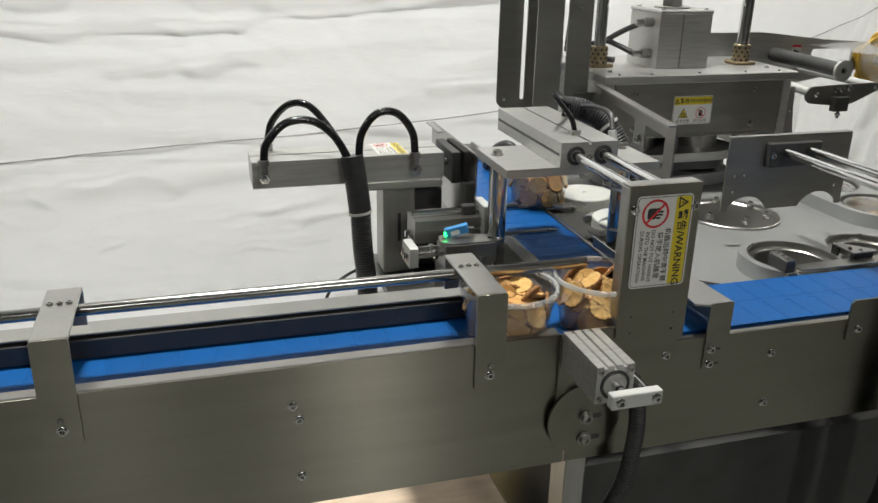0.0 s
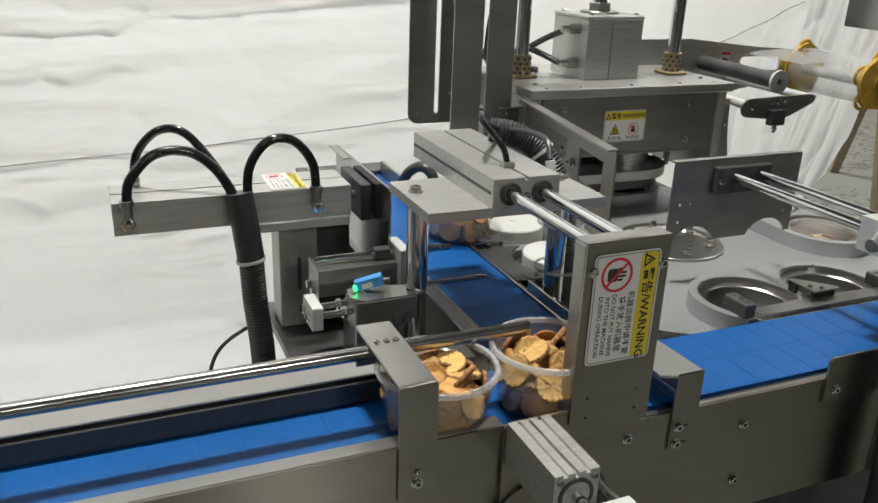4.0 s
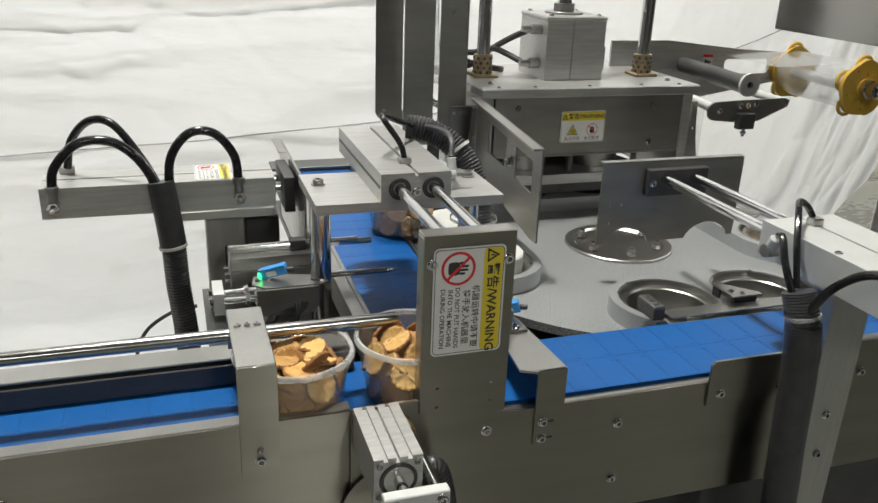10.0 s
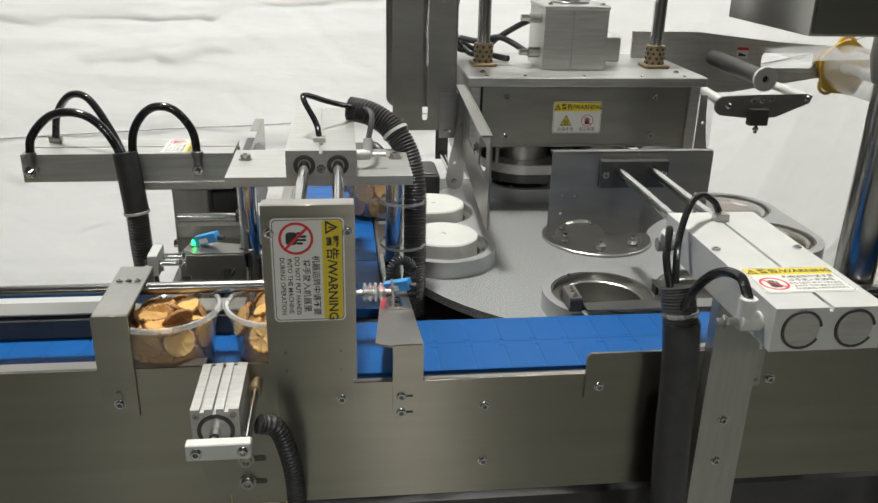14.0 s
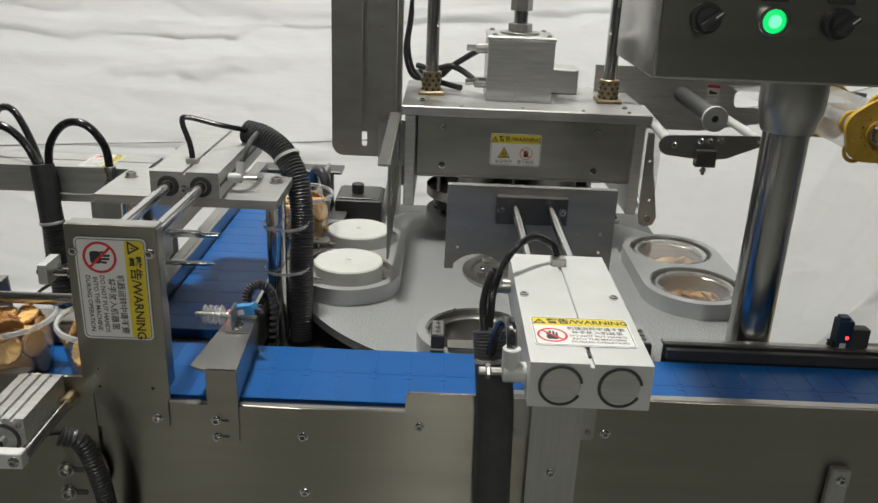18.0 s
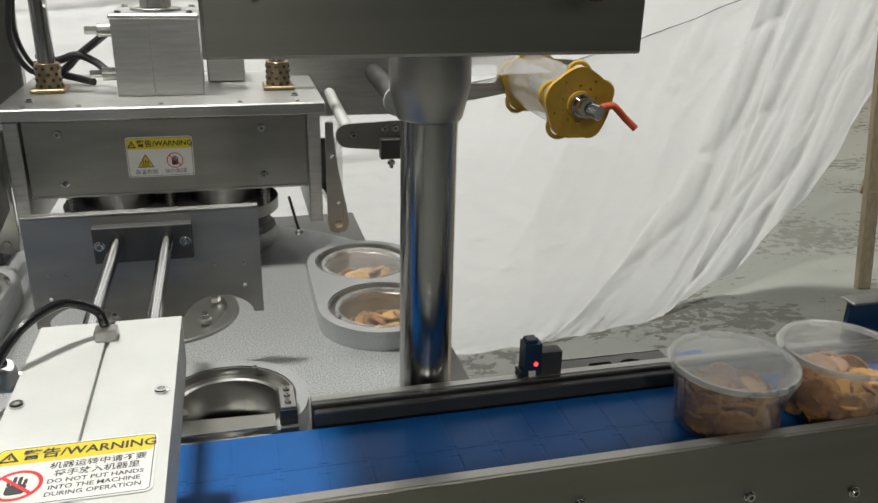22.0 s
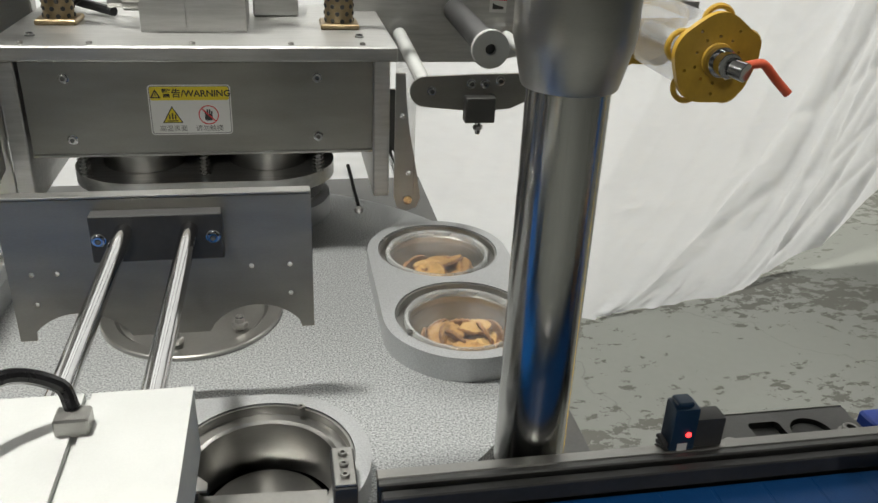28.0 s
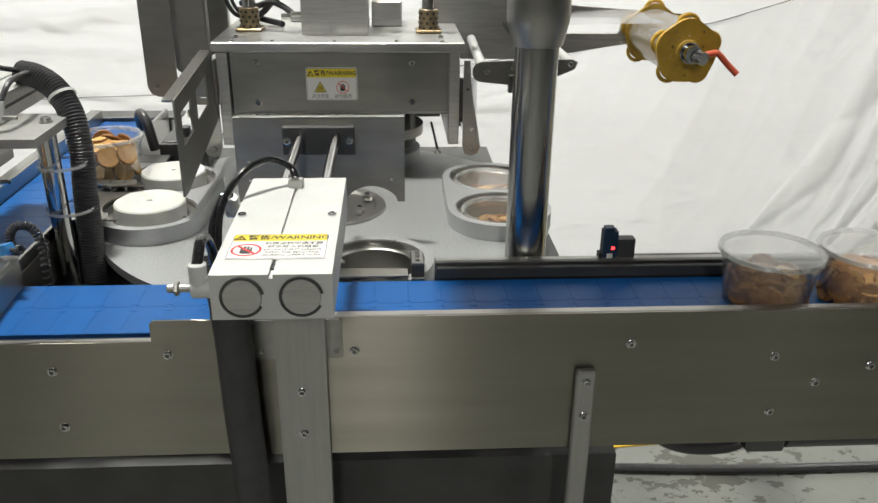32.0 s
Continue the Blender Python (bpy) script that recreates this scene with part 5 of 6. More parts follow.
part("probe_rod", rod((0.385, 1.068, 0.905), (0.462, 1.068, 0.905), 0.0036, 16), CHROME, pos, "rod reaching over the belt")
part("probe_tip", turned(lathe([(0.0036, 0), (0.0012, 0.014), (0, 0.0145)], 16), aim((0.462, 1.068, 0.905), (0.480, 1.068, 0.905))), CHROME, pos)
part("probe_rod", rod((0.392, 1.150, 0.915), (0.462, 1.150, 0.915), 0.0042, 16), CHROME, pos, "rod reaching over the belt")
plate_line = [(0.296, 1.050), (0.310, 1.036), (0.372, 1.036)] + circle(0.372, 1.050, 0.014, 8, -90, 90) + [(0.318, 1.078), (0.300, 1.072)]
part("sensor_plate", slab(plate_line, [rounded(0.364, 0.380, 1.046, 1.054, 0.0038, 4)], 0.002, Matrix.Translation((0, 0, 0.9068))), STEEL_FLAT, pos, "thin sensor plate with a slotted round end")
part("plate_drop", box(0.300, 0.372, 1.0345, 1.0362, 0.880, 0.9068, 0.0004), STEEL_FLAT, pos)
for x in (0.304, 0.316):
    screw(pos, (x, 1.060, 0.9088), "z", SCREW_SMALL)
part("stand", box(0.315, 0.365, 1.05, 1.14, 0.80, 0.868, 0.002), STEEL_FLAT, pos)
solid("spiral_sleeve", tube([(0.285, 1.03, 0.802), (0.30, 1.035, 0.83), (0.315, 1.045, 0.86), (0.325, 1.055, 0.872)], 0.006, 12, 12, 0.004), RUBBER, "black ribbed sleeve round thin cables", "hose", "corrugated hoses")
for k in range(4):
    solid("cable", tube([(0.330 + 0.006 * k, 1.05, 0.905 - 0.004 * k), (0.345 + 0.004 * k, 1.035, 0.885), (0.340 - 0.004 * k, 1.03, 0.85), (0.31 + 0.012 * k, 1.02, 0.802)], 0.0026, 8, 8), RUBBER, "thin black cable beside the small cylinder", "cable", "cables")
solid("cup_chute_plate", box(0.548, 0.61, 1.37, 1.43, 0.862, 0.868, 0.001), STEEL_DARK, "dark steel plate beside the cross belt", "plate")
speed = thing("speed_control_box", (0.625, 1.50, 0.80), "black control box with a round knob beside the belt", "control box")
part("case", box(0.585, 0.668, 1.45, 1.54, 0.80, 0.882, 0.002), IRON, speed)
part("lid_plate", box(0.590, 0.663, 1.455, 1.535, 0.8822, 0.885, 0.001), STEEL_DARK, speed)
part("knob", rod((0.622, 1.49, 0.885), (0.622, 1.49, 0.902), 0.011, 20), IRON, speed)

# ---- third pusher, over the main belt ----
push3 = thing("pusher_unit", (0.893, 0.77, 0), "pale twin-rod pneumatic pusher on a flat post before the conveyor", "pusher")
body3 = part("cylinder_body", slab([(0.845, 0.972), (0.942, 0.972), (0.942, 1.0115), (0.8953, 1.0115), (0.8953, 1.0080), (0.8917, 1.0080), (0.8917, 1.0115), (0.845, 1.0115)], [], 0.238, on_xz(0.868)), ALU_PALE, push3, "pale twin-bore aluminium cylinder body")
for x in (0.870, 0.917):
    part("end_cap", rod((x, 0.6295, 0.992), (x, 0.6285, 0.992), 0.0155, 32), ALU, body3)
    part("bore_ring", turned(slab(circle(0, 0, 0.0178, 30, 10, 330) + circle(0, 0, 0.0158, 30, 330, 10), [], 0.0016), Matrix.Translation((x, 0.6301, 0.992)) @ Matrix(((1, 0, 0, 0), (0, 0, -1, 0), (0, 1, 0, 0), (0, 0, 0, 1)))), IRON, body3, "black retaining ring")
    part("piston_rod", rod((x, 0.868, 0.990), (x, 1.108, 0.990), 0.0065, 24), CHROME, push3, "polished piston rod")
part("slot_insert", box(0.8895, 0.8975, 0.646, 0.655, 1.0072, 1.0100, 0.0004), IRON, body3)
part("switch_clip", box(0.885, 0.900, 0.836, 0.848, 1.010, 1.0195, 0.001), STEEL_FLAT, push3)
for x in (0.851, 0.934):
    screw(push3, (x, 0.760, 1.0105), "z")
warning_label(pose(0.8935, 0.686, 1.0117))
part("post", slab(rounded(0.8695, 0.9205, 0.0, 0.972, 0.001), [], 0.017, on_xz(0.7865)), ALU_POST, push3, "flat pale aluminium post")
part("mounting_plate", slab(rounded(0.846, 0.937, 0.842, 0.8875, 0.004), [], 0.0025, on_xz(FY - 0.0004)), STEEL_FLAT, push3, "thin stainless mounting plate behind the post")
for x in (0.853, 0.931):
    screw(push3, (x, FY - 0.0030, 0.851), mesh=SCREW_SMALL)
part("post_head", box(0.862, 0.928, 0.7695, 0.83, 0.960, 0.9718, 0.001), ALU_PALE, push3)
for z in (0.811, 0.759):
    screw(push3, (0.894, 0.769, z))
part("air_fitting", rod((0.845, 0.652, 0.990), (0.826, 0.652, 0.990), 0.0085, 18), WHITE_PLASTIC, push3, "white push-in air fitting")
part("air_fitting", rod((0.832, 0.652, 0.986), (0.832, 0.652, 1.012), 0.0075, 18), WHITE_PLASTIC, push3, "white push-in air fitting")
part("bleed_screw", rod((0.826, 0.652, 0.990), (0.806, 0.652, 0.990), 0.0035, 12), STEEL_FLAT, push3)
part("lock_nut", rod((0.812, 0.652, 0.990), (0.816, 0.652, 0.990), 0.0062, 6), STEEL_FLAT, push3)
part("air_fitting", rod((0.845, 0.832, 0.990), (0.822, 0.832, 0.990), 0.0078, 18), STEEL_FLAT, push3, "metal air fitting")
part("air_fitting", rod((0.829, 0.832, 0.988), (0.829, 0.824, 1.006), 0.007, 18), WHITE_PLASTIC, push3, "white push-in air fitting")
holes3 = [circle(x, z, 0.0022, 8) for x, z in ((0.797, 0.925), (0.797, 0.951), (0.815, 0.951), (0.960, 0.951), (0.990, 0.925), (0.990, 0.951))]
cut = ([(0.780, 0.893), (0.792, 0.893)] + circle(0.826, 0.872, 0.044, 12, 150, 30)[1:-1] + [(0.864, 0.893), (0.924, 0.893)] + circle(0.962, 0.872, 0.044, 12, 150, 30)[1:-1] + [(0.998, 0.893), (1.008, 0.893), (1.008, 1.011), (0.780, 1.011)])
part("pusher_plate", slab(cut, holes3, 0.003, on_xz(1.120)), STEEL_PLATE, push3, "stainless pusher plate with two curved cut-outs")
part("plate_flange", box(0.780, 1.008, 1.1172, 1.128, 1.0112, 1.0136, 0.0006), STEEL_FLAT, push3)
part("rod_block", box(0.846, 0.941, 1.104, 1.1165, 0.965, 1.003, 0.001), IRON, push3, "black block joining the rods to the plate")
for x in (0.852, 0.934):
    screw(push3, (x, 1.104, 0.984))
solid("sensor_wire", tube([(0.892, 0.846, 1.019), (0.886, 0.850, 1.030), (0.866, 0.842, 1.040), (0.843, 0.815, 1.034), (0.826, 0.79, 1.008), (0.822, 0.775, 0.97)], 0.0036, 10, 12), HOSE_GLOSS, "black wire arching from the pusher", "cable", "air hoses")
solid("air_hose", tube([(0.829, 0.822, 1.010), (0.824, 0.81, 1.012), (0.816, 0.79, 0.99), (0.818, 0.772, 0.96)], 0.0040, 10, 12), HOSE_GLOSS, "glossy black air hose", "hose", "air hoses")
solid("air_hose", tube([(0.832, 0.652, 1.010), (0.832, 0.672, 1.022), (0.829, 0.705, 1.012), (0.826, 0.735, 0.985), (0.823, 0.755, 0.95)], 0.0046, 10, 12), HOSE_GLOSS, "glossy black air hose", "hose", "air hoses")
solid("hose_sleeve", tube([(0.823, 0.772, 0.968), (0.825, 0.766, 0.950), (0.828, 0.760, 0.925)], 0.0176, 20, 10, 0.0030, 0.05), RUBBER, "black tape wound round a bundle of hoses", "sleeve", "hose sleeves")
solid("air_hose", tube([(0.828, 0.762, 0.935), (0.832, 0.758, 0.88), (0.834, 0.755, 0.80), (0.838, 0.752, 0.70), (0.836, 0.756, 0.58), (0.82, 0.80, 0.45)], 0.0185, 20, 14), RUBBER, "thick black hose hanging before the conveyor panel", "hose", "corrugated hoses")
solid("cable_tie", ring((0.826, 0.7635, 0.945), (0.8265, 0.7625, 0.941), 0.0182, 0.0170, 28, 0.0003), CUP_RIM, "grey plastic tie round a hose", "cable tie", "cable ties")

# ---- sealing head ----
HX0, HX1, HY = 0.708, 1.108, 1.400
head = thing("sealing_head", (0.905, 1.52, 0.80), "grey steel heat-sealing head over the turntable", "sealing head")
part("front_plate", slab([(HX0 + 0.022, 0.950), (HX1 - 0.022, 0.950), (HX1 - 0.022, 1.049), (HX0 + 0.022, 1.049)], [], 0.004, on_xz(HY + 0.004)), STEEL_DULL, head, "brushed stainless front cover")
part("cover_lip", box(HX0 + 0.022, HX1 - 0.022, HY - 0.002, HY + 0.008, 0.9465, 0.950, 0.0008), STEEL_FLAT, head)
part("top_plate", box(HX0 - 0.006, HX1 + 0.004, HY - 0.010, 1.655, 1.0495, 1.0655, 0.0018), ALU, head, "thick aluminium top plate")
for x0 in (HX0, HX1 - 0.021):
    part("side_plate", box(x0, x0 + 0.018, HY - 0.002, 1.640, 0.893, 1.049, 0.0014), ALU, head)
part("rear_plate", box(HX0 + 0.02, HX1 - 0.022, 1.620, 1.626, 0.885, 1.048, 0.001), STEEL_DARK, head)
for x, z in ((0.771, 1.031), (1.026, 1.031), (0.771, 0.966), (1.026, 0.966)):
    screw(head, (x, HY - 0.0005, z), mesh=SCREW)
for k, x in enumerate((0.735, 0.80, 0.90, 1.0, 1.075)):
    screw(head, (x, 1.402, 1.0655), "z", SCREW_SMALL)
    if k % 2 == 0:
        screw(head, (x, 1.44 + 0.02 * (k % 4), 1.0655), "z", SCREW)
warning_label(Matrix.Translation((0.893, HY - 0.0006, 0.997)) @ Matrix(((1, 0, 0, 0), (0, 0, -1, 0), (0, 1, 0, 0), (0, 0, 0, 1))), True)
for x, y in ((0.748, 1.517), (1.057, 1.502)):
    part("guide_post", rod((x, y, 1.0655), (x, y, 1.62), 0.0115, 28), CHROME, head, "polished guide post")
    bush = part("post_bush", ring((x, y, 1.0655), (x, y, 1.104), 0.0165, 0.0118, 32), BRONZE, head, "bronze ball cage with many dark plugs")
    part("bush_flange", box(x - 0.022, x + 0.022, y - 0.022, y + 0.022, 1.0655, 1.0715, 0.0015), BRONZE, head, "bronze bush flange")
    plug = shared(rod((0, 0, -0.001), (0, 0, 0.001), 0.0026, 10), IRON)
    for r in range(4):
        for k in range(9):
            a = 2 * math.pi * (k + 0.5 * (r % 2)) / 9
            ob = piece("plug", plug, bush, (x + 0.0165 * math.cos(a), y + 0.0165 * math.sin(a), 1.074 + 0.008 * r))
            ob.rotation_euler = (0, radians(90), a)
block = part("press_cylinder", slab([(0.842, 1.462), (0.8895, 1.462), (0.8895, 1.4645), (0.8925, 1.4645), (0.8925, 1.462), (0.953, 1.462), (0.953, 1.575), (0.842, 1.575)], [], 0.1, Matrix.Translation((0, 0, 1.0657))), ALU, head, "square aluminium press cylinder")
part("cylinder_cap", box(0.840, 0.955, 1.460, 1.577, 1.1662, 1.1735, 0.002), ALU, block)
part("cap_ring", ring((0.897, 1.518, 1.1735), (0.897, 1.518, 1.177), 0.034, 0.016, 40), STEEL_FLAT, block)
part("press_rod", rod((0.897, 1.518, 1.17), (0.897, 1.518, 1.62), 0.0125, 28), CHROME, head, "polished press rod")
part("rod_nut", rod((0.897, 1.518, 1.1775), (0.897, 1.518, 1.191), 0.0205, 6), STEEL_FLAT, head, "hexagon lock nut")
part("rod_coupling", rod((0.897, 1.518, 1.212), (0.897, 1.518, 1.252), 0.0185, 6), STEEL_FLAT, head, "hexagon rod coupling")
for dx, dy in ((0.012, 0.012), (0.103, 0.012), (0.103, 0.104), (0.012, 0.104)):
    screw(head, (0.840 + dx, 1.460 + dy, 1.1735), "z")
part("rear_block", box(0.958, 1.012, 1.56, 1.63, 1.0657, 1.11, 0.002), ALU, head)
for z in (1.150, 1.092):
    part("side_fitting", rod((0.842, 1.49, z), (0.822, 1.49, z), 0.009, 16), STEEL_FLAT, head, "metal air fitting")
    part("side_fitting", rod((0.822, 1.49, z), (0.806, 1.49, z), 0.006, 6), STEEL_FLAT, head, "metal air fitting")
    part("side_fitting", rod((0.829, 1.49, z), (0.829, 1.520, z - 0.006), 0.006, 14), STEEL_FLAT, head)
solid("air_hose", tube([(0.829, 1.52, 1.143), (0.81, 1.545, 1.128), (0.78, 1.565, 1.105), (0.765, 1.57, 1.09), (0.74, 1.58, 1.075), (0.715, 1.60, 1.09)], 0.0055, 10, 10), RUBBER, "black air hose behind the press cylinder", "hose", "air hoses")
solid("air_hose", tube([(0.829, 1.52, 1.086), (0.805, 1.55, 1.10), (0.78, 1.56, 1.108), (0.75, 1.58, 1.098), (0.72, 1.61, 1.10)], 0.0055, 10, 10), RUBBER, "black air hose behind the press cylinder", "hose", "air hoses")
solid("air_hose", tube([(0.80, 1.55, 1.0715), (0.78, 1.57, 1.073), (0.75, 1.585, 1.079), (0.725, 1.62, 1.09)], 0.0055, 10, 10), RUBBER, "black air hose behind the press cylinder", "hose", "air hoses")


def stadium(cx, cy, half_len, r, n=16):
    return circle(cx + half_len, cy, r, n, -90, 90) + circle(cx - half_len, cy, r, n, 90, 270)


part("seal_plate", slab(stadium(0.897, 1.499, 0.072, 0.079, 24), [], 0.017, Matrix.Translation((0, 0, 0.890))), ALU, head, "rounded aluminium sealing plate")
part("seal_tool", slab(stadium(0.897, 1.499, 0.072, 0.066, 24), [], 0.020, Matrix.Translation((0, 0, 0.870))), CAST, head, "dark heated tool")
for s in (-1, 1):
    part("heater_cap", rod((0.897 + s * 0.072, 1.499, 0.9072), (0.897 + s * 0.072, 1.499, 0.932), 0.047, 36), STEEL_FLAT, head, "turned steel heater cap")
    part("heater_ring", ring((0.897 + s * 0.072, 1.499, 0.932), (0.897 + s * 0.072, 1.499, 0.940), 0.050, 0.03, 36), BRONZE, head)
for dx in (-0.13, 0, 0.13):
    coil = [Vector((0.897 + dx + 0.006 * math.cos(a), 1.445 + 0.006 * math.sin(a), 0.908 + 0.0045 * a / 6.283)) for a in (k * math.pi / 3 for k in range(54))]
    part("spring", tube(coil, 0.0011, 6, 1), STEEL_FLAT, head, "coil spring")
    part("spring_bolt", rod((0.897 + dx, 1.445, 0.9072), (0.897 + dx, 1.445, 0.950), 0.0028, 10), STEEL_FLAT, head)
part("tension_rod", rod((1.058, 1.40, 0.932), (1.068, 1.372, 0.890), 0.0022, 10), CHROME, head)
part("tension_knob", turned(lathe([(0, -0.005), (0.0045, -0.003), (0.0055, 0), (0.0045, 0.003), (0, 0.005)], 14), Matrix.Translation((1.068, 1.372, 0.888))), STEEL_FLAT, head)

solid("air_hose", tube([(0.575, 1.46, 0.868), (0.566, 1.462, 0.915), (0.552, 1.48, 0.928), (0.540, 1.51, 0.910), (0.535, 1.54, 0.872)], 0.009, 12, 12), RUBBER, "black hose arching over the end of the cross belt", "hose", "air hoses")
# swinging arms that lead the film under the head
for s in (1, -1):
    mid = 0.908
    pts = [(mid + s * u, w) for u, w in [(0.2045, 1.033), (0.2045, 0.888), (0.208, 0.874), (0.219, 0.8695), (0.231, 0.8735), (0.2355, 0.886), (0.231, 0.915), (0.221, 0.967), (0.217, 1.000), (0.215, 1.033)]]
    arm = part("film_arm", slab(pts if s > 0 else pts[::-1], [circle(mid + s * 0.2205, 0.917, 0.003, 10), circle(mid + s * 0.2125, 0.985, 0.003, 10)], 0.005, on_xz(1.412)), STEEL_FLAT, head, "grey steel arm with a round end")
    part("pivot", rod((mid + s * 0.220, 1.404, 0.884), (mid + s * 0.220, 1.60, 0.884), 0.0058, 16), CHROME, arm)
    part("arm_rear", box(mid + s * 0.220 - 0.012, mid + s * 0.220 + 0.012, 1.595, 1.600, 0.872, 0.966, 0.001), STEEL_DARK, arm)

# guard bracket before the head
guard = thing("guard_bracket", (0.70, 1.30, 0.90), "angled stainless guard bracket reaching forward from the sealing head", "bracket")
part("arm", slab([(1.142, 0.893), (1.166, 0.893), (1.398, 0.935), (1.398, 1.052), (1.142, 1.030)], [[(1.170, 0.958), (1.232, 0.964), (1.232, 1.012), (1.170, 1.006)], [(1.268, 0.968), (1.345, 0.975), (1.345, 1.024), (1.268, 1.016)]], 0.003, on_yz(0.698)), STEEL_DULL, guard)
screw(guard, (0.6978, 1.250, 0.985), "-x", BOLT)
part("flange", slab([(0.684, 1.142), (0.6975, 1.142), (0.6975, 1.398), (0.684, 1.398)], [], 0.003, Matrix.Translation((0, 0, 1.0275)) @ Matrix.Translation((0, 1.142, 0)) @ Matrix.Rotation(radians(4.9), 4, "X") @ Matrix.Translation((0, -1.142, 0))), STEEL_FLAT, guard)

# film take-up frame beside the head: two slotted plates, one behind the other
takeup = thing("film_takeup_frame", (0.637, 1.53, 0.97), "tall pair of slotted grey steel plates holding waste film", "frame")
for y in (1.438, 1.630):
    outline = ([(0.583, 1.80), (0.583, 0.985)] + circle(0.603, 0.987, 0.020, 8, 180, 270) + [(0.688, 0.967), (0.688, 1.80)])
    side = part("slotted_plate", slab(outline, [rounded(0.6335, 0.6425, 0.984, 1.62, 0.0044, 5)], 0.003, on_xz(y + 0.0015)), STEEL_DULL, takeup, "stainless plate with a long slot and rounded foot")
    part("edge_flange", box(0.6882, 0.6906, y - 0.0015, y + 0.018, 0.972, 1.80, 0.0006), STEEL_FLAT, side)
    screw(takeup, (0.599, y - 0.0017, 0.985), mesh=SCREW_SMALL)
    for z in (1.02, 1.18):
        screw(takeup, (0.665, y - 0.0017, z), mesh=SCREW_SMALL)
part("spacer_rod", rod((0.672, 1.440, 1.015), (0.672, 1.628, 1.015), 0.006, 18), CHROME, takeup, "polished spacer rod")
part("spacer_rod", rod((0.598, 1.440, 1.62), (0.598, 1.628, 1.62), 0.006, 18), CHROME, takeup, "polished spacer rod")
part("winding_roller", rod((0.638, 1.435, 1.655), (0.638, 1.634, 1.655), 0.016, 28), IRON, takeup, "dark winding roller")
crumple = []
web = bmesh.new()
for i in range(31):
    z = 1.655 - 0.60 * i / 30
    row = []
    for j in range(13):
        v = j / 12
        narrow = 1 - 0.55 * min(1.0, i / 22)
        n = noise.noise(Vector((v * 5, i * 0.22, 2.5)))
        row.append(web.verts.new((0.655 - 0.004 * (i < 4) + 0.012 * n + 0.006 * math.sin(9 * v), 1.534 + (v - 0.5) * 0.17 * narrow, z)))
    crumple.append(row)
for lower, upper in zip(crumple, crumple[1:]):
    for j in range(12):
        web.faces.new((lower[j], lower[j + 1], upper[j + 1], upper[j]))
web.normal_update()
thick = bmesh.ops.extrude_face_region(web, geom=web.faces[:])
bmesh.ops.translate(web, verts=[v for v in thick["geom"] if isinstance(v, bmesh.types.BMVert)], vec=(0.0004, 0, 0))
tagged(part("waste_film", web, WASTE_FILM, smooth=60), "crumpled clear waste film hanging between two steel plates", "film")
mount = thing("takeup_bracket", (0.68, 1.42, 0.96), "small bent steel bracket joining the frame to the head", "bracket")
part("bracket_plate", slab([(0.662, 0.955), (0.707, 0.955), (0.707, 1.030), (0.662, 1.030)], [rounded(0.669, 0.683, 0.966, 0.970, 0.0018, 4)], 0.003, on_xz(1.4335)), STEEL_FLAT, mount)
part("bracket_flange", box(0.662, 0.707, 1.424, 1.4303, 1.0302, 1.0325, 0.0006), STEEL_FLAT, mount)
for x in (0.670, 0.681, 0.692):
    screw(mount, (x, 1.4303, 1.019), mesh=SCREW_SMALL)
solid("cable", tube([(0.700, 1.56, 1.50), (0.706, 1.555, 1.36), (0.712, 1.55, 1.27), (0.706, 1.55, 1.19), (0.699, 1.555, 1.13), (0.712, 1.58, 1.085), (0.74, 1.60, 1.078)], 0.004, 8, 10), RUBBER, "thin black cable beside the take-up frame", "cable", "cables")
solid("cable", tube([(0.708, 1.57, 1.50), (0.712, 1.565, 1.38), (0.704, 1.56, 1.30), (0.709, 1.56, 1.20), (0.704, 1.565, 1.14), (0.716, 1.59, 1.090), (0.745, 1.61, 1.080)], 0.0034, 8, 10), RUBBER, "thin black cable beside the take-up frame", "cable", "cables")

# ---- film feed ----
feed = thing("film_feed", (1.25, 1.60, 1.0), "grey steel film feed frame with rollers beside the head", "film feed")
part("side_bar", slab([(1.05, 1.0), (1.26, 1.0), (1.50, 1.038), (1.56, 1.062), (1.56, 1.083), (1.34, 1.098), (1.18, 1.115), (1.05, 1.115)], [rounded(1.315, 1.425, 1.047, 1.077, 0.008)], 0.006, on_xz(1.612)), ALU, feed, "long grey side plate with a rounded window")
part("dark_roller", rod((1.215, 1.605, 1.068), (1.212, 1.392, 1.064), 0.0145, 28), IRON, feed, "dark rubber-covered roller")
part("roller_cap", ring((1.212, 1.392, 1.064), (1.212, 1.386, 1.064), 0.0210, 0.006, 28), ALU_PALE, feed)
part("white_roller", rod((1.142, 1.60, 1.038), (1.142, 1.382, 1.024), 0.0085, 24), ALU_PALE, feed, "pale aluminium roller")
part("roller_end", rod((1.142, 1.384, 1.0245), (1.142, 1.378, 1.024), 0.0125, 24), WHITE_PLASTIC, feed)
part("dancer_plate", slab(circle(1.140, 1.021, 0.0165, 10, 90, 270) + [(1.20, 0.9985), (1.235, 1.002), (1.292, 1.026), (1.296, 1.038), (1.284, 1.0415), (1.20, 1.0395)], [], 0.004, on_xz(1.379)), STEEL_DULL, feed, "steel roller plate with screws")
part("white_roller", rod((1.286, 1.60, 1.036), (1.286, 1.380, 1.034), 0.0075, 20), WHITE_PLASTIC, feed, "white plastic roller")
part("adjuster_block", box(1.182, 1.215, 1.360, 1.3745, 0.990, 1.018, 0.001), STEEL_DARK, feed)
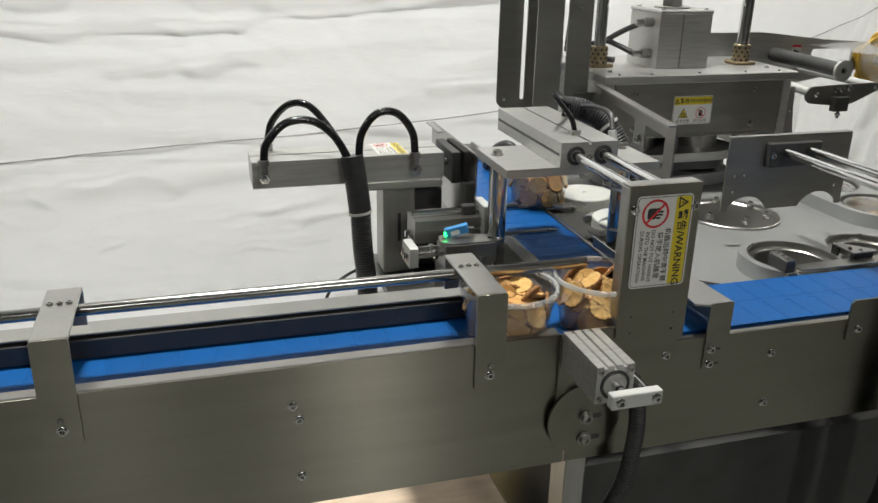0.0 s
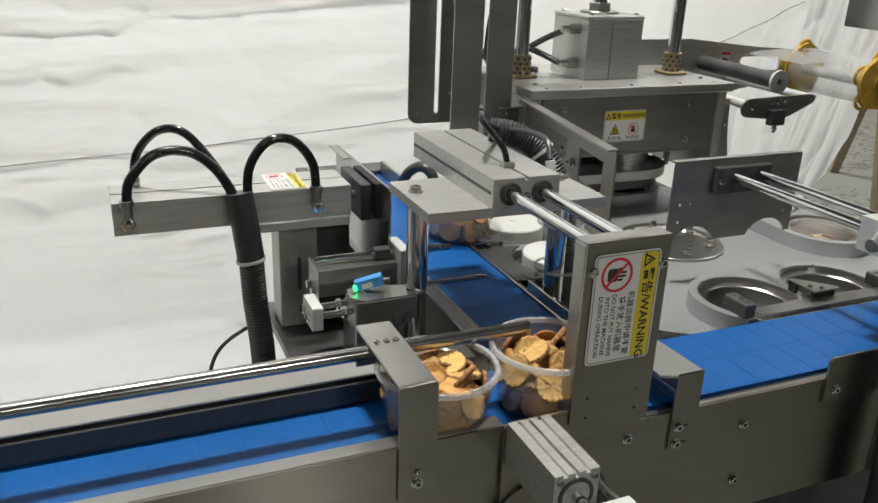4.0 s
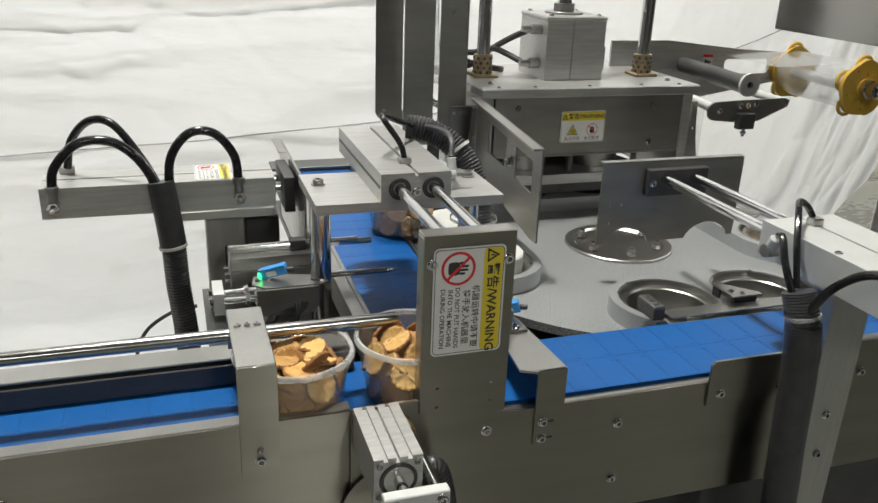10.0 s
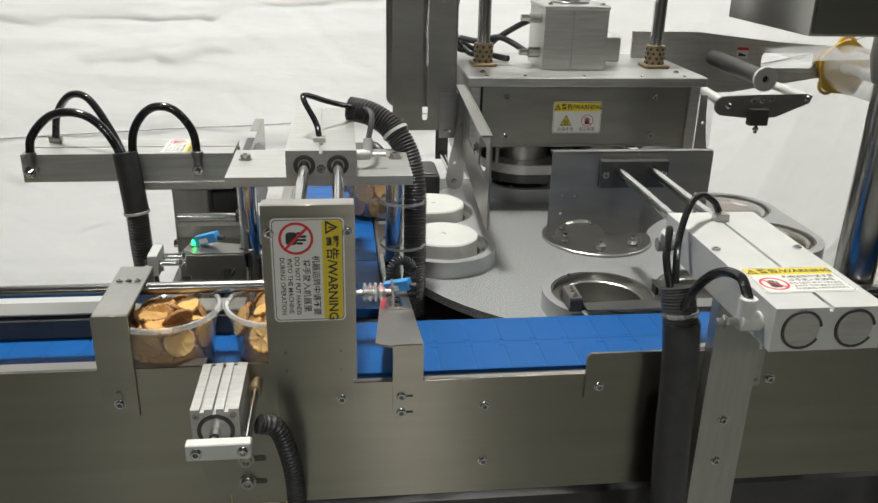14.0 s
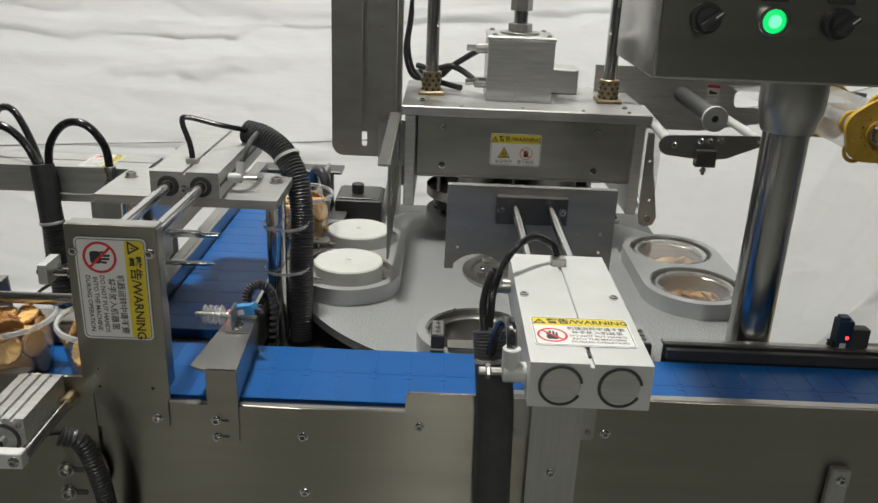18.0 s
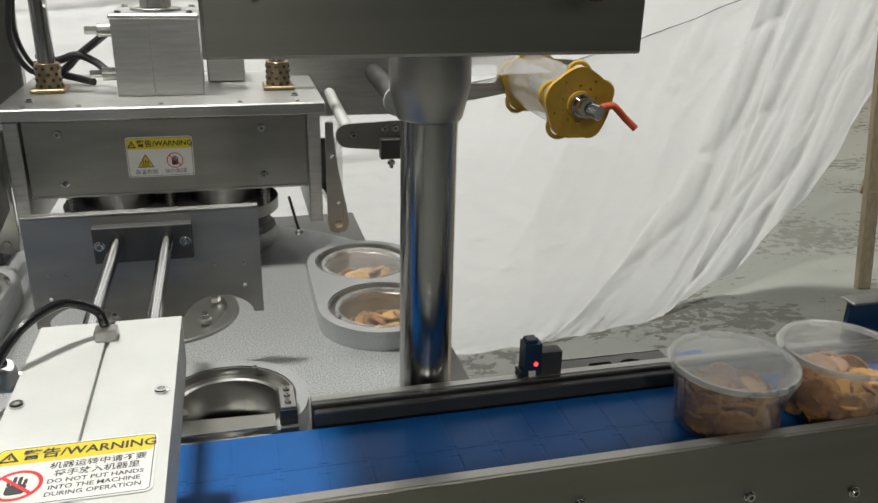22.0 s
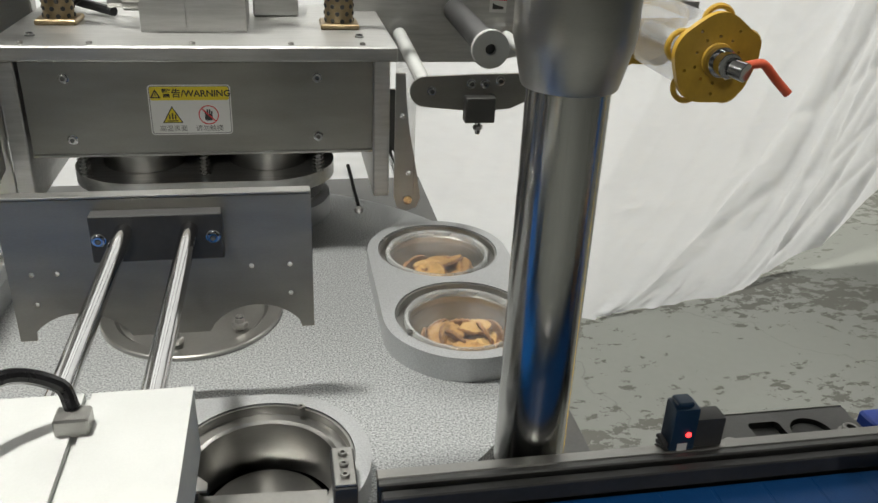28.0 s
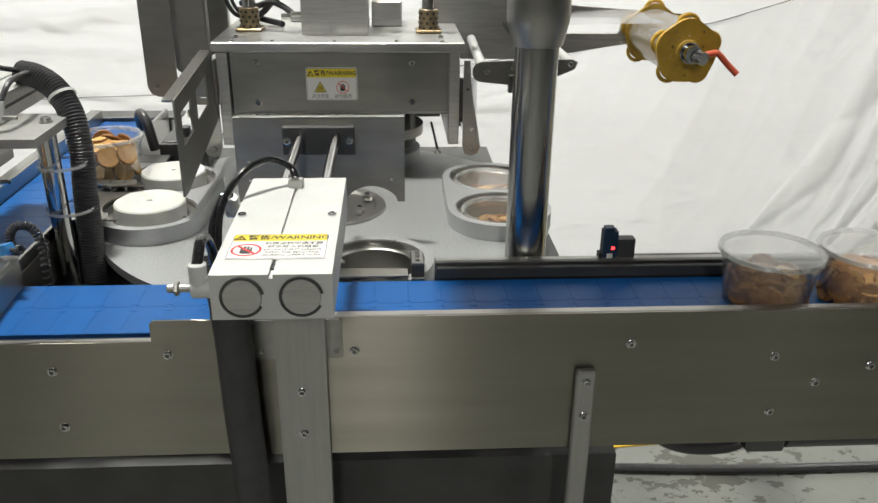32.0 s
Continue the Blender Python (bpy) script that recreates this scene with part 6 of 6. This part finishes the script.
part("adjuster_screw", rod((1.198, 1.367, 0.990), (1.198, 1.367, 0.976), 0.003, 10), CHROME, feed)
part("adjuster_nut", rod((1.198, 1.367, 0.986), (1.198, 1.367, 0.981), 0.0055, 6), STEEL_FLAT, feed)
for x, z in ((1.147, 1.022), (1.285, 1.034), (1.19, 1.030), (1.205, 1.030), (1.222, 1.033), (1.195, 1.012), (1.213, 1.014)):
    screw(feed, (x, 1.3745, z))
part("red_label", slab([(1.262, 1.082), (1.285, 1.081), (1.285, 1.0865), (1.262, 1.0875)], [], 0.0006, on_xz(1.6055)), INK_RED, feed, "red strip of a small printed label")
part("label_base", slab([(1.262, 1.066), (1.285, 1.0655), (1.285, 1.081), (1.262, 1.082)], [], 0.0005, on_xz(1.6055)), STICKER, feed)
part("label_mark", slab([(1.266, 1.070), (1.281, 1.070), (1.281, 1.073), (1.270, 1.076), (1.266, 1.078)], [], 0.0002, on_xz(1.605)), INK, feed)

roll = thing("film_roll", (1.485, 1.49, 1.05), "roll of clear sealing film between yellow flower-shaped flanges", "film roll")
RX, RZ = 1.485, 1.050
part("film", turned(lathe([(0.012, 0), (0.045, 0), (0.045, 0.19), (0.012, 0.19)], 40, close=True), Matrix.Translation((RX, 1.600, RZ)) @ Matrix.Rotation(radians(90), 4, "X")), ROLL_FILM, roll, "wound clear plastic film")
part("core", rod((RX, 1.612, RZ), (RX, 1.375, RZ), 0.010, 20), CHROME, roll)


def flower(r, n=5):
    """A round plate with shallow lobes."""
    return [(r * (0.965 + 0.035 * math.cos(n * a)) * math.cos(a + 0.31), r * (0.965 + 0.035 * math.cos(n * a)) * math.sin(a + 0.31)) for a in (2 * math.pi * i / 90 for i in range(90))]


for y, front in ((1.408, True), (1.602, False)):
    m = Matrix.Translation((RX, y, RZ)) @ Matrix(((1, 0, 0, 0), (0, 0, -1, 0), (0, 1, 0, 0), (0, 0, 0, 1)))
    holes = [circle(rr * math.cos(radians(a)), rr * math.sin(radians(a)), 0.0020, 8) for a in range(18, 378, 36) for rr in (0.027,)] + [circle(0.040 * math.cos(radians(a)), 0.040 * math.sin(radians(a)), 0.0020, 8) for a in range(54, 414, 72)] if front else []
    flange = part("flange", slab(flower(0.054), [circle(0, 0, 0.0105, 20), *holes], 0.009, m), YELLOW, roll, "yellow lobed plastic flange")
    for k in range(5):
        a = radians(72 * k) + 0.31
        cx, cz = RX + 0.0415 * math.cos(a), RZ + 0.0415 * math.sin(a)
        loop = [(cx + 0.0175 * math.cos(a + radians(q)), y + (0.004 if front else 0.0), cz + 0.0175 * math.sin(a + radians(q))) for q in range(-80, 81, 16)]
        part("lobe_loop", tube(loop, 0.0036, 8, 3), YELLOW, flange, "raised yellow loop round a lobe")
    if front:
        part("boss", rod((RX, y - 0.009, RZ), (RX, y - 0.0125, RZ), 0.020, 28), YELLOW, flange)
part("clamp_hub", rod((RX, 1.398, RZ), (RX, 1.366, RZ), 0.0145, 24), CHROME, roll, "shiny steel clamp hub")
part("clamp_ring", ring((RX, 1.392, RZ), (RX, 1.384, RZ), 0.0175, 0.014, 24), CHROME, roll)
part("clamp_end", rod((RX + 0.004, 1.368, RZ - 0.002), (RX + 0.012, 1.352, RZ - 0.004), 0.011, 20), CHROME, roll)
part("lever", tube([(RX + 0.016, 1.364, RZ + 0.001), (RX + 0.03, 1.362, RZ + 0.004), (RX + 0.038, 1.36, RZ + 0.003), (RX + 0.055, 1.357, RZ - 0.014), (RX + 0.070, 1.353, RZ - 0.028)], 0.0052, 12, 8), RED, roll, "red clamping lever")
film_path = slab([(1.290, 0.0), (1.448, 0.0), (1.448, 0.17), (1.290, 0.17)], [], 0.0004, Matrix.Translation((0, 1.418, 1.028)) @ Matrix.Rotation(radians(-1.5), 4, "Y") @ Matrix.Translation((0, 0, 0.028)))
solid("film_web", film_path, LID_FILM, "clear film web drawn from the roll", "film")
solid("film_web", slab([(1.40, 0.892), (1.57, 0.892), (1.57, 1.03), (1.40, 1.03)], [], 0.0004, on_yz(1.134)), LID_FILM, "clear film web hanging beside the head", "film")

# ---- control box on its column ----
panel = thing("control_box", (1.156, 0.976, 0.80), "stainless control box with lamps and switches on a thick round column", "control box")
case = part("case", box(0.972, 1.298, 0.874, 1.060, 1.198, 1.50, 0.003, 2), STEEL_MIRROR, panel, "polished stainless case")
part("front_plate", slab(rounded(0.975, 1.295, 1.201, 1.497, 0.002), [], 0.002, on_xz(0.8738)), STEEL_BOX, panel, "brushed stainless front plate")
part("column", rod((1.156, 0.976, 0.80), (1.156, 0.976, 1.145), 0.0252, 48), DARK_CHROME, panel, "thick polished steel column")
part("collar", turned(lathe([(0.0254, 0), (0.0282, 0), (0.0292, 0.002), (0.0348, 0.026), (0.0355, 0.030), (0.0355, 0.066), (0.0254, 0.066)], 48, close=True), Matrix.Translation((1.156, 0.976, 1.1315))), STEEL_FLAT, panel, "conical steel collar")
part("column_foot", rod((1.156, 0.976, 0.8002), (1.156, 0.976, 0.812), 0.045, 40), STEEL_DARK, panel)


def lamp_button(x, z):
    part("lamp_bezel", ring((x, 0.8718, z), (x, 0.862, z), 0.0145, 0.0112, 32), CHROME, panel)
    lens = part("lamp_lens", turned(lathe([(0.0111, 0), (0.0105, 0.006), (0.007, 0.0085), (0, 0.0095)], 28), Matrix.Translation((x, 0.8695, z)) @ Matrix.Rotation(radians(90), 4, "X")), LED_GREEN, panel, "glowing green push-button lamp")
    part("lamp_centre", turned(lathe([(0.0062, 0.0086), (0.0052, 0.0098), (0, 0.0104)], 24), Matrix.Translation((x, 0.8695, z)) @ Matrix.Rotation(radians(90), 4, "X")), LED_CENTRE, lens, "pale glowing middle")


def selector(x, z, ang):
    part("switch_bezel", ring((x, 0.8718, z), (x, 0.864, z), 0.0145, 0.011, 32), IRON, panel)
    knob = part("switch_knob", rod((x, 0.869, z), (x, 0.856, z), 0.0108, 28), IRON, panel, "black rotary switch")
    part("switch_grip", turned(box(-0.0115, 0.0115, -0.0035, 0.0035, 0, 0.011, 0.001), Matrix.Translation((x, 0.856, z)) @ Matrix.Rotation(radians(90), 4, "X") @ Matrix.Rotation(radians(ang), 4, "Z")), IRON, knob)
    part("switch_mark", turned(box(0.003, 0.011, -0.0008, 0.0008, 0.011, 0.0114, 0), Matrix.Translation((x, 0.856, z)) @ Matrix.Rotation(radians(90), 4, "X") @ Matrix.Rotation(radians(ang), 4, "Z")), STICKER, knob)


lamp_button(1.077, 1.257)
for x in (1.014, 1.077, 1.140, 1.197):
    part("legend_plate", box(x - 0.013, x + 0.013, 0.8704, 0.8716, 1.2745, 1.2885, 0.0004), IRON, panel, "small dark legend plate")
    part("legend_bar", box(x - 0.009, x + 0.009, 0.8701, 0.8703, 1.2795, 1.2825, 0), STICKER, panel)
selector(1.014, 1.257, 40)
selector(1.140, 1.257, 40)
selector(1.197, 1.257, 90)
part("stop_bezel", ring((1.245, 0.8718, 1.257), (1.245, 0.862, 1.257), 0.016, 0.011, 32), IRON, panel)
part("stop_button", turned(lathe([(0.010, 0), (0.010, 0.012), (0.018, 0.014), (0.018, 0.022), (0.014, 0.026), (0, 0.027)], 32), Matrix.Translation((1.245, 0.870, 1.257)) @ Matrix.Rotation(radians(90), 4, "X")), MAROON, panel, "dark red mushroom stop button")

# ---- output side ----
eye = thing("photo_sensor", (1.258, 0.945, 0.885), "dark blue photoelectric sensor on the conveyor rail with a red light", "sensor", "photoelectric sensors")
part("sensor_body", box(1.244, 1.262, 0.936, 0.952, 0.872, 0.918, 0.002, 2), DARK_BLUE, eye)
part("sensor_hood", box(1.2625, 1.284, 0.938, 0.953, 0.865, 0.907, 0.002, 2), IRON, eye)
part("sensor_label", box(1.249, 1.256, 0.9352, 0.9358, 0.876, 0.890, 0), STICKER, eye)
part("status_light", rod((1.256, 0.9362, 0.897), (1.256, 0.9348, 0.897), 0.0022, 10), LED_RED, eye, "small glowing red light")
part("cap", box(1.246, 1.258, 0.938, 0.950, 0.918, 0.922, 0.001), DARK_BLUE, eye)
for k in range(5):
    part("cooling_rib", box(1.240, 1.2438, 0.938, 0.950, 0.868 + 0.0045 * k, 0.871 + 0.0045 * k, 0.0004), IRON, eye)
tray = thing("terminal_tray", (1.37, 0.96, 0.82), "dark grey metal tray with two openings behind the conveyor rail", "tray")
part("tray_base", box(1.296, 1.425, 0.9455, 0.996, 0.825, 0.8535, 0.001), STEEL_DARK, tray)
part("tray_cover", slab(rounded(1.297, 1.424, 0.9465, 0.995, 0.002), [rounded(1.334, 1.360, 0.951, 0.984, 0.004), circle(1.381, 0.969, 0.0160, 36)], 0.0080, Matrix.Translation((0, 0, 0.8540))), STEEL_DARK, tray, "satin dark metal cover with two openings")
part("relay", box(1.335, 1.359, 0.952, 0.983, 0.8536, 0.8575, 0.0006), IRON, tray, "black relay sunk in the cover")
part("round_cap", rod((1.381, 0.969, 0.8536), (1.381, 0.969, 0.8590), 0.0145, 28), IRON, tray, "dark round cap sunk in the cover")
part("tray_lip", box(1.296, 1.425, 0.9962, 0.9980, 0.825, 0.8622, 0.0005), STEEL_FLAT, tray)
for x, y in ((1.306, 0.957), (1.408, 0.962)):
    screw(tray, (x, y, 0.862), "z", BOLT)
side = thing("side_guide", (1.9, 0.936, 0.80), "raised stainless side guide along the output belt", "guide rail")
part("guide_wall", box(1.603, 2.7, 0.9345, 0.9375, 0.884, 0.930, 0.0008), DARK_BLUE, side, "dark blue inner face")
part("guide_lip", box(1.600, 2.7, 0.926, 0.948, 0.9302, 0.933, 0.0008), STEEL_FLAT, side)
part("guide_back", box(1.603, 2.7, 0.9378, 0.9408, 0.884, 0.930, 0.0008), STEEL_DARK, side)
solid("frame_post", box(2.165, 2.195, 1.28, 1.31, 0.0, 1.05, 0.003), ALU_POST, "square aluminium frame post standing on the floor", "post")
valve = thing("valve_block", (1.47, 0.98, 0.80), "blue plastic valve block behind the conveyor rail", "valve")
part("valve_body", box(1.436, 1.470, 0.950, 0.99, 0.815, 0.862, 0.002), DEEP_BLUE, valve)
part("valve_body", box(1.472, 1.56, 0.955, 0.985, 0.815, 0.850, 0.002), DEEP_BLUE, valve)
for k in range(3):
    part("valve_slot", box(1.440, 1.466, 0.9485, 0.9498, 0.823 + 0.011 * k, 0.828 + 0.011 * k, 0.0003), IRON, valve)
part("valve_cap", box(1.448, 1.458, 0.960, 0.972, 0.8622, 0.868, 0.001), IRON, valve)
solid("cable_loop", tube([(1.25, 0.86, 0.836), (1.27, 0.86, 0.74), (1.32, 0.86, 0.672), (1.38, 0.86, 0.655), (1.43, 0.865, 0.668), (1.445, 0.87, 0.74), (1.45, 0.87, 0.836)], 0.008, 12, 12), RUBBER, "black cable hanging in a loop under the conveyor", "cable", "cables")
solid("cable_loop", tube([(1.23, 0.875, 0.836), (1.25, 0.875, 0.74), (1.31, 0.875, 0.678), (1.37, 0.875, 0.665), (1.41, 0.88, 0.68), (1.425, 0.885, 0.74), (1.43, 0.885, 0.836)], 0.005, 12, 12), RUBBER, "black cable hanging in a loop under the conveyor", "cable", "cables")
solid("floor_cable", tube([(1.25, 1.65, 0.012), (1.8, 1.61, 0.012), (2.4, 1.60, 0.012), (3.4, 1.52, 0.012)], 0.011, 10, 12), RUBBER, "black cable lying on the floor", "cable", "cables")
motor = thing("drive_motor", (1.52, 0.84, 0.66), "dark drive motor under the conveyor", "motor")
part("motor_body", rod((1.47, 0.87, 0.69), (1.62, 0.87, 0.69), 0.035, 32), IRON, motor)
part("motor_cap", rod((1.62, 0.87, 0.69), (1.635, 0.87, 0.69), 0.031, 32), STEEL_DARK, motor)
part("gear_case", box(1.42, 1.469, 0.84, 0.90, 0.66, 0.7185, 0.004), STEEL_DARK, motor)

# ---- cups with biscuits ----
FULL = "clear plastic cup filled with golden biscuits standing on the blue belt"
SEALED = "sealed clear plastic cup of biscuits standing on the blue belt"
cup(0.314, 0.838, BZ, 40, 1.00, 3, False, FULL)
cup(0.430, 0.842, BZ, 40, 1.00, 8, False, FULL)
cup(0.546, 1.305, 0.8708, 36, 0.95, 12, False, "clear plastic cup filled with pale biscuits beside the cross belt")
cup(1.408, 0.846, BZ, 36, 0.66, 21, True, SEALED, True)
cup(1.523, 0.848, BZ, 36, 0.66, 33, True, SEALED, True)
cup(1.639, 0.846, BZ, 32, 0.66, 41, True, SEALED, True)
for k, c in enumerate(SEATS["east"]):
    cup(c.x, c.y, TZ + POCKET_H - CUP_H - 0.0030, 38, 0.76, 51 + 7 * k, True, "sealed clear plastic cup of biscuits sitting in a turntable seat")

# ---- far things ----
def trestle():
    ob = thing("wooden_ladder", (3.36, 2.75, 0), "raw wooden folding ladder standing on the floor", "ladder")

    def plank(name, p0, p1, w, t):
        d = (Vector(p1) - Vector(p0)).length
        part(name, turned(box(-w / 2, w / 2, -t / 2, t / 2, 0, d, 0.003), aim(p0, p1)), WOOD, ob)
    for sx in (0.0, 0.50):
        plank("front_stile", (3.36 + sx, 2.75 - 0.12 * sx, 0.0), (3.42 + sx * 0.9, 3.10 - 0.12 * sx, 1.75), 0.055, 0.03)
        plank("rear_stile", (4.30 + 1.5 * sx, 3.86 - 0.12 * sx, 0.0), (3.95 + sx * 0.9, 3.16 - 0.12 * sx, 1.75), 0.055, 0.03)
    for k in range(5):
        z = 0.36 + 0.30 * k
        f = z / 1.75
        part("rung", turned(box(0.0, 0.54, -0.018, 0.018, -0.02, 0.02, 0.003), Matrix.Translation((3.345 + 0.06 * f, 2.755 + 0.35 * f, z)) @ Matrix.Rotation(radians(-6.5), 4, "Z")), WOOD, ob)
    part("top_board", turned(box(0.0, 1.06, -0.09, 0.09, 0.0, 0.025, 0.004), Matrix.Translation((3.385, 3.135, 1.752)) @ Matrix.Rotation(radians(-2.5), 4, "Z")), WOOD, ob)


trestle()
crate = thing("wooden_crate", (8.4, 6.9, 0), "large pale plywood crate on low feet on the hall floor", "crate")
for k in range(3):
    part("plank", box(7.42, 9.6, 6.62, 6.65, 0.15 + 0.302 * k, 0.450 + 0.302 * k, 0.003), PLYWOOD, crate)
part("lid", box(7.39, 9.63, 6.59, 7.9, 1.058, 1.09, 0.004), PLYWOOD, crate)
for x in (7.48, 8.5, 9.5):
    part("skid", box(x - 0.04, x + 0.04, 6.63, 7.85, 0, 0.149, 0.004), WOOD, crate)
part("side_wall", box(7.42, 7.45, 6.652, 7.85, 0.15, 1.056, 0.003), PLYWOOD, crate)
part("side_wall", box(9.57, 9.60, 6.652, 7.85, 0.15, 1.056, 0.003), PLYWOOD, crate)
part("rear_wall", box(7.452, 9.568, 7.82, 7.85, 0.15, 1.056, 0.003), PLYWOOD, crate)
part("floor_board", box(7.452, 9.568, 6.652, 7.818, 0.15, 0.17, 0.003), PLYWOOD, crate)

# ---- belt links ----
def belt_link(length, width):
    """One full-width link of a modular belt: a thin plate with two shallow raised fields and hinge tabs in the middle."""
    g = 0.0001
    plate = slab([(-length / 2 + g, -width / 2), (length / 2 - g, -width / 2), (length / 2 - g, width / 2), (-length / 2 + g, width / 2)], [], 0.0038)
    fields = [box(-length / 2 + 0.0011, length / 2 - 0.0011, y0, y1, 0.0030, 0.00405, 0.0003) for y0, y1 in ((-width / 2 + 0.0015, -0.0012), (0.0012, width / 2 - 0.0015))]
    tabs = [box(length / 2 - 0.0062, length / 2 + 0.0042, y, y + 0.0034, 0.0028, 0.0043, 0.0003) for y in (-0.0085, 0.0050)]
    return shared(join(plate, *fields, *tabs), BELT, 30)


PITCH_B = 0.0375
WB = 0.9172 - (FY + 0.0150)
LINK = belt_link(PITCH_B, WB)
part("belt_joint", box(-1.6, 2.7, FY + 0.0150, 0.9172, 0.853, BZ - 0.0004, 0), BELT_EDGE, conveyor, "dark joint between belt links")
for k in range(96):
    piece("belt_link", LINK, conveyor, (-1.30 + k * PITCH_B, FY + 0.0150 + WB / 2, BZ - 0.004))
WC = CX1 - CX0
LINK_C = belt_link(PITCH_B, WC)
part("belt_joint", box(CX0, CX1, CY0 + 0.02, CY1, 0.853, BZ - 0.0004, 0), BELT_EDGE, cross, "dark joint between belt links")
for k in range(18):
    piece("belt_link", LINK_C, cross, (CX0 + WC / 2, CY0 + 0.036 + k * PITCH_B, BZ - 0.004), (0, 0, 90))
